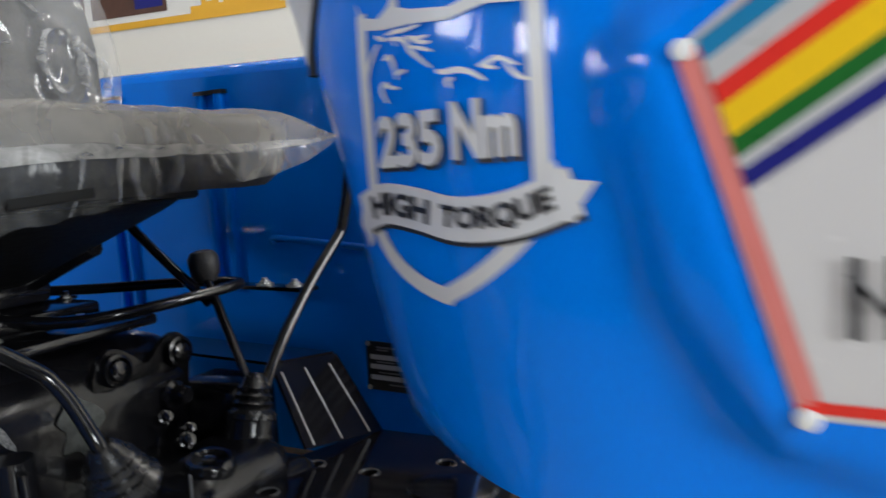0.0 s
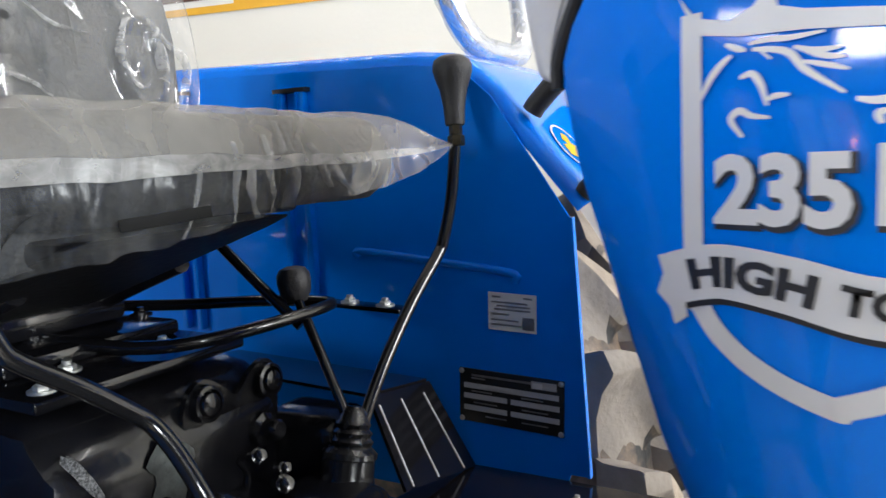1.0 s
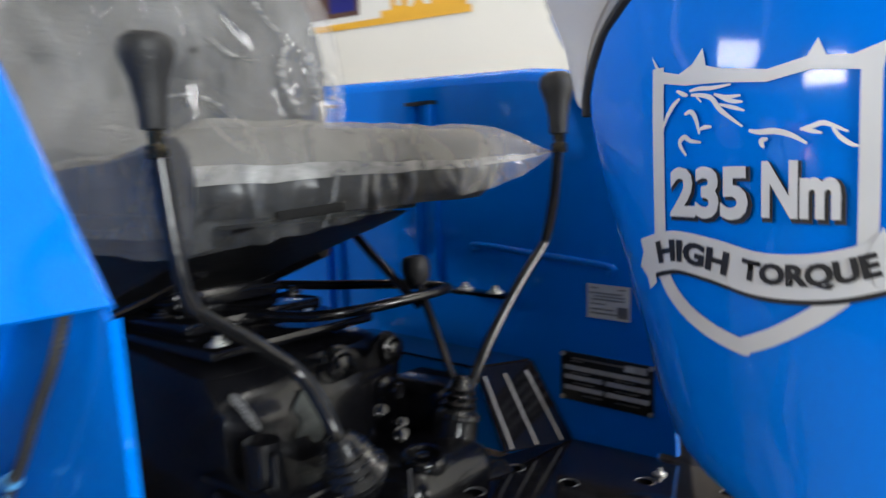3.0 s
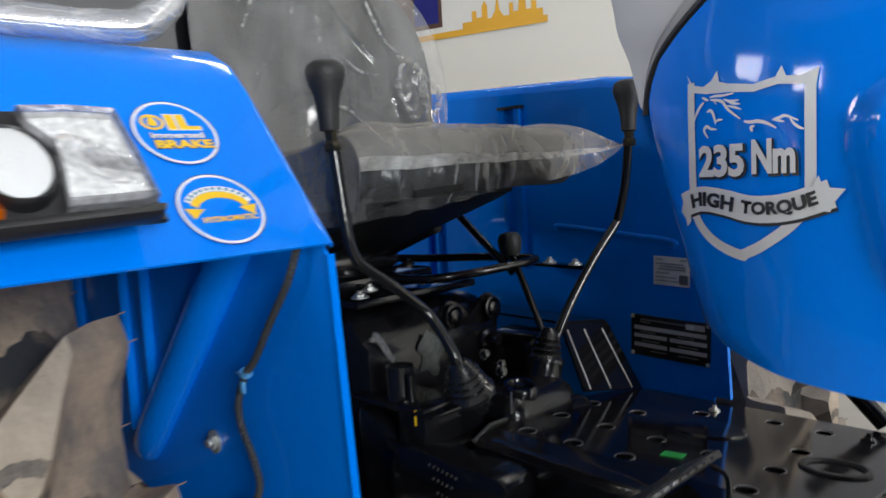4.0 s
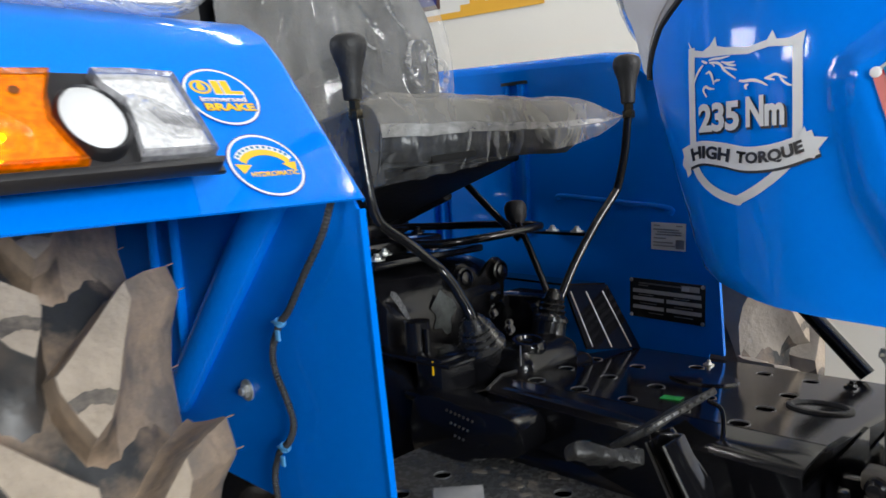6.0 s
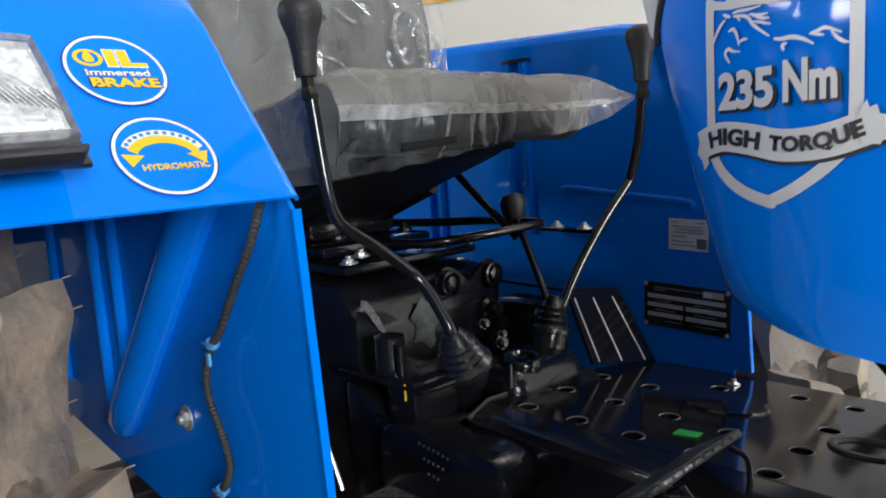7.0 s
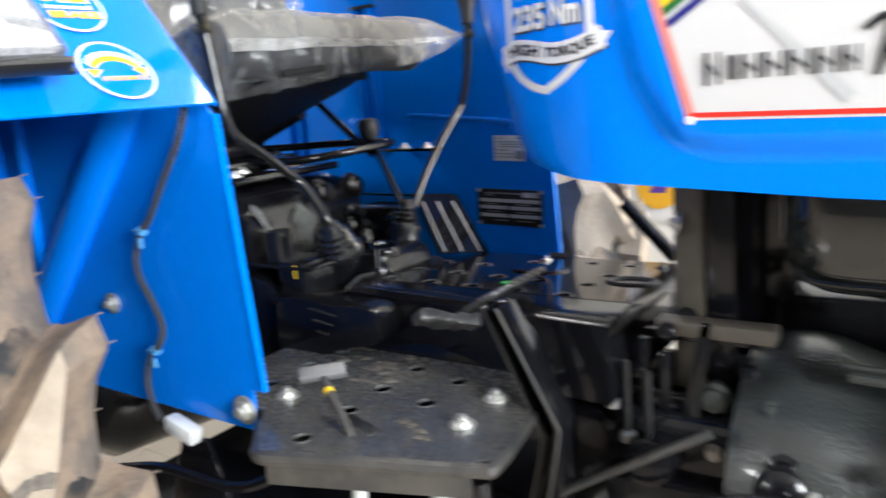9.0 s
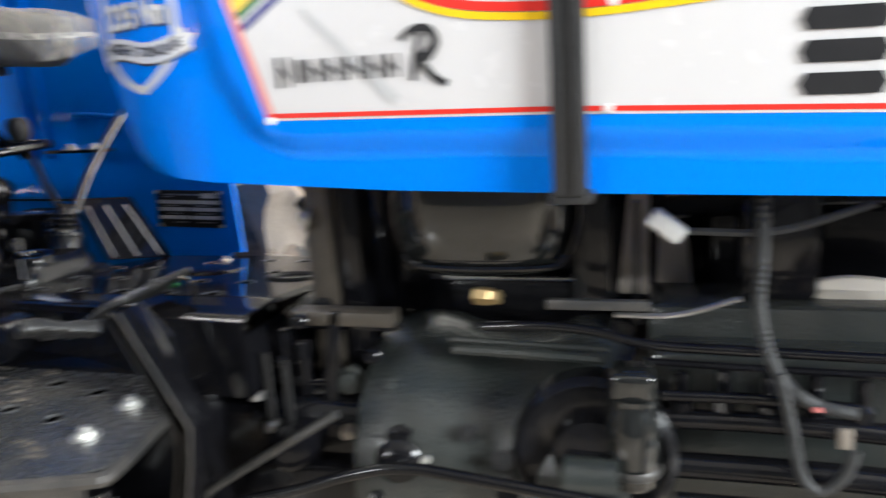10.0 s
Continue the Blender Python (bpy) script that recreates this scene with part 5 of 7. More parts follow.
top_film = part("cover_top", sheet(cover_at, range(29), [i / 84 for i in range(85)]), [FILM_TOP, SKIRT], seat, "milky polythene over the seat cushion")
for poly in top_film.data.polygons:  # the skirt on the near side is a single clear layer
    poly.material_index = 1 if poly.center.y < SY - 0.190 and poly.center.z < 1.105 else 0
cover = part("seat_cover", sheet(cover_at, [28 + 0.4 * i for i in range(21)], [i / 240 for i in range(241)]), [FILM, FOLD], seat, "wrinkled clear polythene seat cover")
for poly in cover.data.polygons:  # doubled where it is drawn out to the far corner
    poly.material_index = 1 if poly.center.y > 0.085 + 0.02 * noise.noise(Vector((0, poly.center.z * 40, 1))) else 0


def hem_at(u, v):
    a = Vector(cover_at(28 + u, v))
    return (a.x + 0.004, a.y, a.z + 0.001)


def fold_at(v0, lean, width):
    """A gathered fold of doubled film, running down the front of the cover."""
    def at(u, w):
        t = (u - 26) / 10
        v = v0 + lean * t + w * width * (0.35 + math.sin(math.pi * min(1, 0.15 + t)) * 0.8) + 0.004 * math.sin(7 * t + v0 * 40)
        p = cover_at(min(36, u), min(0.985, max(0.015, v)))
        return (p[0] + 0.0035 - 0.003 * w * w, p[1], p[2] + 0.001)
    return at


for v0, lean, width, first, last in ((0.40, -0.05, 0.005, 29.5, 36), (0.455, 0.012, 0.006, 27, 36), (0.478, 0.02, 0.007, 29, 36), (0.512, 0.010, 0.005, 26, 36), (0.545, 0.004, 0.008, 24.5, 36), (0.560, 0.0, 0.004, 25, 36),
                                     (0.60, 0.10, 0.010, 27, 34), (0.625, 0.10, 0.012, 29, 36), (0.80, 0.03, 0.007, 30, 36), (0.855, 0.05, 0.008, 30, 35.5)):
    part("fold", sheet(fold_at(v0, lean, width), [first + (last - first) * q / 14 for q in range(15)], [-1, -0.5, 0, 0.5, 1]), FOLD, seat, "gathered fold of the polythene cover")
part("cover_hem", sheet(hem_at, [0.2, 0.7, 1.2, 1.7, 2.2], [0.03 + 0.93 * i / 80 for i in range(81)]), BAND, seat, "milky folded hem of the seat cover")


def back_at(grow, wrinkle):
    def at(u, v):
        a = 2 * math.pi * u
        sx, sz = math.cos(a), math.sin(a)
        y = (0.238 + grow) * math.copysign(abs(sx) ** 0.8, sx)
        z = (0.232 + grow) * math.copysign(abs(sz) ** 0.8, sz)
        k = 1 - v
        bulge = 0.05 * (1 - v ** 2.6)
        y, z = y * (v if v < 0.98 else 1), z * (v if v < 0.98 else 1)
        x = -0.80 - 0.18 * (z + 0.10) + bulge + grow * 1.2 - 0.02 * (abs(y) / 0.2) ** 3 * -1.6
        # padded panels
        x += 0.008 * math.cos(min(1, abs(y) / 0.07) * math.pi) * (0.4 + 0.6 * k)
        n = noise.fractal(Vector((y * 5, z * 5, 3.0)), 1.0, 2.0, 2) * wrinkle * 0.45
        if wrinkle > 0.01:  # an oval pucker low in the film, and long folds running up from it
            rho = math.hypot((y - 0.165) / 0.030, (z + 0.030) / 0.052)
            n += 0.011 * math.exp(-((rho - 1) / 0.20) ** 2) + 0.008 * math.exp(-(rho / 0.4) ** 2)
            n += 0.010 * math.exp(-((y - 0.228 + 0.9 * (z + 0.03) ** 2) / 0.008) ** 2) * math.exp(-((z + 0.03) / 0.06) ** 2)
            n += 0.007 * math.exp(-((y - 0.150 + 0.30 * (z - 0.02)) / 0.006) ** 2) * min(1, max(0, z / 0.04))
            n += 0.007 * math.exp(-((y - 0.055 + 0.9 * (z - 0.07)) / 0.007) ** 2) * math.exp(-((z - 0.07) / 0.07) ** 2)
            n += 0.006 * math.exp(-((y + 0.10 - 0.5 * (z - 0.05)) / 0.009) ** 2) * math.exp(-((z - 0.05) / 0.10) ** 2)
        else:  # stitched grooves between the pads
            n -= 0.010 * math.exp(-((z + 0.055 - 0.02 * math.cos(y * 20)) / 0.010) ** 2) + 0.010 * math.exp(-((abs(y - 0.02) - 0.085) / 0.009) ** 2) * (1 if z > -0.055 else 0)
        return (x + n, SY + 0.01 + y, 1.325 + z)
    return at


back = part("backrest", sheet(back_at(0, 0.002), [i / 48 for i in range(49)], [0.02 + 0.98 * i / 14 for i in range(15)]), FOAM, seat, "grey padded seat back under polythene")
part("backrest_shell", moved(sheet(back_at(-0.01, 0), [i / 32 for i in range(33)], [0.02 + 0.98 * i / 6 for i in range(7)]), Matrix.Translation((-0.045, 0, 0))), LAMPB, seat)
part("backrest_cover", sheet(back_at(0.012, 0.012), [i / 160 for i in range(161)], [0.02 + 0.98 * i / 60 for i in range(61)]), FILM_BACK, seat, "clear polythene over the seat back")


def on_back(y, z, off):
    """A place on the film over the seat back, from its offsets across and up."""
    ry, rz = 0.250, 0.244
    v = (abs(y / ry) ** 2.5 + abs(z / rz) ** 2.5) ** 0.4
    cy, cz = math.copysign(abs(y / ry / v) ** 1.25, y), math.copysign(abs(z / rz / v) ** 1.25, z)
    p = Vector(back_at(0.012, 0.012)((math.atan2(cz, cy) / (2 * math.pi)) % 1.0, v))
    return p + Vector((off, 0, 0))


def back_glint(line, width):
    pts = spline([(y, 0, z) for y, z in line], 6)
    k = len(pts) - 1

    def at(u, w):
        p, q = pts[max(0, u - 1)], pts[min(k, u + 1)]
        d = (q - p).normalized()
        h = width * (0.25 + math.sin(math.pi * u / k)) * (1 + 0.5 * noise.noise(Vector((u * 0.45, width * 900, 1))))
        return on_back(pts[u].x - d.z * h * w, pts[u].z + d.x * h * w, 0.004 + 0.004 * (1 - w * w))
    return sheet(at, range(k + 1), [-1, -0.5, 0, 0.5, 1])


def oval(cy, cz, ry, rz, a0, a1, n=9):
    pts = []
    for i in range(n + 1):
        a = radians(a0 + (a1 - a0) * i / n)
        k = 1 + 0.22 * noise.noise(Vector((math.cos(a) * 1.6, math.sin(a) * 1.6, cz * 50 + ry * 90)))
        pts.append((cy + ry * k * math.cos(a), cz + rz * k * math.sin(a)))
    return pts


# milky strips painted as the highlights along the film's creases
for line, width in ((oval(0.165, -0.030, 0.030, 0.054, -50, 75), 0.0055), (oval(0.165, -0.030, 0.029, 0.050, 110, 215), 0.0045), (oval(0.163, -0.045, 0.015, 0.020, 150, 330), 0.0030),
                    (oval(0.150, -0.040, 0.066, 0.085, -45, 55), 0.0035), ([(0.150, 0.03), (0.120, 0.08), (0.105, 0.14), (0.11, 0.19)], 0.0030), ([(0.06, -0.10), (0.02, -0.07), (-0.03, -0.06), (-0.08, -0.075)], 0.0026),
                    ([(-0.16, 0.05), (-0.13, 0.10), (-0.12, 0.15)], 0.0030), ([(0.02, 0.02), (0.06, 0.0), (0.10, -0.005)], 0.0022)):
    part("back_glint", back_glint(line, width), GLINT, seat, "highlight painted along a crease of the seat-back polythene")
part("cushion_base", moved(plate([(-0.226, 1.086), (-0.05, 1.113), (0.10, 1.126), (0.10, 1.155), (-0.222, 1.160)], 0.482, 0.90, 0.006), Euler((0, 0, radians(90))).to_matrix().to_4x4()), FOAM, seat)
part("seat_pan", join(box(-0.86, -0.50, SY - 0.19, SY + 0.16, 1.108, 1.125, 0.006), plate([(-0.84, 1.112), (-0.43, 1.112), (-0.46, 1.10), (-0.70, 1.02), (-0.84, 0.98)], SY - 0.16, SY + 0.07, 0.006)), PANB, seat, "black pressed seat pan and bracket")
part("suspension", join(tube([(-0.60, SY - 0.10, 1.06), (-0.82, SY - 0.10, 0.985), (-0.93, SY - 0.10, 0.975)], 0.012, 10), tube([(-0.60, SY + 0.08, 1.06), (-0.82, SY + 0.08, 0.985), (-0.93, SY + 0.08, 0.975)], 0.012, 10)), BLACK, seat)
part("strut", tube([(-0.66, 0.115, 1.10), (-0.60, 0.125, 1.04), (-0.53, 0.14, 0.972)], 0.0065, 10, 3), BLACK, seat)
part("latch_slot", moved(box(-0.0012, 0.0012, -0.036, 0.036, -0.0045, 0.0045, 0.0010), pose(-0.412, -0.138, 1.1228, 4, 0, -14)), VOID, seat, "dark latch slot in the seat front")

# ---- gearbox and its top ----
gear = part("gearbox", join(plate([(-0.535, 0.60), (-0.535, 0.905), (-0.575, 0.945), (-0.80, 0.965), (-1.05, 0.965), (-1.05, 0.60)], -0.175, 0.105, 0.022)), CAST, tractor, "black painted cast gearbox with oily gloss")
part("front_casting", plate([(-0.43, 0.55), (-0.43, 0.77), (-0.50, 0.815), (-0.56, 0.83), (-0.56, 0.55)], -0.185, 0.06, 0.014), CAST, gear)
part("bell_housing", plate([(-0.45, 0.45), (-0.10, 0.45), (-0.02, 0.48), (-0.02, 0.745), (-0.45, 0.745)], -0.16, 0.16, 0.02), CAST, gear)
# smooth lobed pad with bolts sunk in it
PAD_BOLTS = [(-0.004, 0.924), (0.086, 0.923)]
PAD = [(-0.030, 0, 0.905), (-0.024, 0, 0.935), (-0.002, 0, 0.948), (0.022, 0, 0.935), (0.042, 0, 0.920), (0.064, 0, 0.938), (0.088, 0, 0.947), (0.106, 0, 0.930), (0.104, 0, 0.900), (0.096, 0, 0.862), (0.066, 0, 0.848), (0.030, 0, 0.856), (0.0, 0, 0.880)]
pad = moved(plate([(p.x, p.z) for p in spline(PAD, 4, True)], 0.0, 0.007), Matrix.Translation((-0.5405, 0, 0)) @ Euler((0, 0, radians(90))).to_matrix().to_4x4())
part("flange", pad, CAST, gear)
for y, z in PAD_BOLTS:
    part("bolt_recess", lathe([(0.0195, -0.004), (0.0185, 0.0075), (0.0150, 0.0085), (0.0135, 0.004)], 22, aim((-0.5385, y, z), (1, 0, 0.06))), CAST, gear)
    part("bolt", lathe([(0.0128, -0.004), (0.0128, 0.0055), (0.0110, 0.0090), (0.006, 0.0105), (0, 0.011)], 18, aim((-0.537, y, z), (1, 0, 0.06))), BLACK, gear)
part("plug", join(lathe([(0.019, -0.02), (0.0185, 0.010), (0.012, 0.013), (0.0115, 0.028), (0.009, 0.031), (0, 0.031)], 8, aim((-0.536, 0.066, 0.874), (1, 0, 0.1)))), BLACK, gear)
part("seam", tube([(-0.5345, 0.028, 0.853), (-0.532, 0.040, 0.835), (-0.531, 0.036, 0.815), (-0.532, 0.046, 0.79)], 0.004, 8, 5), CAST, gear)
part("top_cover", box(-0.98, -0.575, -0.155, 0.095, 0.955, 0.968, 0.004), BLACK, gear)
part("lift_cover", join(box(-1.0, -0.66, -0.13, 0.08, 0.968, 0.986, 0.006), box(-1.0, -0.72, -0.11, 0.06, 0.986, 1.02, 0.012)), BLACK, gear)
for x, y in ((-0.641, -0.078), (-0.63, 0.028), (-0.735, -0.12), (-0.727, -0.055), (-0.72, 0.075), (-0.60, -0.13)):
    hex_bolt((x, y, 0.968 if x > -0.66 else 0.986), (0, 0, 1), ZINC if x > -0.70 else BLACK, gear, 0.0085, label="bright zinc cover bolt" if x > -0.70 else "")
scuff_pts = []  # speckled bare streak down the casting's rounded edge
for k in range(24):
    a = 2 * math.pi * k / 24
    q = 1 + 0.35 * noise.noise(Vector((math.cos(a) * 2, math.sin(a) * 2, 5)))
    u, w = 0.031 * q * math.cos(a), 0.0055 * q * math.sin(a)
    scuff_pts.append((-0.144 + 0.53 * u + 0.85 * w, 0.904 - 0.85 * u + 0.53 * w))
scuff_bm = bmesh.new()
scuff_bm.faces.new([scuff_bm.verts.new((-0.5338 - 0.45 * max(0, -0.153 - y), y, z)) for y, z in scuff_pts])
part("scuff", scuff_bm, SPECK, gear, "speckled bare streak on the casting", smooth=False)
# reflection in the gearbox's gloss paint, drawn as a pale wavy patch
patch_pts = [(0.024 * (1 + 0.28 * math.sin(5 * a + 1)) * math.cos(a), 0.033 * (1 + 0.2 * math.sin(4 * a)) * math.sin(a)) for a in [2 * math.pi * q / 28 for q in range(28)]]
part("gloss_patch", moved(outline_bm(patch_pts), Matrix.Translation((-0.5335, -0.056, 0.878)) @ Euler((0, 0, radians(90))).to_matrix().to_4x4()), PATCH, gear, "grey reflection painted on the glossy casting, with wavy edge", smooth=False)
part("brake_housing", box(-0.565, -0.455, 0.092, 0.172, 0.72, 0.882, 0.020, 3), CAST, gear)
side_cast = part("side_casting", plate([(p.x, p.z) for p in spline([(-0.46, 0, 0.70), (-0.46, 0, 0.79), (-0.405, 0, 0.803), (-0.35, 0, 0.797), (-0.300, 0, 0.800), (-0.272, 0, 0.793), (-0.265, 0, 0.772), (-0.275, 0, 0.750), (-0.32, 0, 0.737), (-0.36, 0, 0.725), (-0.38, 0, 0.70)], 3, True)], -0.204, -0.150, 0.006), CAST, gear, "black side casting with raised cast marks")
for q in range(3):  # three worn rows of cast marks
    for k in range(7 - 2 * q):
        part("cast_mark", lathe([(0.0022, 0), (0.0017, 0.0018), (0, 0.0024)], 8, aim((-0.390 + 0.0075 * k + 0.006 * q, -0.2035, 0.789 - 0.0010 * k - 0.0165 * q), (0, -1, 0))), STEELD, side_cast)
# levers' gate and boots
for y, z in ((-0.17, 0.80), (-0.13, 0.78)):
    part("stud", tube([(-0.47, y, 0.70), (-0.47, y, z)], 0.009, 8, 1), CAST, gear)
valve = part("valve_block", box(-0.464, -0.412, -0.188, -0.118, 0.796, 0.850, 0.005), CAST, gear)
part("valve_stem", tube([(-0.480, -0.165, 0.840), (-0.480, -0.165, 0.892)], 0.019, 18, 1), CAST, gear)
part("stud", tube([(-0.452, -0.172, 0.845), (-0.452, -0.172, 0.885)], 0.005, 10, 1), CAST, gear)
part("cover_plate", box(-0.560, -0.395, -0.190, -0.105, 0.838, 0.845, 0.003), CAST, gear)
part("base_plate", box(-0.488, -0.400, -0.192, -0.105, 0.782, 0.796, 0.004), CAST, gear)
part("bolt", lathe([(0.012, 0), (0.012, 0.006), (0.008, 0.008), (0, 0.008)], 6, aim((-0.435, -0.188, 0.785), (0, -1, 0))), CAST, gear)
part("paint_mark", box(-0.4295, -0.4268, -0.1890, -0.1878, 0.826, 0.846), YELLOW, gear, "yellow paint mark")


def boot(at, d, r, h, k=4):
    prof = [(r * 1.1, 0), (r * 1.1, 0.006)]
    for i in range(k):
        t = i / k
        prof += [(r * (1.0 - 0.35 * t), 0.008 + h * (t + 0.02)), (r * (0.82 - 0.3 * t), 0.008 + h * (t + 0.13))]
    prof += [(r * 0.5, h + 0.012), (r * 0.3, h + 0.018), (0, h + 0.018)]
    return lathe(prof, 24, aim(at, d))


def knob(at, d):
    prof = [(0, -0.002), (0.0112, 0), (0.0120, 0.003), (0.0132, 0.022), (0.0165, 0.042), (0.0212, 0.055), (0.0238, 0.064), (0.0240, 0.071), (0.0220, 0.0775), (0.0150, 0.0825), (0.006, 0.084), (0, 0.084)]
    return lathe(prof, 24, aim(at, d))


# near lever
part("lever_pillar", join(lathe([(0.030, 0), (0.023, 0.012), (0.021, 0.075), (0.030, 0.088), (0.033, 0.104), (0.028, 0.110), (0, 0.110)], 24, Matrix.Translation((-0.427, -0.092, 0.735))), tube([(-0.447, -0.112, 0.75), (-0.447, -0.112, 0.835)], 0.0045, 8, 1)), CAST, tractor)
lev = part("gear_lever", tube([(-0.410, -0.112, 0.865), (-0.408, -0.128, 0.900), (-0.429, -0.134, 0.938), (-0.444, -0.142, 0.962), (-0.449, -0.156, 0.977), (-0.452, -0.192, 1.006), (-0.457, -0.231, 1.034), (-0.459, -0.244, 1.050), (-0.462, -0.251, 1.085), (-0.471, -0.256, 1.19)], 0.0074, 12, 6), LEVER, tractor, "bent black gear lever with rubber knob")
part("knob", knob((-0.4745, -0.256, 1.2025), (-0.02, 0.0, 1)), KNOB, lev, "pear-shaped black rubber knob")
part("nut", lathe([(0.0070, -0.010), (0.0100, -0.009), (0.0104, -0.008), (0.0104, 0.002), (0.0096, 0.003), (0.0080, 0.004), (0.0080, 0.0175)], 6, aim((-0.472, -0.256, 1.186), (-0.1, 0, 1))), NUTM, lev, "brassy lock nut")
part("boot", boot((-0.412, -0.104, 0.849), (0.05, -0.42, 1), 0.033, 0.036), BOOT, lev, "ribbed black rubber boot")
# far lever
lev2 = part("gear_lever", tube([(-0.442, 0.122, 0.865), (-0.437, 0.165, 0.925), (-0.430, 0.225, 0.990), (-0.420, 0.272, 1.038), (-0.416, 0.282, 1.056), (-0.404, 0.286, 1.11), (-0.3955, 0.288, 1.185)], 0.0074, 12, 6), LEVER, tractor, "bent black gear lever with rubber knob")
part("knob", knob((-0.3965, 0.2895, 1.1955), (-0.06, 0.1, 1)), KNOB, lev2, "pear-shaped black rubber knob")
part("nut", lathe([(0.0070, -0.010), (0.0100, -0.009), (0.0104, -0.008), (0.0104, 0.002), (0.0096, 0.003), (0.0080, 0.004), (0.0080, 0.0175)], 6, aim((-0.395, 0.288, 1.180), (-0.06, 0.1, 1))), NUTM, lev2, "brassy lock nut")
part("boot", boot((-0.444, 0.103, 0.842), (0, 0.30, 1), 0.027, 0.036), BOOT, lev2, "ribbed black rubber boot")
part("lever_pillar", join(lathe([(0.062, -0.03), (0.056, 0.0), (0.042, 0.018), (0.033, 0.032), (0.0300, 0.050), (0.0295, 0.066), (0.026, 0.070), (0, 0.070)], 28, aim((-0.4465, 0.084, 0.778), (0.02, 0.28, 1))), box(-0.505, -0.375, -0.075, 0.150, 0.728, 0.792, 0.028, 4),
                          box(-0.500, -0.378, -0.052, 0.105, 0.765, 0.829, 0.030, 4)), CAST, tractor, "black selector housing casting")
for q, (y, z, r) in enumerate(((0.03, 0.862, 0.006), (0.045, 0.846, 0.005), (0.022, 0.842, 0.007))):
    part("small_bolt", lathe([(r * 1.4, -0.012), (r * 1.4, 0), (r, 0.001), (r, 0.007), (0, 0.008)], 10, aim((-0.505 + 0.02 * q, y, z), (0.9, -0.2, 0.4))), BLACK, gear)
lev3 = part("selector_lever", tube([(-0.452, 0.112, 0.885), (-0.50, 0.130, 0.955), (-0.542, 0.149, 1.005)], 0.0058, 10, 4), BLACK, tractor, "short black range lever with round knob")
part("knob", lathe([(0, -0.012), (0.012, -0.010), (0.018, 0.0), (0.0200, 0.013), (0.0195, 0.022), (0.015, 0.029), (0.007, 0.0315), (0, 0.032)], 22, aim((-0.545, 0.152, 1.008), (-0.1, 0, 1))), KNOB, lev3)
part("plug_ring", lathe([(0.027, -0.008), (0.027, 0.005), (0.024, 0.009), (0.019, 0.009), (0.017, 0.003), (0.008, 0.003), (0.007, 0.008), (0, 0.009)], 24, aim((-0.411, 0.0, 0.829), (0.12, -0.05, 1))), BLACK, gear)
part("split_pin", tube([(-0.386, -0.050, 0.812), (-0.386, -0.049, 0.842)], 0.0013, 8, 1), STEEL, gear)
# bright rod added in place of the highlight line by the wall's edge
part("rod", tube([(-0.431, -0.30, 0.812), (-0.408, -0.30, 0.764)], 0.0026, 8, 1), STEEL, gear)

# bracket of bent rod and a bolted flat bar
brk = part("lever_bracket", tube([(-0.86, -0.05, 0.985), (-0.70, -0.045, 0.985), (-0.60, -0.020, 0.980), (-0.545, 0.04, 0.983), (-0.515, 0.165, 0.99), (-0.535, 0.185, 0.992), (-0.60, 0.155, 0.995), (-0.70, 0.10, 0.995), (-0.82, 0.06, 0.995)], 0.0072, 10, 8), BLACK, tractor, "bent black rod bracket with bolted bar")
part("bar", moved(box(-0.075, 0.075, -0.013, 0.013, -0.003, 0.003, 0.001), pose(-0.545, 0.281, 0.967, 0, 0, -6)), BLACK, brk)
for x, y in ((-0.564, 0.283), (-0.5035, 0.277)):
    hex_bolt((x, y, 0.970), (0, 0, 1), ZINC, brk, 0.008, label="bright zinc bolt")
# white bar drawn for a plate's bright edge
part("pale_bar", tube([(-1.0, -0.115, 0.997), (-1.0, 0.145, 0.997)], 0.006, 8, 1), WHITE, tractor, "pale bar drawn for the bright edge of a plate below the seat")

# ribbed cover by the far mudguard
def cov_at(u, v, off=0.0):
    top = Vector((-0.450, 0.150 + 0.132 * u, 0.893 - 0.020 * u))
    low = Vector((-0.408, 0.150 + 0.172 * u, 0.788 - 0.038 * u))
    p = low.lerp(top, v)
    return p + Vector((0.94, -0.1, 0.3)) * off


cov = part("ribbed_cover", sheet(lambda u, v: cov_at(u, v), [i / 8 for i in range(9)], [0, 0.5, 1], 0.004), BLACK, tractor, "black ribbed sheet cover")
part("cover_top", sheet(lambda u, v: cov_at(u, 1.0) + Vector((-0.35 * v, 0.03 * v, 0.004)), [0, 0.5, 1], [0, 0.5, 1], 0.004), BLACK, cov)
for u in (0.10, 0.44, 0.82):
    part("rib", tube([cov_at(u, 0.03, 0.0045), cov_at(u - 0.02, 0.90, 0.0045)], 0.0014, 8, 1), RIBM, cov, "bright worn rib")

# ---- labels on the far inner wall ----
YL = Y_FW - 0.0052


def wall_print(name, pts, mat, parent, off, label=""):
    bm = bmesh.new()
    bm.faces.new([bm.verts.new((x, YL - off, z)) for x, z in pts])
    return part(name, bm, mat, parent, label, smooth=False)


def quad(c, w, h, u, v):
    """A rectangle centred at (u, v) of a tilted label."""
    ax, ay = Vector((1, -0.034)).normalized(), Vector((0.03, 1)).normalized()
    return [tuple(Vector(c) + ax * (u + a * w / 2) + ay * (v + b * h / 2)) for a, b in ((-1, -1), (1, -1), (1, 1), (-1, 1))]


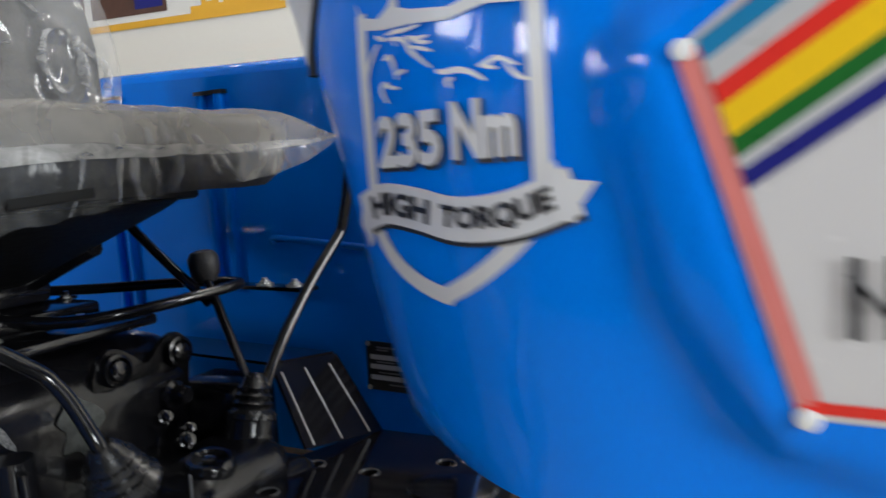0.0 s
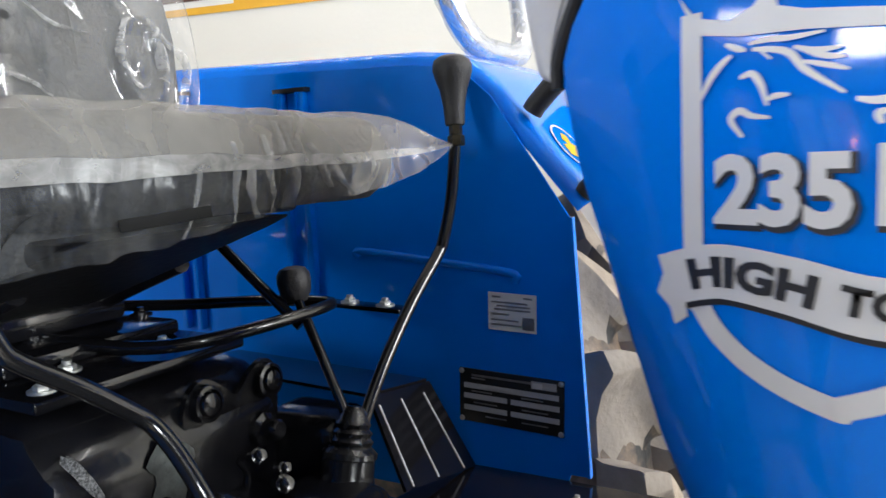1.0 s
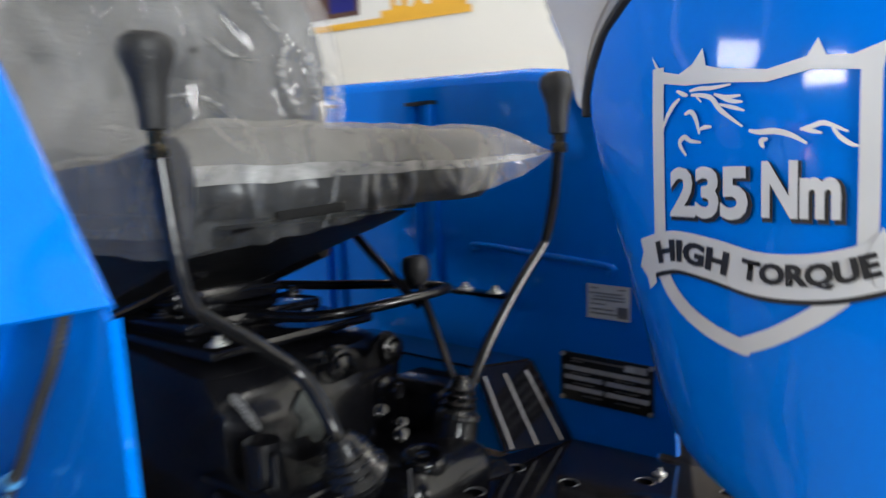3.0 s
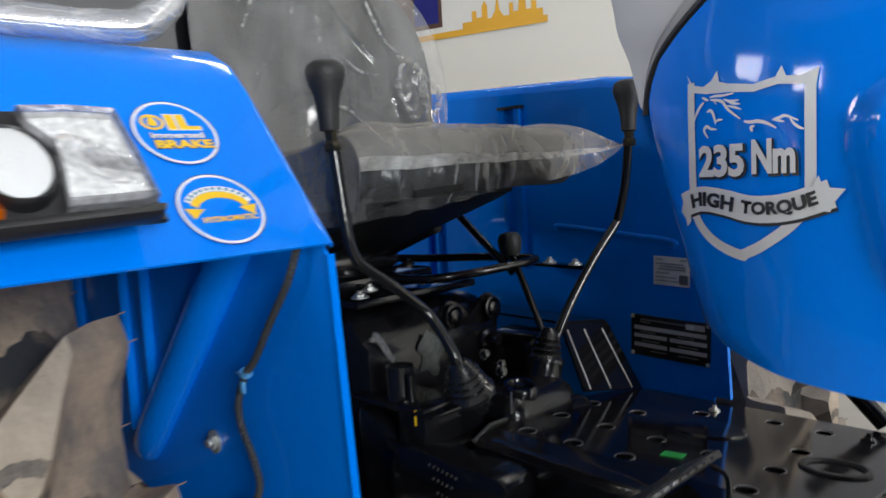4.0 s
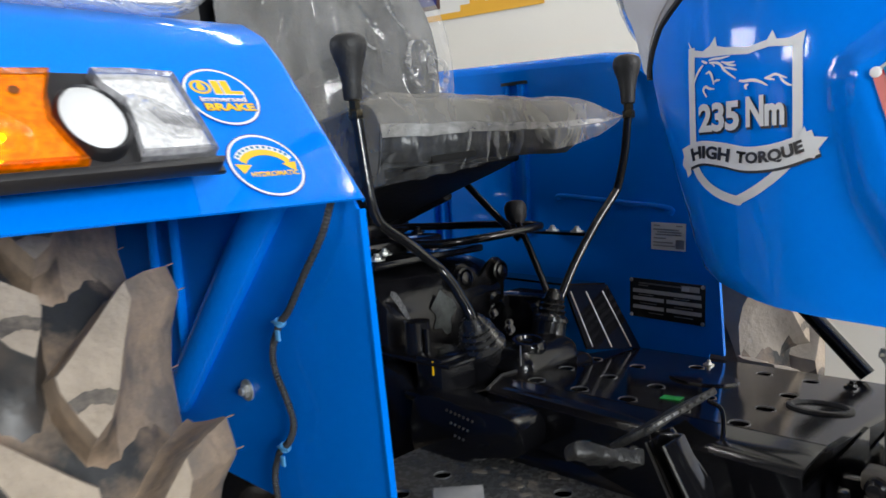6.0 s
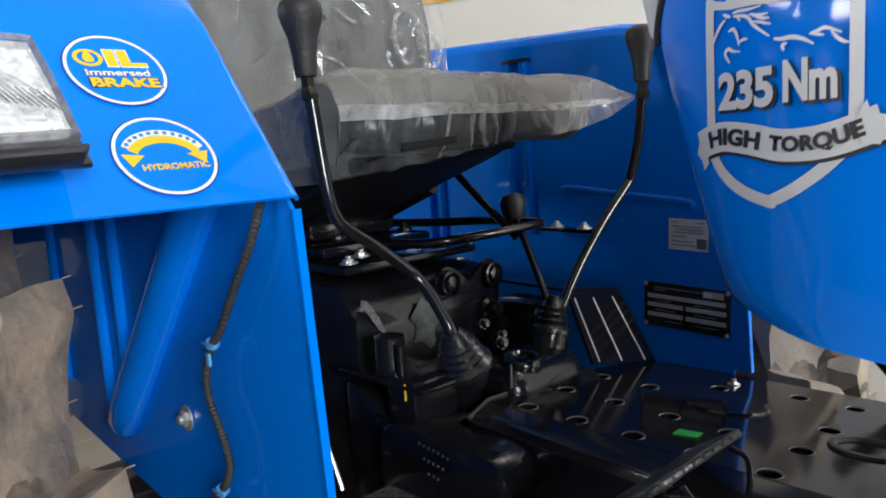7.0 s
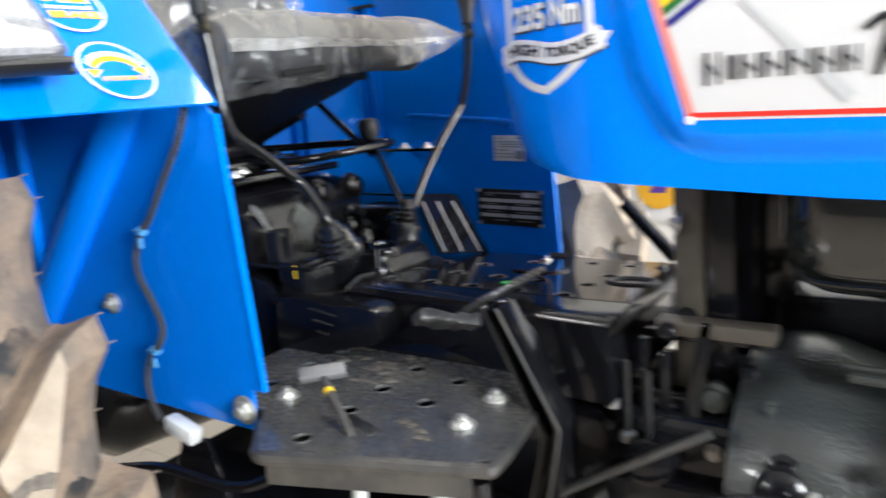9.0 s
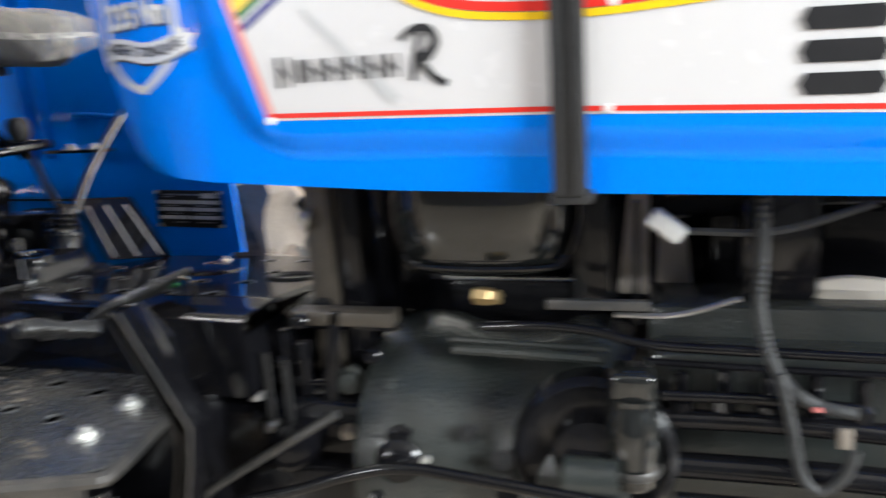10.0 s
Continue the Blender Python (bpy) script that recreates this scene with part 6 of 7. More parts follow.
PC = (-0.355, 0.843)
pl = part("data_plate", moved(box(-0.0725, 0.0725, -0.0012, 0.0012, -0.036, 0.036, 0.0004), pose(PC[0], YL + 0.0005, PC[1], 0, 2.0, 0)), INK, tractor, "black riveted maker's plate with blank silver fields")
for u, v, w, h in ((-0.012, 0.028, 0.085, 0.003), (-0.045, 0.024, 0.02, 0.002), (0.046, 0.0265, 0.034, 0.010), (0, 0.0135, 0.132, 0.0072), (-0.035, -0.0005, 0.062, 0.0072), (0.034, -0.0005, 0.066, 0.0072),
                   (-0.035, -0.0165, 0.062, 0.0072), (0.034, -0.0165, 0.066, 0.0072), (-0.04, 0.0065, 0.03, 0.0018), (0.03, 0.0065, 0.03, 0.0018), (-0.035, -0.009, 0.034, 0.0018), (0.034, -0.009, 0.036, 0.0018),
                   (-0.02, -0.026, 0.03, 0.0018), (0.034, -0.026, 0.036, 0.0018)):
    wall_print("field", quad(PC, w, h, u, v), GREYP if h > 0.004 else STEEL, pl, 0.0012)
wall_print("field", quad(PC, 0.014, 0.0075, 0.0375, 0.0255), SILVER, pl, 0.0016)
for u in (-0.069, 0.069):
    for v in (-0.0325, 0.0325):
        c = quad(PC, 0, 0, u, v)[0]
        part("rivet", lathe([(0.0038, 0), (0.0032, 0.002), (0, 0.003)], 12, aim((c[0], YL - 0.001, c[1]), (0, -1, 0))), ZINC, pl)
SC = (-0.348, 0.9595)
st = wall_print("sticker", quad(SC, 0.066, 0.049, 0, 0), WHITE, tractor, 0.0003, "small white printed paper label")
for v, u, w in ((0.019, -0.022, 0.012), (0.019, 0.021, 0.012), (0.012, -0.004, 0.05), (0.0075, 0.002, 0.046), (0.003, 0.0, 0.05), (-0.0035, -0.016, 0.024), (-0.011, -0.010, 0.038), (-0.017, -0.008, 0.042)):
    wall_print("print_line", quad(SC, w, 0.0022, u, v), STEEL, st, 0.0006)
wall_print("print_block", quad(SC, 0.016, 0.016, 0.022, -0.013), STEEL, st, 0.0006)

# ---- platform, footplate, pedals ----
def plat_z(y):
    return 0.8065 - 0.132 * max(0.0, y + 0.092)


def holed(outline, holes, r, top, depth=0.008):
    """A sheet with an outline and round holes; top(x, y) gives its height, the holes' walls go down by depth."""
    bm = bmesh.new()
    loops = [[(x, y) for x, y in outline]] + [[(hx + r * math.cos(2 * math.pi * i / 18), hy + r * math.sin(2 * math.pi * i / 18)) for i in range(18)] for hx, hy in holes]
    rings, edges = [], []
    for loop in loops:
        vs = [bm.verts.new((x, y, top(x, y))) for x, y in loop]
        edges += [bm.edges.new((vs[i], vs[(i + 1) % len(vs)])) for i in range(len(vs))]
        rings.append(vs)
    bmesh.ops.triangle_fill(bm, use_beauty=True, use_dissolve=False, edges=edges, normal=(0, 0, 1))
    for vs in rings:
        low = [bm.verts.new((v.co.x, v.co.y, v.co.z - depth)) for v in vs]
        for i in range(len(vs)):
            j = (i + 1) % len(vs)
            bm.faces.new((vs[i], vs[j], low[j], low[i]))
    return bm


holes = [(-0.340, -0.073), (-0.268, -0.074), (-0.195, -0.075), (-0.123, -0.077), (-0.051, -0.079), (-0.366, 0.035), (-0.289, 0.031), (-0.211, 0.026), (-0.135, 0.018), (-0.059, 0.016), (-0.385, 0.142), (-0.307, 0.142),
         (-0.068, 0.119), (-0.083, 0.248), (-0.152, 0.251), (-0.244, 0.215)]
BEND = [(-0.387, -0.092), (0.045, -0.092)]
plat = part("platform", holed([BEND[0], BEND[1], (0.044, 0.02), (0.046, 0.325), (-0.420, 0.325), (-0.428, 0.146)], holes, 0.0112, lambda x, y: plat_z(y)), PLAT, tractor, "glossy black floor platform with round holes")
part("platform_rim", sheet(lambda u, v: (BEND[0][0] + (BEND[1][0] - BEND[0][0]) * u + (0.016 * (1 - u) + 0.002 * u) * v, -0.092 - (0.050 + 0.030 * u) * v, 0.806 - 0.006 * max(0, v - 0.85) / 0.15), [i / 12 for i in range(13)], [0, 0.4, 0.8, 0.9, 1.0], 0.003), PLAT, plat)
# grey tube drawn as the highlight on the platform's left edge
part("platform_edge_glint", tube([(-0.371, -0.142, 0.8045), (-0.390, -0.09, 0.8075), (-0.430, 0.146, 0.7765)], 0.0026, 8, 1), LIP, plat, "grey highlight drawn along the platform's edge")
# black sheet added below, for the shade in the platform's holes
part("platform_hole_shade", slab([(-0.40, -0.108), (0.043, -0.108), (0.043, 0.325), (-0.405, 0.325)], 0.700, 0.702), INK, plat)
part("platform_edge", sheet(lambda u, v: (-0.371 + 0.418 * u, -0.1425 - 0.030 * u, 0.800 - 0.095 * v), [0, 0.5, 1], [0, 0.5, 1], 0.004), BLACK, plat)
part("platform_front", join(box(0.042, 0.047, -0.165, 0.325, 0.705, 0.752), box(0.042, 0.047, -0.165, 0.05, 0.752, 0.782)), BLACK, plat)
part("round_cover", lathe([(0.050, 0), (0.048, 0.004), (0, 0.006)], 28, aim((-0.193, 0.133, plat_z(0.133) - 0.001), (0, 0.13, 1))), BLACK, plat)
grom = lathe([(0.040, -0.002), (0.038, 0.003), (0.033, 0.004), (0.030, 0.001), (0.028, -0.01), (0, -0.01)], 28, aim((-0.016, 0.078, plat_z(0.078)), (0, 0.13, 1)))
part("pedal_grommet", grom, KNOB, plat, "black rubber pedal grommet")
part("sticker", moved(box(-0.013, 0.013, -0.011, 0.011, 0, 0.0008), Matrix.Translation((-0.162, -0.022, plat_z(-0.022) + 0.0006)) @ Euler((radians(-7), 0, radians(12))).to_matrix().to_4x4()), LIME, plat, "small bright green tape")
hex_bolt((-0.243, 0.256, plat_z(0.256)), (0, 0.13, 1), ZINC, plat, 0.0055, label="bright zinc bolt")
hex_bolt((-0.03, 0.255, plat_z(0.255)), (0, 0.13, 1), BLACK, plat, 0.007)

fh = [(-0.361, -0.176), (-0.361, -0.248), (-0.363, -0.318), (-0.210, -0.199), (-0.211, -0.271), (-0.210, -0.338), (-0.209, -0.416), (-0.135, -0.215), (-0.136, -0.285)]
foot_bm = holed([(-0.45, -0.115), (-0.45, -0.378), (-0.312, -0.378), (-0.292, -0.398), (-0.262, -0.430), (-0.236, -0.456), (-0.205, -0.449), (-0.13, -0.422), (-0.015, -0.384), (0.004, -0.362), (-0.018, -0.24), (-0.06, -0.115)], fh, 0.0112, lambda x, y: 0.722, 0.0025)
footp = part("footplate", foot_bm, FOOT, tractor, "scuffed muddy black footplate with round holes")
part("footplate_lip", join(tube([(-0.292, -0.398, 0.714), (-0.262, -0.430, 0.714), (-0.236, -0.456, 0.714), (-0.205, -0.449, 0.714), (-0.13, -0.422, 0.714), (-0.015, -0.384, 0.714), (0.004, -0.362, 0.714), (-0.018, -0.24, 0.714)], 0.008, 8, 4, flat=1.0),
                           sheet(lambda u, v: (-0.232 + 0.215 * u, -0.452 + 0.072 * u, 0.680 + 0.032 * v), [0, 0.5, 1], [0, 1], 0.004), plate([(-0.27, 0.668), (-0.262, 0.668), (-0.262, 0.716), (-0.27, 0.716)], -0.41, -0.12)), LIP, footp, "dull worn grey step edge")
# added black sheet that keeps the footplate's holes in shade
part("footplate_hole_shade", box(-0.44, -0.05, -0.375, -0.125, 0.690, 0.694), VOID, footp)
for x, y in ((-0.312, -0.337), (-0.067, -0.241), (-0.065, -0.316)):
    hex_bolt((x, y, 0.722), (0, 0, 1), ZINC, footp, 0.0098, label="zinc hex bolt with washer")
part("step_post", tube([(-0.16, -0.38, 0.69), (-0.16, -0.38, 0.60), (-0.16, -0.20, 0.56)], 0.009, 10, 3), RIMM, footp)
part("step_post", tube([(-0.02, -0.36, 0.69), (-0.02, -0.34, 0.60), (-0.05, -0.18, 0.56)], 0.011, 10, 3), BLACK, footp)
# light rims painted where the holes' edges catch the light
def rims(holes, top, r, parent):
    rim = None
    for x, y in holes:
        m = Matrix.Translation((x, y, top(x, y) + 0.0006))
        if rim is None:
            rim = part("hole_rim", tube([((r + 0.0003) * math.cos(2 * math.pi * q / 16), (r + 0.0003) * math.sin(2 * math.pi * q / 16), -0.0004) for q in range(16)], 0.0009, 6, 1, True), RIMH, parent, "highlight painted round the rim of a hole")
            rim.matrix_local = m
        else:
            again(rim, m)


rims(fh, lambda x, y: 0.722, 0.0112, footp)
rims(holes, lambda x, y: plat_z(y), 0.0115, plat)
part("slot", moved(box(-0.034, 0.034, -0.008, 0.008, -0.001, 0.0008, 0.0006), pose(-0.172, -0.362, 0.722, 0, 0, -18)), INK, footp, "dark slot for the latch stem")
# dried mud scraped over the plate in uneven patches
random.seed(7)
for cx, cy, size, n in ((-0.332, -0.166, 0.028, 5), (-0.248, -0.166, 0.026, 4), (-0.262, -0.215, 0.034, 6), (-0.240, -0.252, 0.030, 6), (-0.30, -0.205, 0.03, 4), (-0.10, -0.36, 0.03, 3), (-0.13, -0.335, 0.02, 3)):
    for i in range(n):
        x, y, r = cx + random.gauss(0, size * 0.5), cy + random.gauss(0, size * 0.35), size * random.uniform(0.18, 0.5)
        if any(math.hypot(x - a, y - b) < r + 0.012 for a, b in fh):
            continue
        turn = random.uniform(-0.5, 0.5)
        pts = []
        for k in range(16):
            a = 2 * math.pi * k / 16
            q = r * (0.75 + 0.45 * noise.noise(Vector((math.cos(a) * 1.4 + x * 90, math.sin(a) * 1.4 + y * 90, i))))
            u, w = q * math.cos(a), 0.55 * q * math.sin(a)
            pts.append((x + u * math.cos(turn) - w * math.sin(turn), y + u * math.sin(turn) + w * math.cos(turn)))
        part("mud_fleck", slab(pts, 0.7221, 0.7226 + 0.0003 * (i % 3)), MUD if i % 3 else DUSTY, footp)
# brake pedal
def pedal_pad(place, half, lumps):
    """A pad across the tractor, leaning back to the driver, with a worn uneven edge."""
    bm = box(-half[0], half[0], -half[1], half[1], -half[2], half[2], half[2] * 0.45, 2)
    bmesh.ops.subdivide_edges(bm, edges=[e for e in bm.edges if e.calc_length() > half[1] * 0.8], cuts=11, use_grid_fill=True)
    for v in bm.verts:
        n = noise.noise(v.co * 95) + 0.6 * noise.noise(v.co * 240)
        v.co += Vector((0.5, 0.25, 1.0)) * n * lumps
    return moved(bm, place @ Euler((0, radians(-33), 0)).to_matrix().to_4x4())


ped = part("brake_pedal", pedal_pad(pose(-0.081, -0.306, 0.837, -18, 0, -26), (0.011, 0.038, 0.007), 0.0030), WORNP, tractor, "worn black brake pedals on flat arms")
part("pad", pedal_pad(pose(-0.094, -0.165, 0.829), (0.024, 0.080, 0.0040), 0.0012), WORNP, ped, "worn black pedal pad with serrated edge")
for k in range(9):
    part("pad_tooth", moved(box(-0.004, 0.004, -0.0055, 0.0055, -0.0016, 0.0016, 0.0006, 1), Matrix.Translation((-0.0738, -0.236 + 0.0165 * k, 0.8425)) @ Euler((0, radians(-33), 0)).to_matrix().to_4x4()), STEEL if k in (1, 2, 3) else LIP, ped)
part("arm", join(plate([(-0.071, 0.832), (-0.065, 0.838), (0.002, 0.692), (-0.006, 0.655), (-0.020, 0.60), (-0.028, 0.60), (-0.013, 0.655), (-0.005, 0.690)], -0.250, -0.226, 0.0015), plate([(-0.077, 0.836), (-0.044, 0.842), (0.024, 0.712), (0.018, 0.67), (0.000, 0.60), (-0.030, 0.60), (-0.014, 0.655), (-0.008, 0.69)], -0.232, -0.226, 0.0015)), BLACK, ped)
part("arm", plate([(-0.048, 0.838), (-0.042, 0.842), (0.026, 0.712), (0.020, 0.67), (0.002, 0.60), (-0.006, 0.60), (0.012, 0.67), (0.018, 0.711)], -0.264, -0.226, 0.0015), BLACK, ped)
part("arm", plate([(-0.084, 0.826), (-0.070, 0.834), (-0.030, 0.790), (0.01, 0.62), (-0.005, 0.62), (-0.046, 0.780)], -0.205, -0.195, 0.002), BLACK, ped)
# thin grey tubes drawn as highlights on the arms' lit edges
for line in ([(-0.070, -0.2508, 0.834), (-0.0035, -0.2508, 0.691), (-0.010, -0.2508, 0.655), (-0.024, -0.2508, 0.60)], [(-0.044, -0.2645, 0.841), (0.0245, -0.2645, 0.711), (0.018, -0.2645, 0.67), (0.002, -0.2645, 0.60)]):
    part("arm_highlight", tube(line, 0.0016, 6, 1), LIP, ped, "highlight drawn along the arm's edge")
part("hook", tube([(-0.070, -0.115, 0.838), (-0.052, -0.120, 0.832), (-0.045, -0.135, 0.808), (-0.050, -0.150, 0.800)], 0.0026, 8, 5), BLACK, ped)
hex_bolt((-0.072, -0.268, 0.826), (-0.1, -0.9, 0.3), CAST, ped, 0.006)
lock = part("latch_pedal", moved(box(-0.027, 0.027, -0.010, 0.010, -0.005, 0.005, 0.0025), pose(-0.233, -0.350, 0.770, 24, 0, 46)), RIBM, tractor, "small bare steel latch pedal")
part("stem", tube([(-0.228, -0.355, 0.766), (-0.213, -0.364, 0.757), (-0.188, -0.376, 0.742), (-0.166, -0.386, 0.722), (-0.160, -0.388, 0.705)], 0.0052, 8, 5), LIP, lock)
part("paint_mark", tube([(-0.2135, -0.3637, 0.7570), (-0.2085, -0.3662, 0.7545)], 0.0057, 8, 1), YELLOW, lock, "yellow paint mark")

# ---- under the bonnet ----
eng = part("engine", join(box(0.50, 1.15, -0.12, 0.08, 0.42, 0.765, 0.02), box(0.50, 1.10, -0.07, 0.03, 0.70, 0.80, 0.01)), ENGINE, tractor, "grey-black diesel engine with pipes and fittings")


def bell_at(u, v):
    a = math.pi * (1.15 * v - 0.075)
    r = 0.150 + 0.012 * math.sin(u * 9)
    return (0.175 + 0.31 * u, YC + 0.005 - (r + 0.015) * math.cos(a), 0.60 + r * math.sin(a))


bell = part("flywheel_housing", sheet(bell_at, [i / 14 for i in range(15)], [i / 28 for i in range(29)], 0.01), ENGINE, eng)
part("flange_line", tube([(0.285, -0.118, 0.757), (0.36, -0.120, 0.756), (0.455, -0.120, 0.752)], 0.006, 8, 3), ENGINE, eng)
part("flange_line", tube([(0.28, -0.112, 0.767), (0.46, -0.114, 0.762)], 0.004, 8, 1), ENGINE, eng)
part("pump_disc", join(lathe([(0.086, -0.02), (0.086, 0.010), (0.078, 0.018), (0.070, 0.012), (0.045, 0.008), (0.040, 0.022), (0.018, 0.026), (0, 0.026)], 40, aim((0.447, -0.165, 0.668), (0, -1, 0.05)))), CAST, eng)
part("pump_hub", tube([(0.42, -0.20, 0.655), (0.475, -0.20, 0.655)], 0.022, 14, 1), ENGINE, eng)
random.seed(11)
for i in range(7):  # bolts and small fittings on the housings
    bx, bz = random.uniform(0.19, 0.46), random.uniform(0.60, 0.74)
    yb = YC + 0.002 - 0.168 * math.sqrt(max(0.05, 1 - ((bz - 0.60) / 0.155) ** 2))
    hex_bolt((bx, yb, bz), (0, -1, 0.6), random.choice((CAST, STEELD, ENGINE)), eng, random.uniform(0.005, 0.009))
part("fuel_filter", join(box(0.466, 0.510, -0.195, -0.15, 0.735, 0.768, 0.008, 3), lathe([(0.010, 0.0), (0.022, 0.003), (0.027, 0.010), (0.027, 0.085), (0.0235, 0.090), (0.0235, 0.102), (0, 0.102)], 24, Matrix.Translation((0.488, -0.178, 0.638)))), TANKM, eng)
part("filter_band", lathe([(0.0272, 0), (0.0285, 0.002), (0.0285, 0.008), (0.0272, 0.010)], 24, Matrix.Translation((0.488, -0.178, 0.655))), LIP, eng)
part("post", box(0.093, 0.126, -0.078, -0.045, 0.70, 1.05, 0.003), DUSTYB, tractor, "dusty black upright bonnet bracket")
part("post", box(0.128, 0.160, -0.070, -0.030, 0.70, 1.05, 0.003), BLACK, tractor)
part("tank_bracket", plate([(0.17, 0.80), (0.20, 0.80), (0.245, 0.86), (0.235, 1.02), (0.17, 1.02)], 0.0, 0.02, 0.003), BLACK, tractor)
hex_bolt((0.100, -0.079, 0.905), (-1, -0.4, 0.3), ZINC, tractor, 0.009, label="bright zinc bolt")
hex_bolt((0.108, -0.079, 0.79), (0, -1, 0.1), CAST, tractor, 0.009)


def tank_at(u, v):
    c, s = math.cos(2 * math.pi * u), math.sin(2 * math.pi * u)
    k = (0.0, 0.45, 0.72, 0.86, 0.94, 1.0, 1.0, 1.0, 1.0)[v]
    z = (0.834, 0.834, 0.838, 0.848, 0.866, 0.90, 0.93, 0.99, 1.06)[v]
    return (0.318 + 0.113 * k * math.copysign(abs(c) ** 0.55, c), -0.005 + 0.125 * k * math.copysign(abs(s) ** 0.55, s), z)


tank = part("fuel_tank", sheet(tank_at, [i / 48 for i in range(49)], range(9)), TANKM, tractor, "glossy black tank below the bonnet")
part("tank_seam", tube([(0.232, -0.112, 0.868), (0.250, -0.116, 0.856), (0.325, -0.117, 0.853), (0.400, -0.116, 0.856), (0.418, -0.112, 0.868)], 0.004, 8, 4), BLACK, tank)
part("drain_plug", lathe([(0.010, -0.014), (0.010, 0.004), (0.008, 0.006), (0.008, 0.014), (0, 0.014)], 6, aim((0.336, -0.15, 0.832), (0.9, -0.2, 0.0))), BRASS, tank, "brass drain cock")
part("fuel_pipe", tube([(0.325, -0.13, 0.790), (0.39, -0.14, 0.797), (0.45, -0.145, 0.794), (0.50, -0.15, 0.784), (0.60, -0.15, 0.780), (0.90, -0.15, 0.775)], 0.0055, 10, 6), BLACK, eng, "bent black steel fuel pipe")
part("fuel_pipe", tube([(0.50, -0.15, 0.765), (0.62, -0.15, 0.762), (0.90, -0.15, 0.758)], 0.004, 8, 6), BLACK, eng)
for x0, x1, y, z, r in ((0.515, 0.70, -0.165, 0.735, 0.006), (0.52, 0.74, -0.155, 0.705, 0.011), (0.50, 0.80, -0.16, 0.655, 0.014), (0.53, 0.85, -0.17, 0.62, 0.009)):
    part("engine_pipe", tube([(x0, y, z), ((x0 + x1) / 2, y - 0.004, z + 0.003), (x1, y, z - 0.004)], r, 10, 3), CAST, eng)
for i in range(5):
    part("injector", lathe([(0.013, 0), (0.013, 0.025), (0.008, 0.03), (0.008, 0.055), (0, 0.056)], 8, Matrix.Translation((0.535 + 0.042 * i, -0.15, 0.70 + 0.004 * (i % 2)))), BLACK if i % 2 else CAST, eng)
part("corrugated_hose", tube([(0.607, -0.15, 0.96), (0.606, -0.17, 0.896), (0.604, -0.18, 0.83), (0.620, -0.185, 0.775), (0.650, -0.185, 0.745), (0.69, -0.185, 0.735)], 0.0060, 12, 20, radius=lambda s: 1 + 0.13 * math.sin(s * 330)), CABLE, eng, "corrugated black wiring conduit")
part("plain_hose", tube([(0.622, -0.19, 0.775), (0.635, -0.19, 0.72), (0.645, -0.19, 0.672), (0.662, -0.19, 0.655), (0.682, -0.19, 0.672), (0.69, -0.19, 0.70)], 0.0052, 10, 8), CABLE, eng)
part("cross_bar", box(0.40, 0.505, -0.158, -0.148, 0.821, 0.832, 0.002), LIP, eng, "dusty steel cross bar")
part("bracket", box(0.433, 0.462, -0.10, -0.06, 0.80, 0.98, 0.004), CAST, eng)
part("support", box(0.488, 0.494, -0.14, -0.12, 0.80, 0.93, 0.001), BLACK, eng)
part("air_duct", tube([(0.52, 0.0, 0.94), (0.70, 0.0, 0.945), (1.0, 0.0, 0.95)], 0.055, 18, 4), BLACK, eng)
part("loose_wire", tube([(0.47, -0.15, 0.815), (0.53, -0.155, 0.818), (0.59, -0.15, 0.835)], 0.003, 6, 5), STEEL, eng)
part("loose_wire", tube([(0.54, -0.16, 0.905), (0.62, -0.16, 0.905), (0.70, -0.16, 0.93)], 0.004, 6, 5), CABLE, eng)
part("white_cap", moved(box(-0.018, 0.018, -0.009, 0.009, -0.009, 0.009, 0.003), pose(0.520, -0.17, 0.913, 0, 38, 0)), TAG, eng, "white plastic cap")
part("yellow_tag", box(0.672, 0.684, -0.205, -0.198, 0.708, 0.728, 0.002), DUSTY, eng)
part("red_plug", box(0.652, 0.659, -0.195, -0.185, 0.739, 0.743, 0.001), PINK, eng)
part("brake_rod", tube([(-0.02, -0.20, 0.585), (0.014, -0.20, 0.61), (0.164, -0.19, 0.702)], 0.0055, 8, 3), LIP, tractor)
part("drag_link", tube([(0.05, -0.22, 0.60), (0.12, -0.22, 0.62), (0.187, -0.22, 0.645), (0.254, -0.22, 0.659), (0.364, -0.22, 0.650), (0.9, -0.23, 0.60)], 0.0068, 10, 8), CAST, tractor)
part("link_arm", plate([(0.135, 0.80), (0.150, 0.80), (0.135, 0.70), (0.128, 0.60), (0.108, 0.60), (0.116, 0.70)], -0.125, -0.117, 0.002), CAST, tractor)
for x, y, z, r, mat in ((0.146, -0.10, 0.702, 0.021, ENGINE), (0.155, -0.14, 0.655, 0.010, DUSTY), (0.232, -0.17, 0.665, 0.020, CAST), (0.215, -0.175, 0.645, 0.013, BRASS), (0.262, -0.172, 0.648, 0.008, ZINC), (0.25, -0.165, 0.615, 0.020, ENGINE),
                        (0.065, -0.125, 0.735, 0.009, ZINC), (0.03, -0.13, 0.665, 0.011, ZINC), (0.10, -0.13, 0.79, 0.010, ZINC), (0.19, -0.13, 0.75, 0.010, CAST)):
    part("fitting", lathe([(r, -0.012), (r, 0.006), (r * 0.7, 0.009), (r * 0.65, 0.016), (0, 0.017)], 8, aim((x, y, z), (0.1, -1, 0.15))), CAST if mat is ZINC and r > 0.0085 else mat, eng)
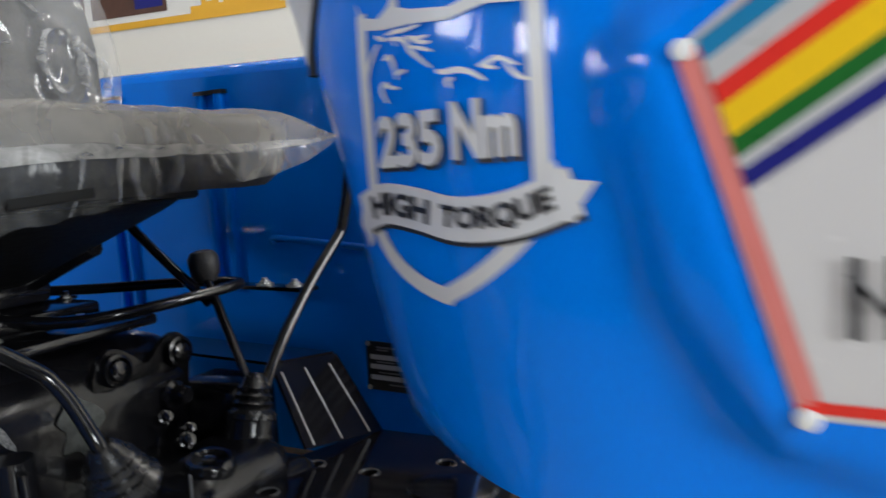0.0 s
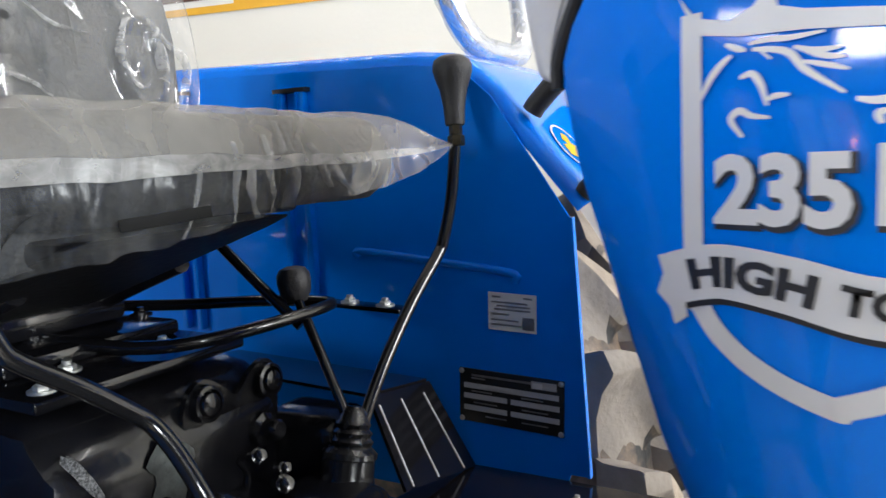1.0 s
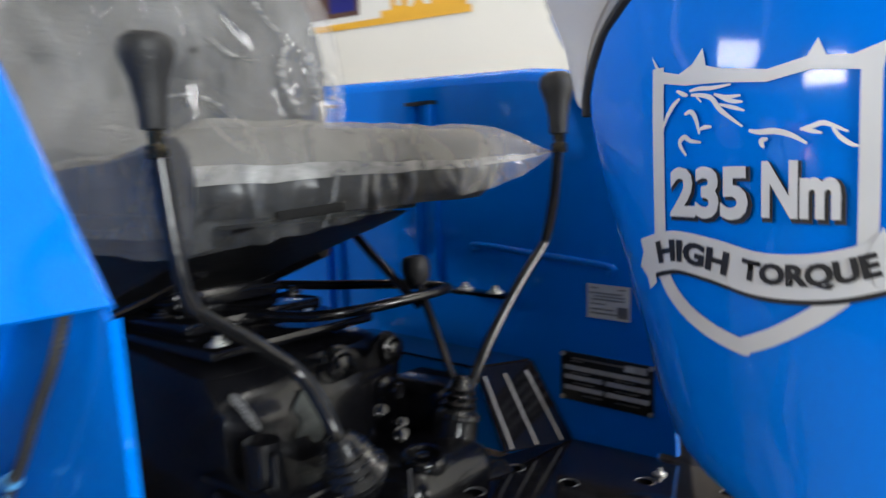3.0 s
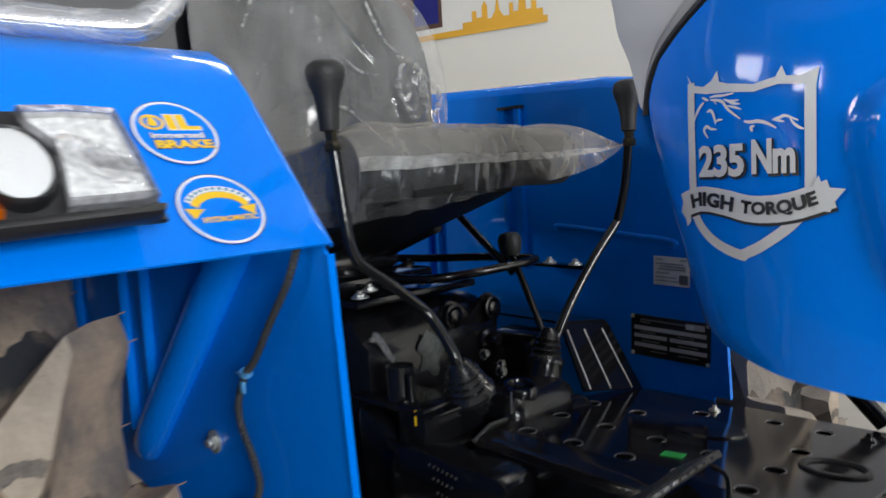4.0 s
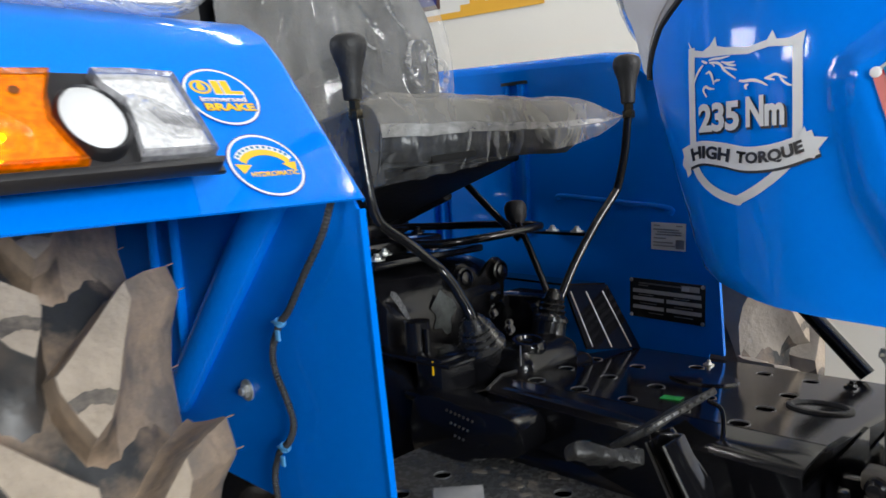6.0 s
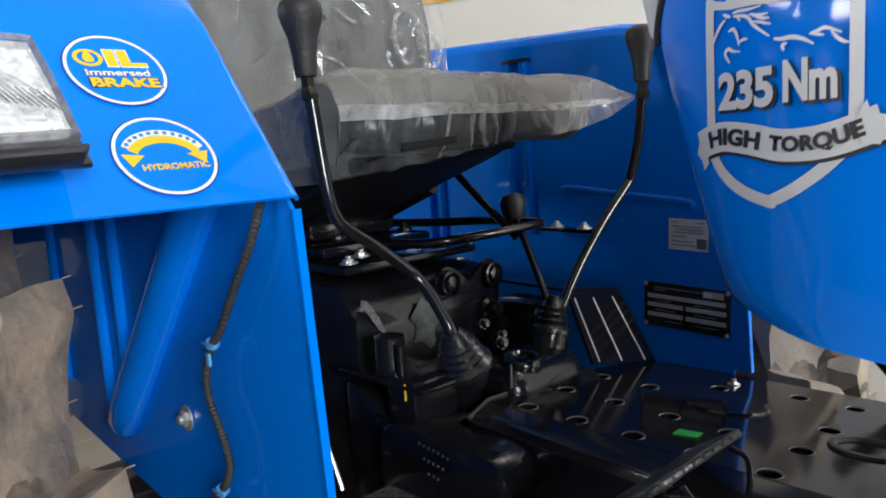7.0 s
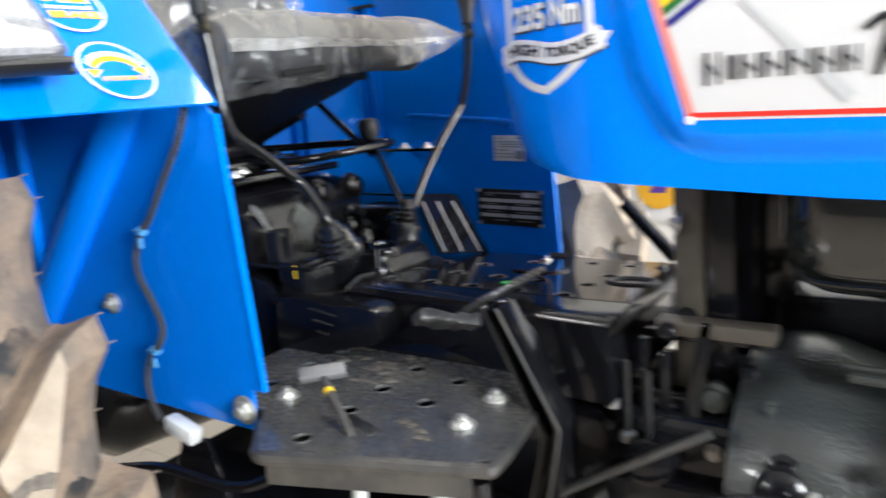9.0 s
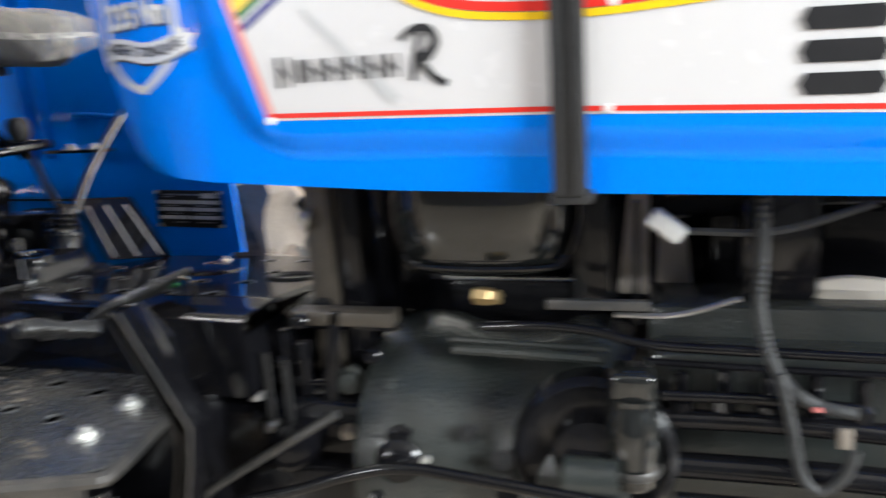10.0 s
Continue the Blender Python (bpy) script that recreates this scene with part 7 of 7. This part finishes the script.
part("linkage", join(box(0.06, 0.21, -0.10, -0.085, 0.768, 0.780, 0.003), box(0.062, 0.074, -0.125, -0.11, 0.68, 0.775, 0.003), box(0.088, 0.10, -0.128, -0.112, 0.69, 0.76, 0.003), box(0.05, 0.13, -0.12, -0.108, 0.70, 0.708, 0.002)), BLACK, eng)
for x, y, z0, z1, r in ((0.058, -0.150, 0.66, 0.755, 0.0055), (0.083, -0.150, 0.655, 0.745, 0.0060), (0.040, -0.150, 0.70, 0.765, 0.0045)):
    rod = part("rod", tube([(x, y, z0), (x, y, z1)], r * 0.75, 10, 1), STEELD, eng, "dull steel linkage rod")
    part("clevis", lathe([(r * 1.9, 0), (r * 1.9, 0.010), (r * 1.2, 0.013), (0, 0.013)], 10, Matrix.Translation((x, y, z0 - 0.006))), STEEL, rod)
part("beam", box(0.085, 0.215, -0.125, -0.095, 0.782, 0.800, 0.003), DUSTYB, eng, "dusty dark cross beam")
part("hub_cap", lathe([(0.026, -0.01), (0.026, 0.004), (0.020, 0.010), (0.010, 0.012), (0.009, 0.020), (0, 0.021)], 22, aim((0.232, -0.185, 0.648), (0.1, -1, 0.2))), CAST, eng)
part("step_strut", tube([(-0.125, 0.34, 0.8545), (-0.033, 0.34, 0.757)], 0.013, 10, 1), BLACK, tractor)
part("frame_step", plate([(0.05, 0.70), (0.09, 0.745), (0.20, 0.745), (0.22, 0.72), (0.24, 0.60), (0.05, 0.60)], -0.06, -0.05, 0.003), CAST, tractor)
# dark boxes added to block the bright wall behind the engine
for x0, x1, y0, y1, z0, z1 in ((0.575, 0.70, 0.07, 0.16, 0.70, 0.98), (0.70, 1.2, 0.07, 0.16, 0.70, 0.98), (0.18, 0.44, 0.06, 0.15, 0.60, 0.79), (0.44, 0.575, 0.10, 0.16, 0.55, 0.765), (0.405, 0.45, 0.05, 0.12, 0.70, 0.97), (0.05, 0.21, 0.06, 0.14, 0.55, 0.735), (0.160, 0.205, 0.06, 0.12, 0.74, 1.02), (0.28, 0.46, 0.15, 0.18, 0.70, 0.87), (0.126, 0.172, 0.05, 0.058, 0.72, 1.03)):
    part("far_blocker", box(x0, x1, y0, y1, z0, z1, 0.01), CAST, eng)
# pale panels added where wall and floor show through the gaps
part("pale_casing", plate([(0.462, 0.772), (0.502, 0.772), (0.502, 0.935), (0.480, 0.935)], 0.050, 0.060, 0.003), PALE_GAP, eng, "added pale panel for the wall and floor seen past the tank")
part("pale_casing", plate([(0.511, 0.772), (0.555, 0.772), (0.548, 0.845), (0.530, 0.880), (0.513, 0.885)], 0.050, 0.060, 0.003), PALE_GAP, eng, "added pale panel for the wall and floor seen past the tank")
part("pale_casing", plate([(p.x, p.z) for p in spline([(0.665, 0, 0.812), (0.69, 0, 0.822), (0.73, 0, 0.824), (0.79, 0, 0.812), (0.78, 0, 0.792), (0.72, 0, 0.788), (0.68, 0, 0.800)], 4, True)], -0.035, -0.020, 0.004), PALE_GAP, eng, "added pale panel above the engine")
part("far_blocker", box(0.43, 0.61, 0.19, 0.22, 0.72, 1.0, 0.004), CAST, eng)
part("battery_tray", join(box(0.44, 0.60, 0.05, 0.16, 0.765, 0.78, 0.004), box(0.60, 0.68, -0.05, 0.05, 0.80, 0.93, 0.01)), BLACK, eng)
part("clutch_housing", join(box(-0.04, 0.20, -0.14, 0.10, 0.40, 0.690, 0.03, 3), box(0.03, 0.18, -0.165, -0.13, 0.50, 0.62, 0.01), lathe([(0.03, 0), (0.028, 0.03), (0.018, 0.034), (0, 0.034)], 12, aim((0.09, -0.15, 0.64), (0, -1, 0.2)))), CAST, tractor, "black clutch housing casting")
part("step_bracket", join(box(-0.62, -0.28, -0.40, -0.10, 0.50, 0.56, 0.01), plate([(-0.50, 0.56), (-0.45, 0.67), (-0.40, 0.67), (-0.36, 0.56)], -0.40, -0.392, 0.002), tube([(-0.60, -0.43, 0.60), (-0.45, -0.435, 0.64), (-0.33, -0.42, 0.635), (-0.26, -0.40, 0.66)], 0.007, 8, 5),
                          tube([(-0.56, -0.44, 0.52), (-0.40, -0.43, 0.585), (-0.22, -0.40, 0.60)], 0.010, 8, 5), box(-0.30, -0.02, -0.36, -0.16, 0.53, 0.55, 0.005)), CAST, tractor, "black step bracket and hoses")
part("chassis_rail", box(0.05, 1.2, -0.09, 0.04, 0.40, 0.46, 0.01), CAST, tractor)

# ---- on the back wall ----
poster = thing("poster", "landscape poster with photographs, ochre skyline and ground strip", "poster", (-1.485, Y_BACK - 0.004, 1.69))


def pw(name, mat, off, pts):
    bm = bmesh.new()
    bm.faces.new([bm.verts.new((x, -off, z - 0.048 * x)) for x, z in pts])
    return part(name, bm, mat, poster, smooth=False)


def rect(x0, x1, z0, z1):
    return [(x0, z0), (x1, z0), (x1, z1), (x0, z1)]


pw("sheet", PAPER, 0.0, rect(-1.75, 0.0, 0.0, 0.85))
pw("ground_strip", OCHRE, 0.002, rect(-1.75, 0.0, 0.0, 0.026))
for x0, x1 in ((-1.70, -1.38), (-1.34, -1.02), (-0.98, -0.56)):
    pw("photograph", BROWN, 0.002, rect(x0, x1, 0.05, 0.36))
    pw("picture_patch", NAVY, 0.003, rect(x0 + 0.25, x1 - 0.02, 0.07, 0.20))
pw("skyline", OCHRE, 0.003, [(-0.44, 0.025), (-0.02, 0.025), (-0.02, 0.055), (-0.05, 0.055), (-0.05, 0.085), (-0.075, 0.09), (-0.075, 0.06), (-0.10, 0.06), (-0.105, 0.10), (-0.12, 0.115), (-0.135, 0.10), (-0.14, 0.06), (-0.165, 0.06), (-0.165, 0.095),
                             (-0.185, 0.095), (-0.185, 0.05), (-0.215, 0.05), (-0.235, 0.075), (-0.243, 0.12), (-0.247, 0.17), (-0.251, 0.12), (-0.259, 0.075), (-0.28, 0.05), (-0.30, 0.05), (-0.30, 0.10), (-0.315, 0.125), (-0.33, 0.10),
                             (-0.33, 0.06), (-0.36, 0.06), (-0.36, 0.09), (-0.385, 0.09), (-0.385, 0.05), (-0.44, 0.05)])
round_sign = thing("wall_sticker", "round yellow sign with a violet print", "sign", (-0.46, Y_BACK - 0.012, 0.70))
part("disc", disc(0.075), OCHRE, round_sign, smooth=False)
part("mark", moved(outline_bm([(-0.03, -0.02), (0.025, -0.02), (0.04, 0.02), (0.012, 0.0), (-0.006, 0.02)]), Matrix.Translation((0, -0.002, 0))), VIOLET, round_sign, smooth=False)
banner = thing("wall_banner", "white wall banner with small dark lettering bars", "banner", (-0.45, Y_BACK - 0.006, 1.0))
part("sheet", moved(outline_bm(rect(-0.25, 1.4, -0.2, 0.22)), Matrix.Identity(4)), PANEL, banner, smooth=False)
part("lower_strip", moved(outline_bm(rect(-0.25, 1.4, -0.42, -0.2)), Matrix.Identity(4)), PAPER, banner, smooth=False)
for x in (0.0, 0.05, 0.10, 0.19, 0.24):
    part("print_bar", moved(outline_bm(rect(x, x + 0.035, 0.10, 0.135)), Matrix.Translation((0, -0.002, 0))), INK, banner, smooth=False)

# ---- floor tiles ----
tile_size, tile_half = 0.6, 0.2985
full_tile = None
floor_ob = bpy.data.objects["floor"]
for i in range(-7, 8):
    for j in range(-9, 5):
        x, y = tile_size * i + 0.3, tile_size * j + 0.05
        x0, x1 = max(X_LEFT, x - tile_half), min(X_RIGHT, x + tile_half)
        y0, y1 = max(Y_FRONT, y - tile_half), min(Y_BACK, y + tile_half)
        if x1 - x0 < 0.02 or y1 - y0 < 0.02:
            continue
        m = Matrix.Translation((x, y, 0))
        if x1 - x0 > 0.59 and y1 - y0 > 0.59:
            if full_tile is None:
                full_tile = part("tile", box(-tile_half, tile_half, -tile_half, tile_half, -0.0058, 0.0, 0.0012, 1), TILE, floor_ob, smooth=False)
                full_tile.matrix_local = m
            else:
                again(full_tile, m)
        else:  # cut tiles along the walls
            part("tile", box(x0, x1, y0, y1, -0.0058, 0.0, 0.0012, 1), TILE, floor_ob, smooth=False)
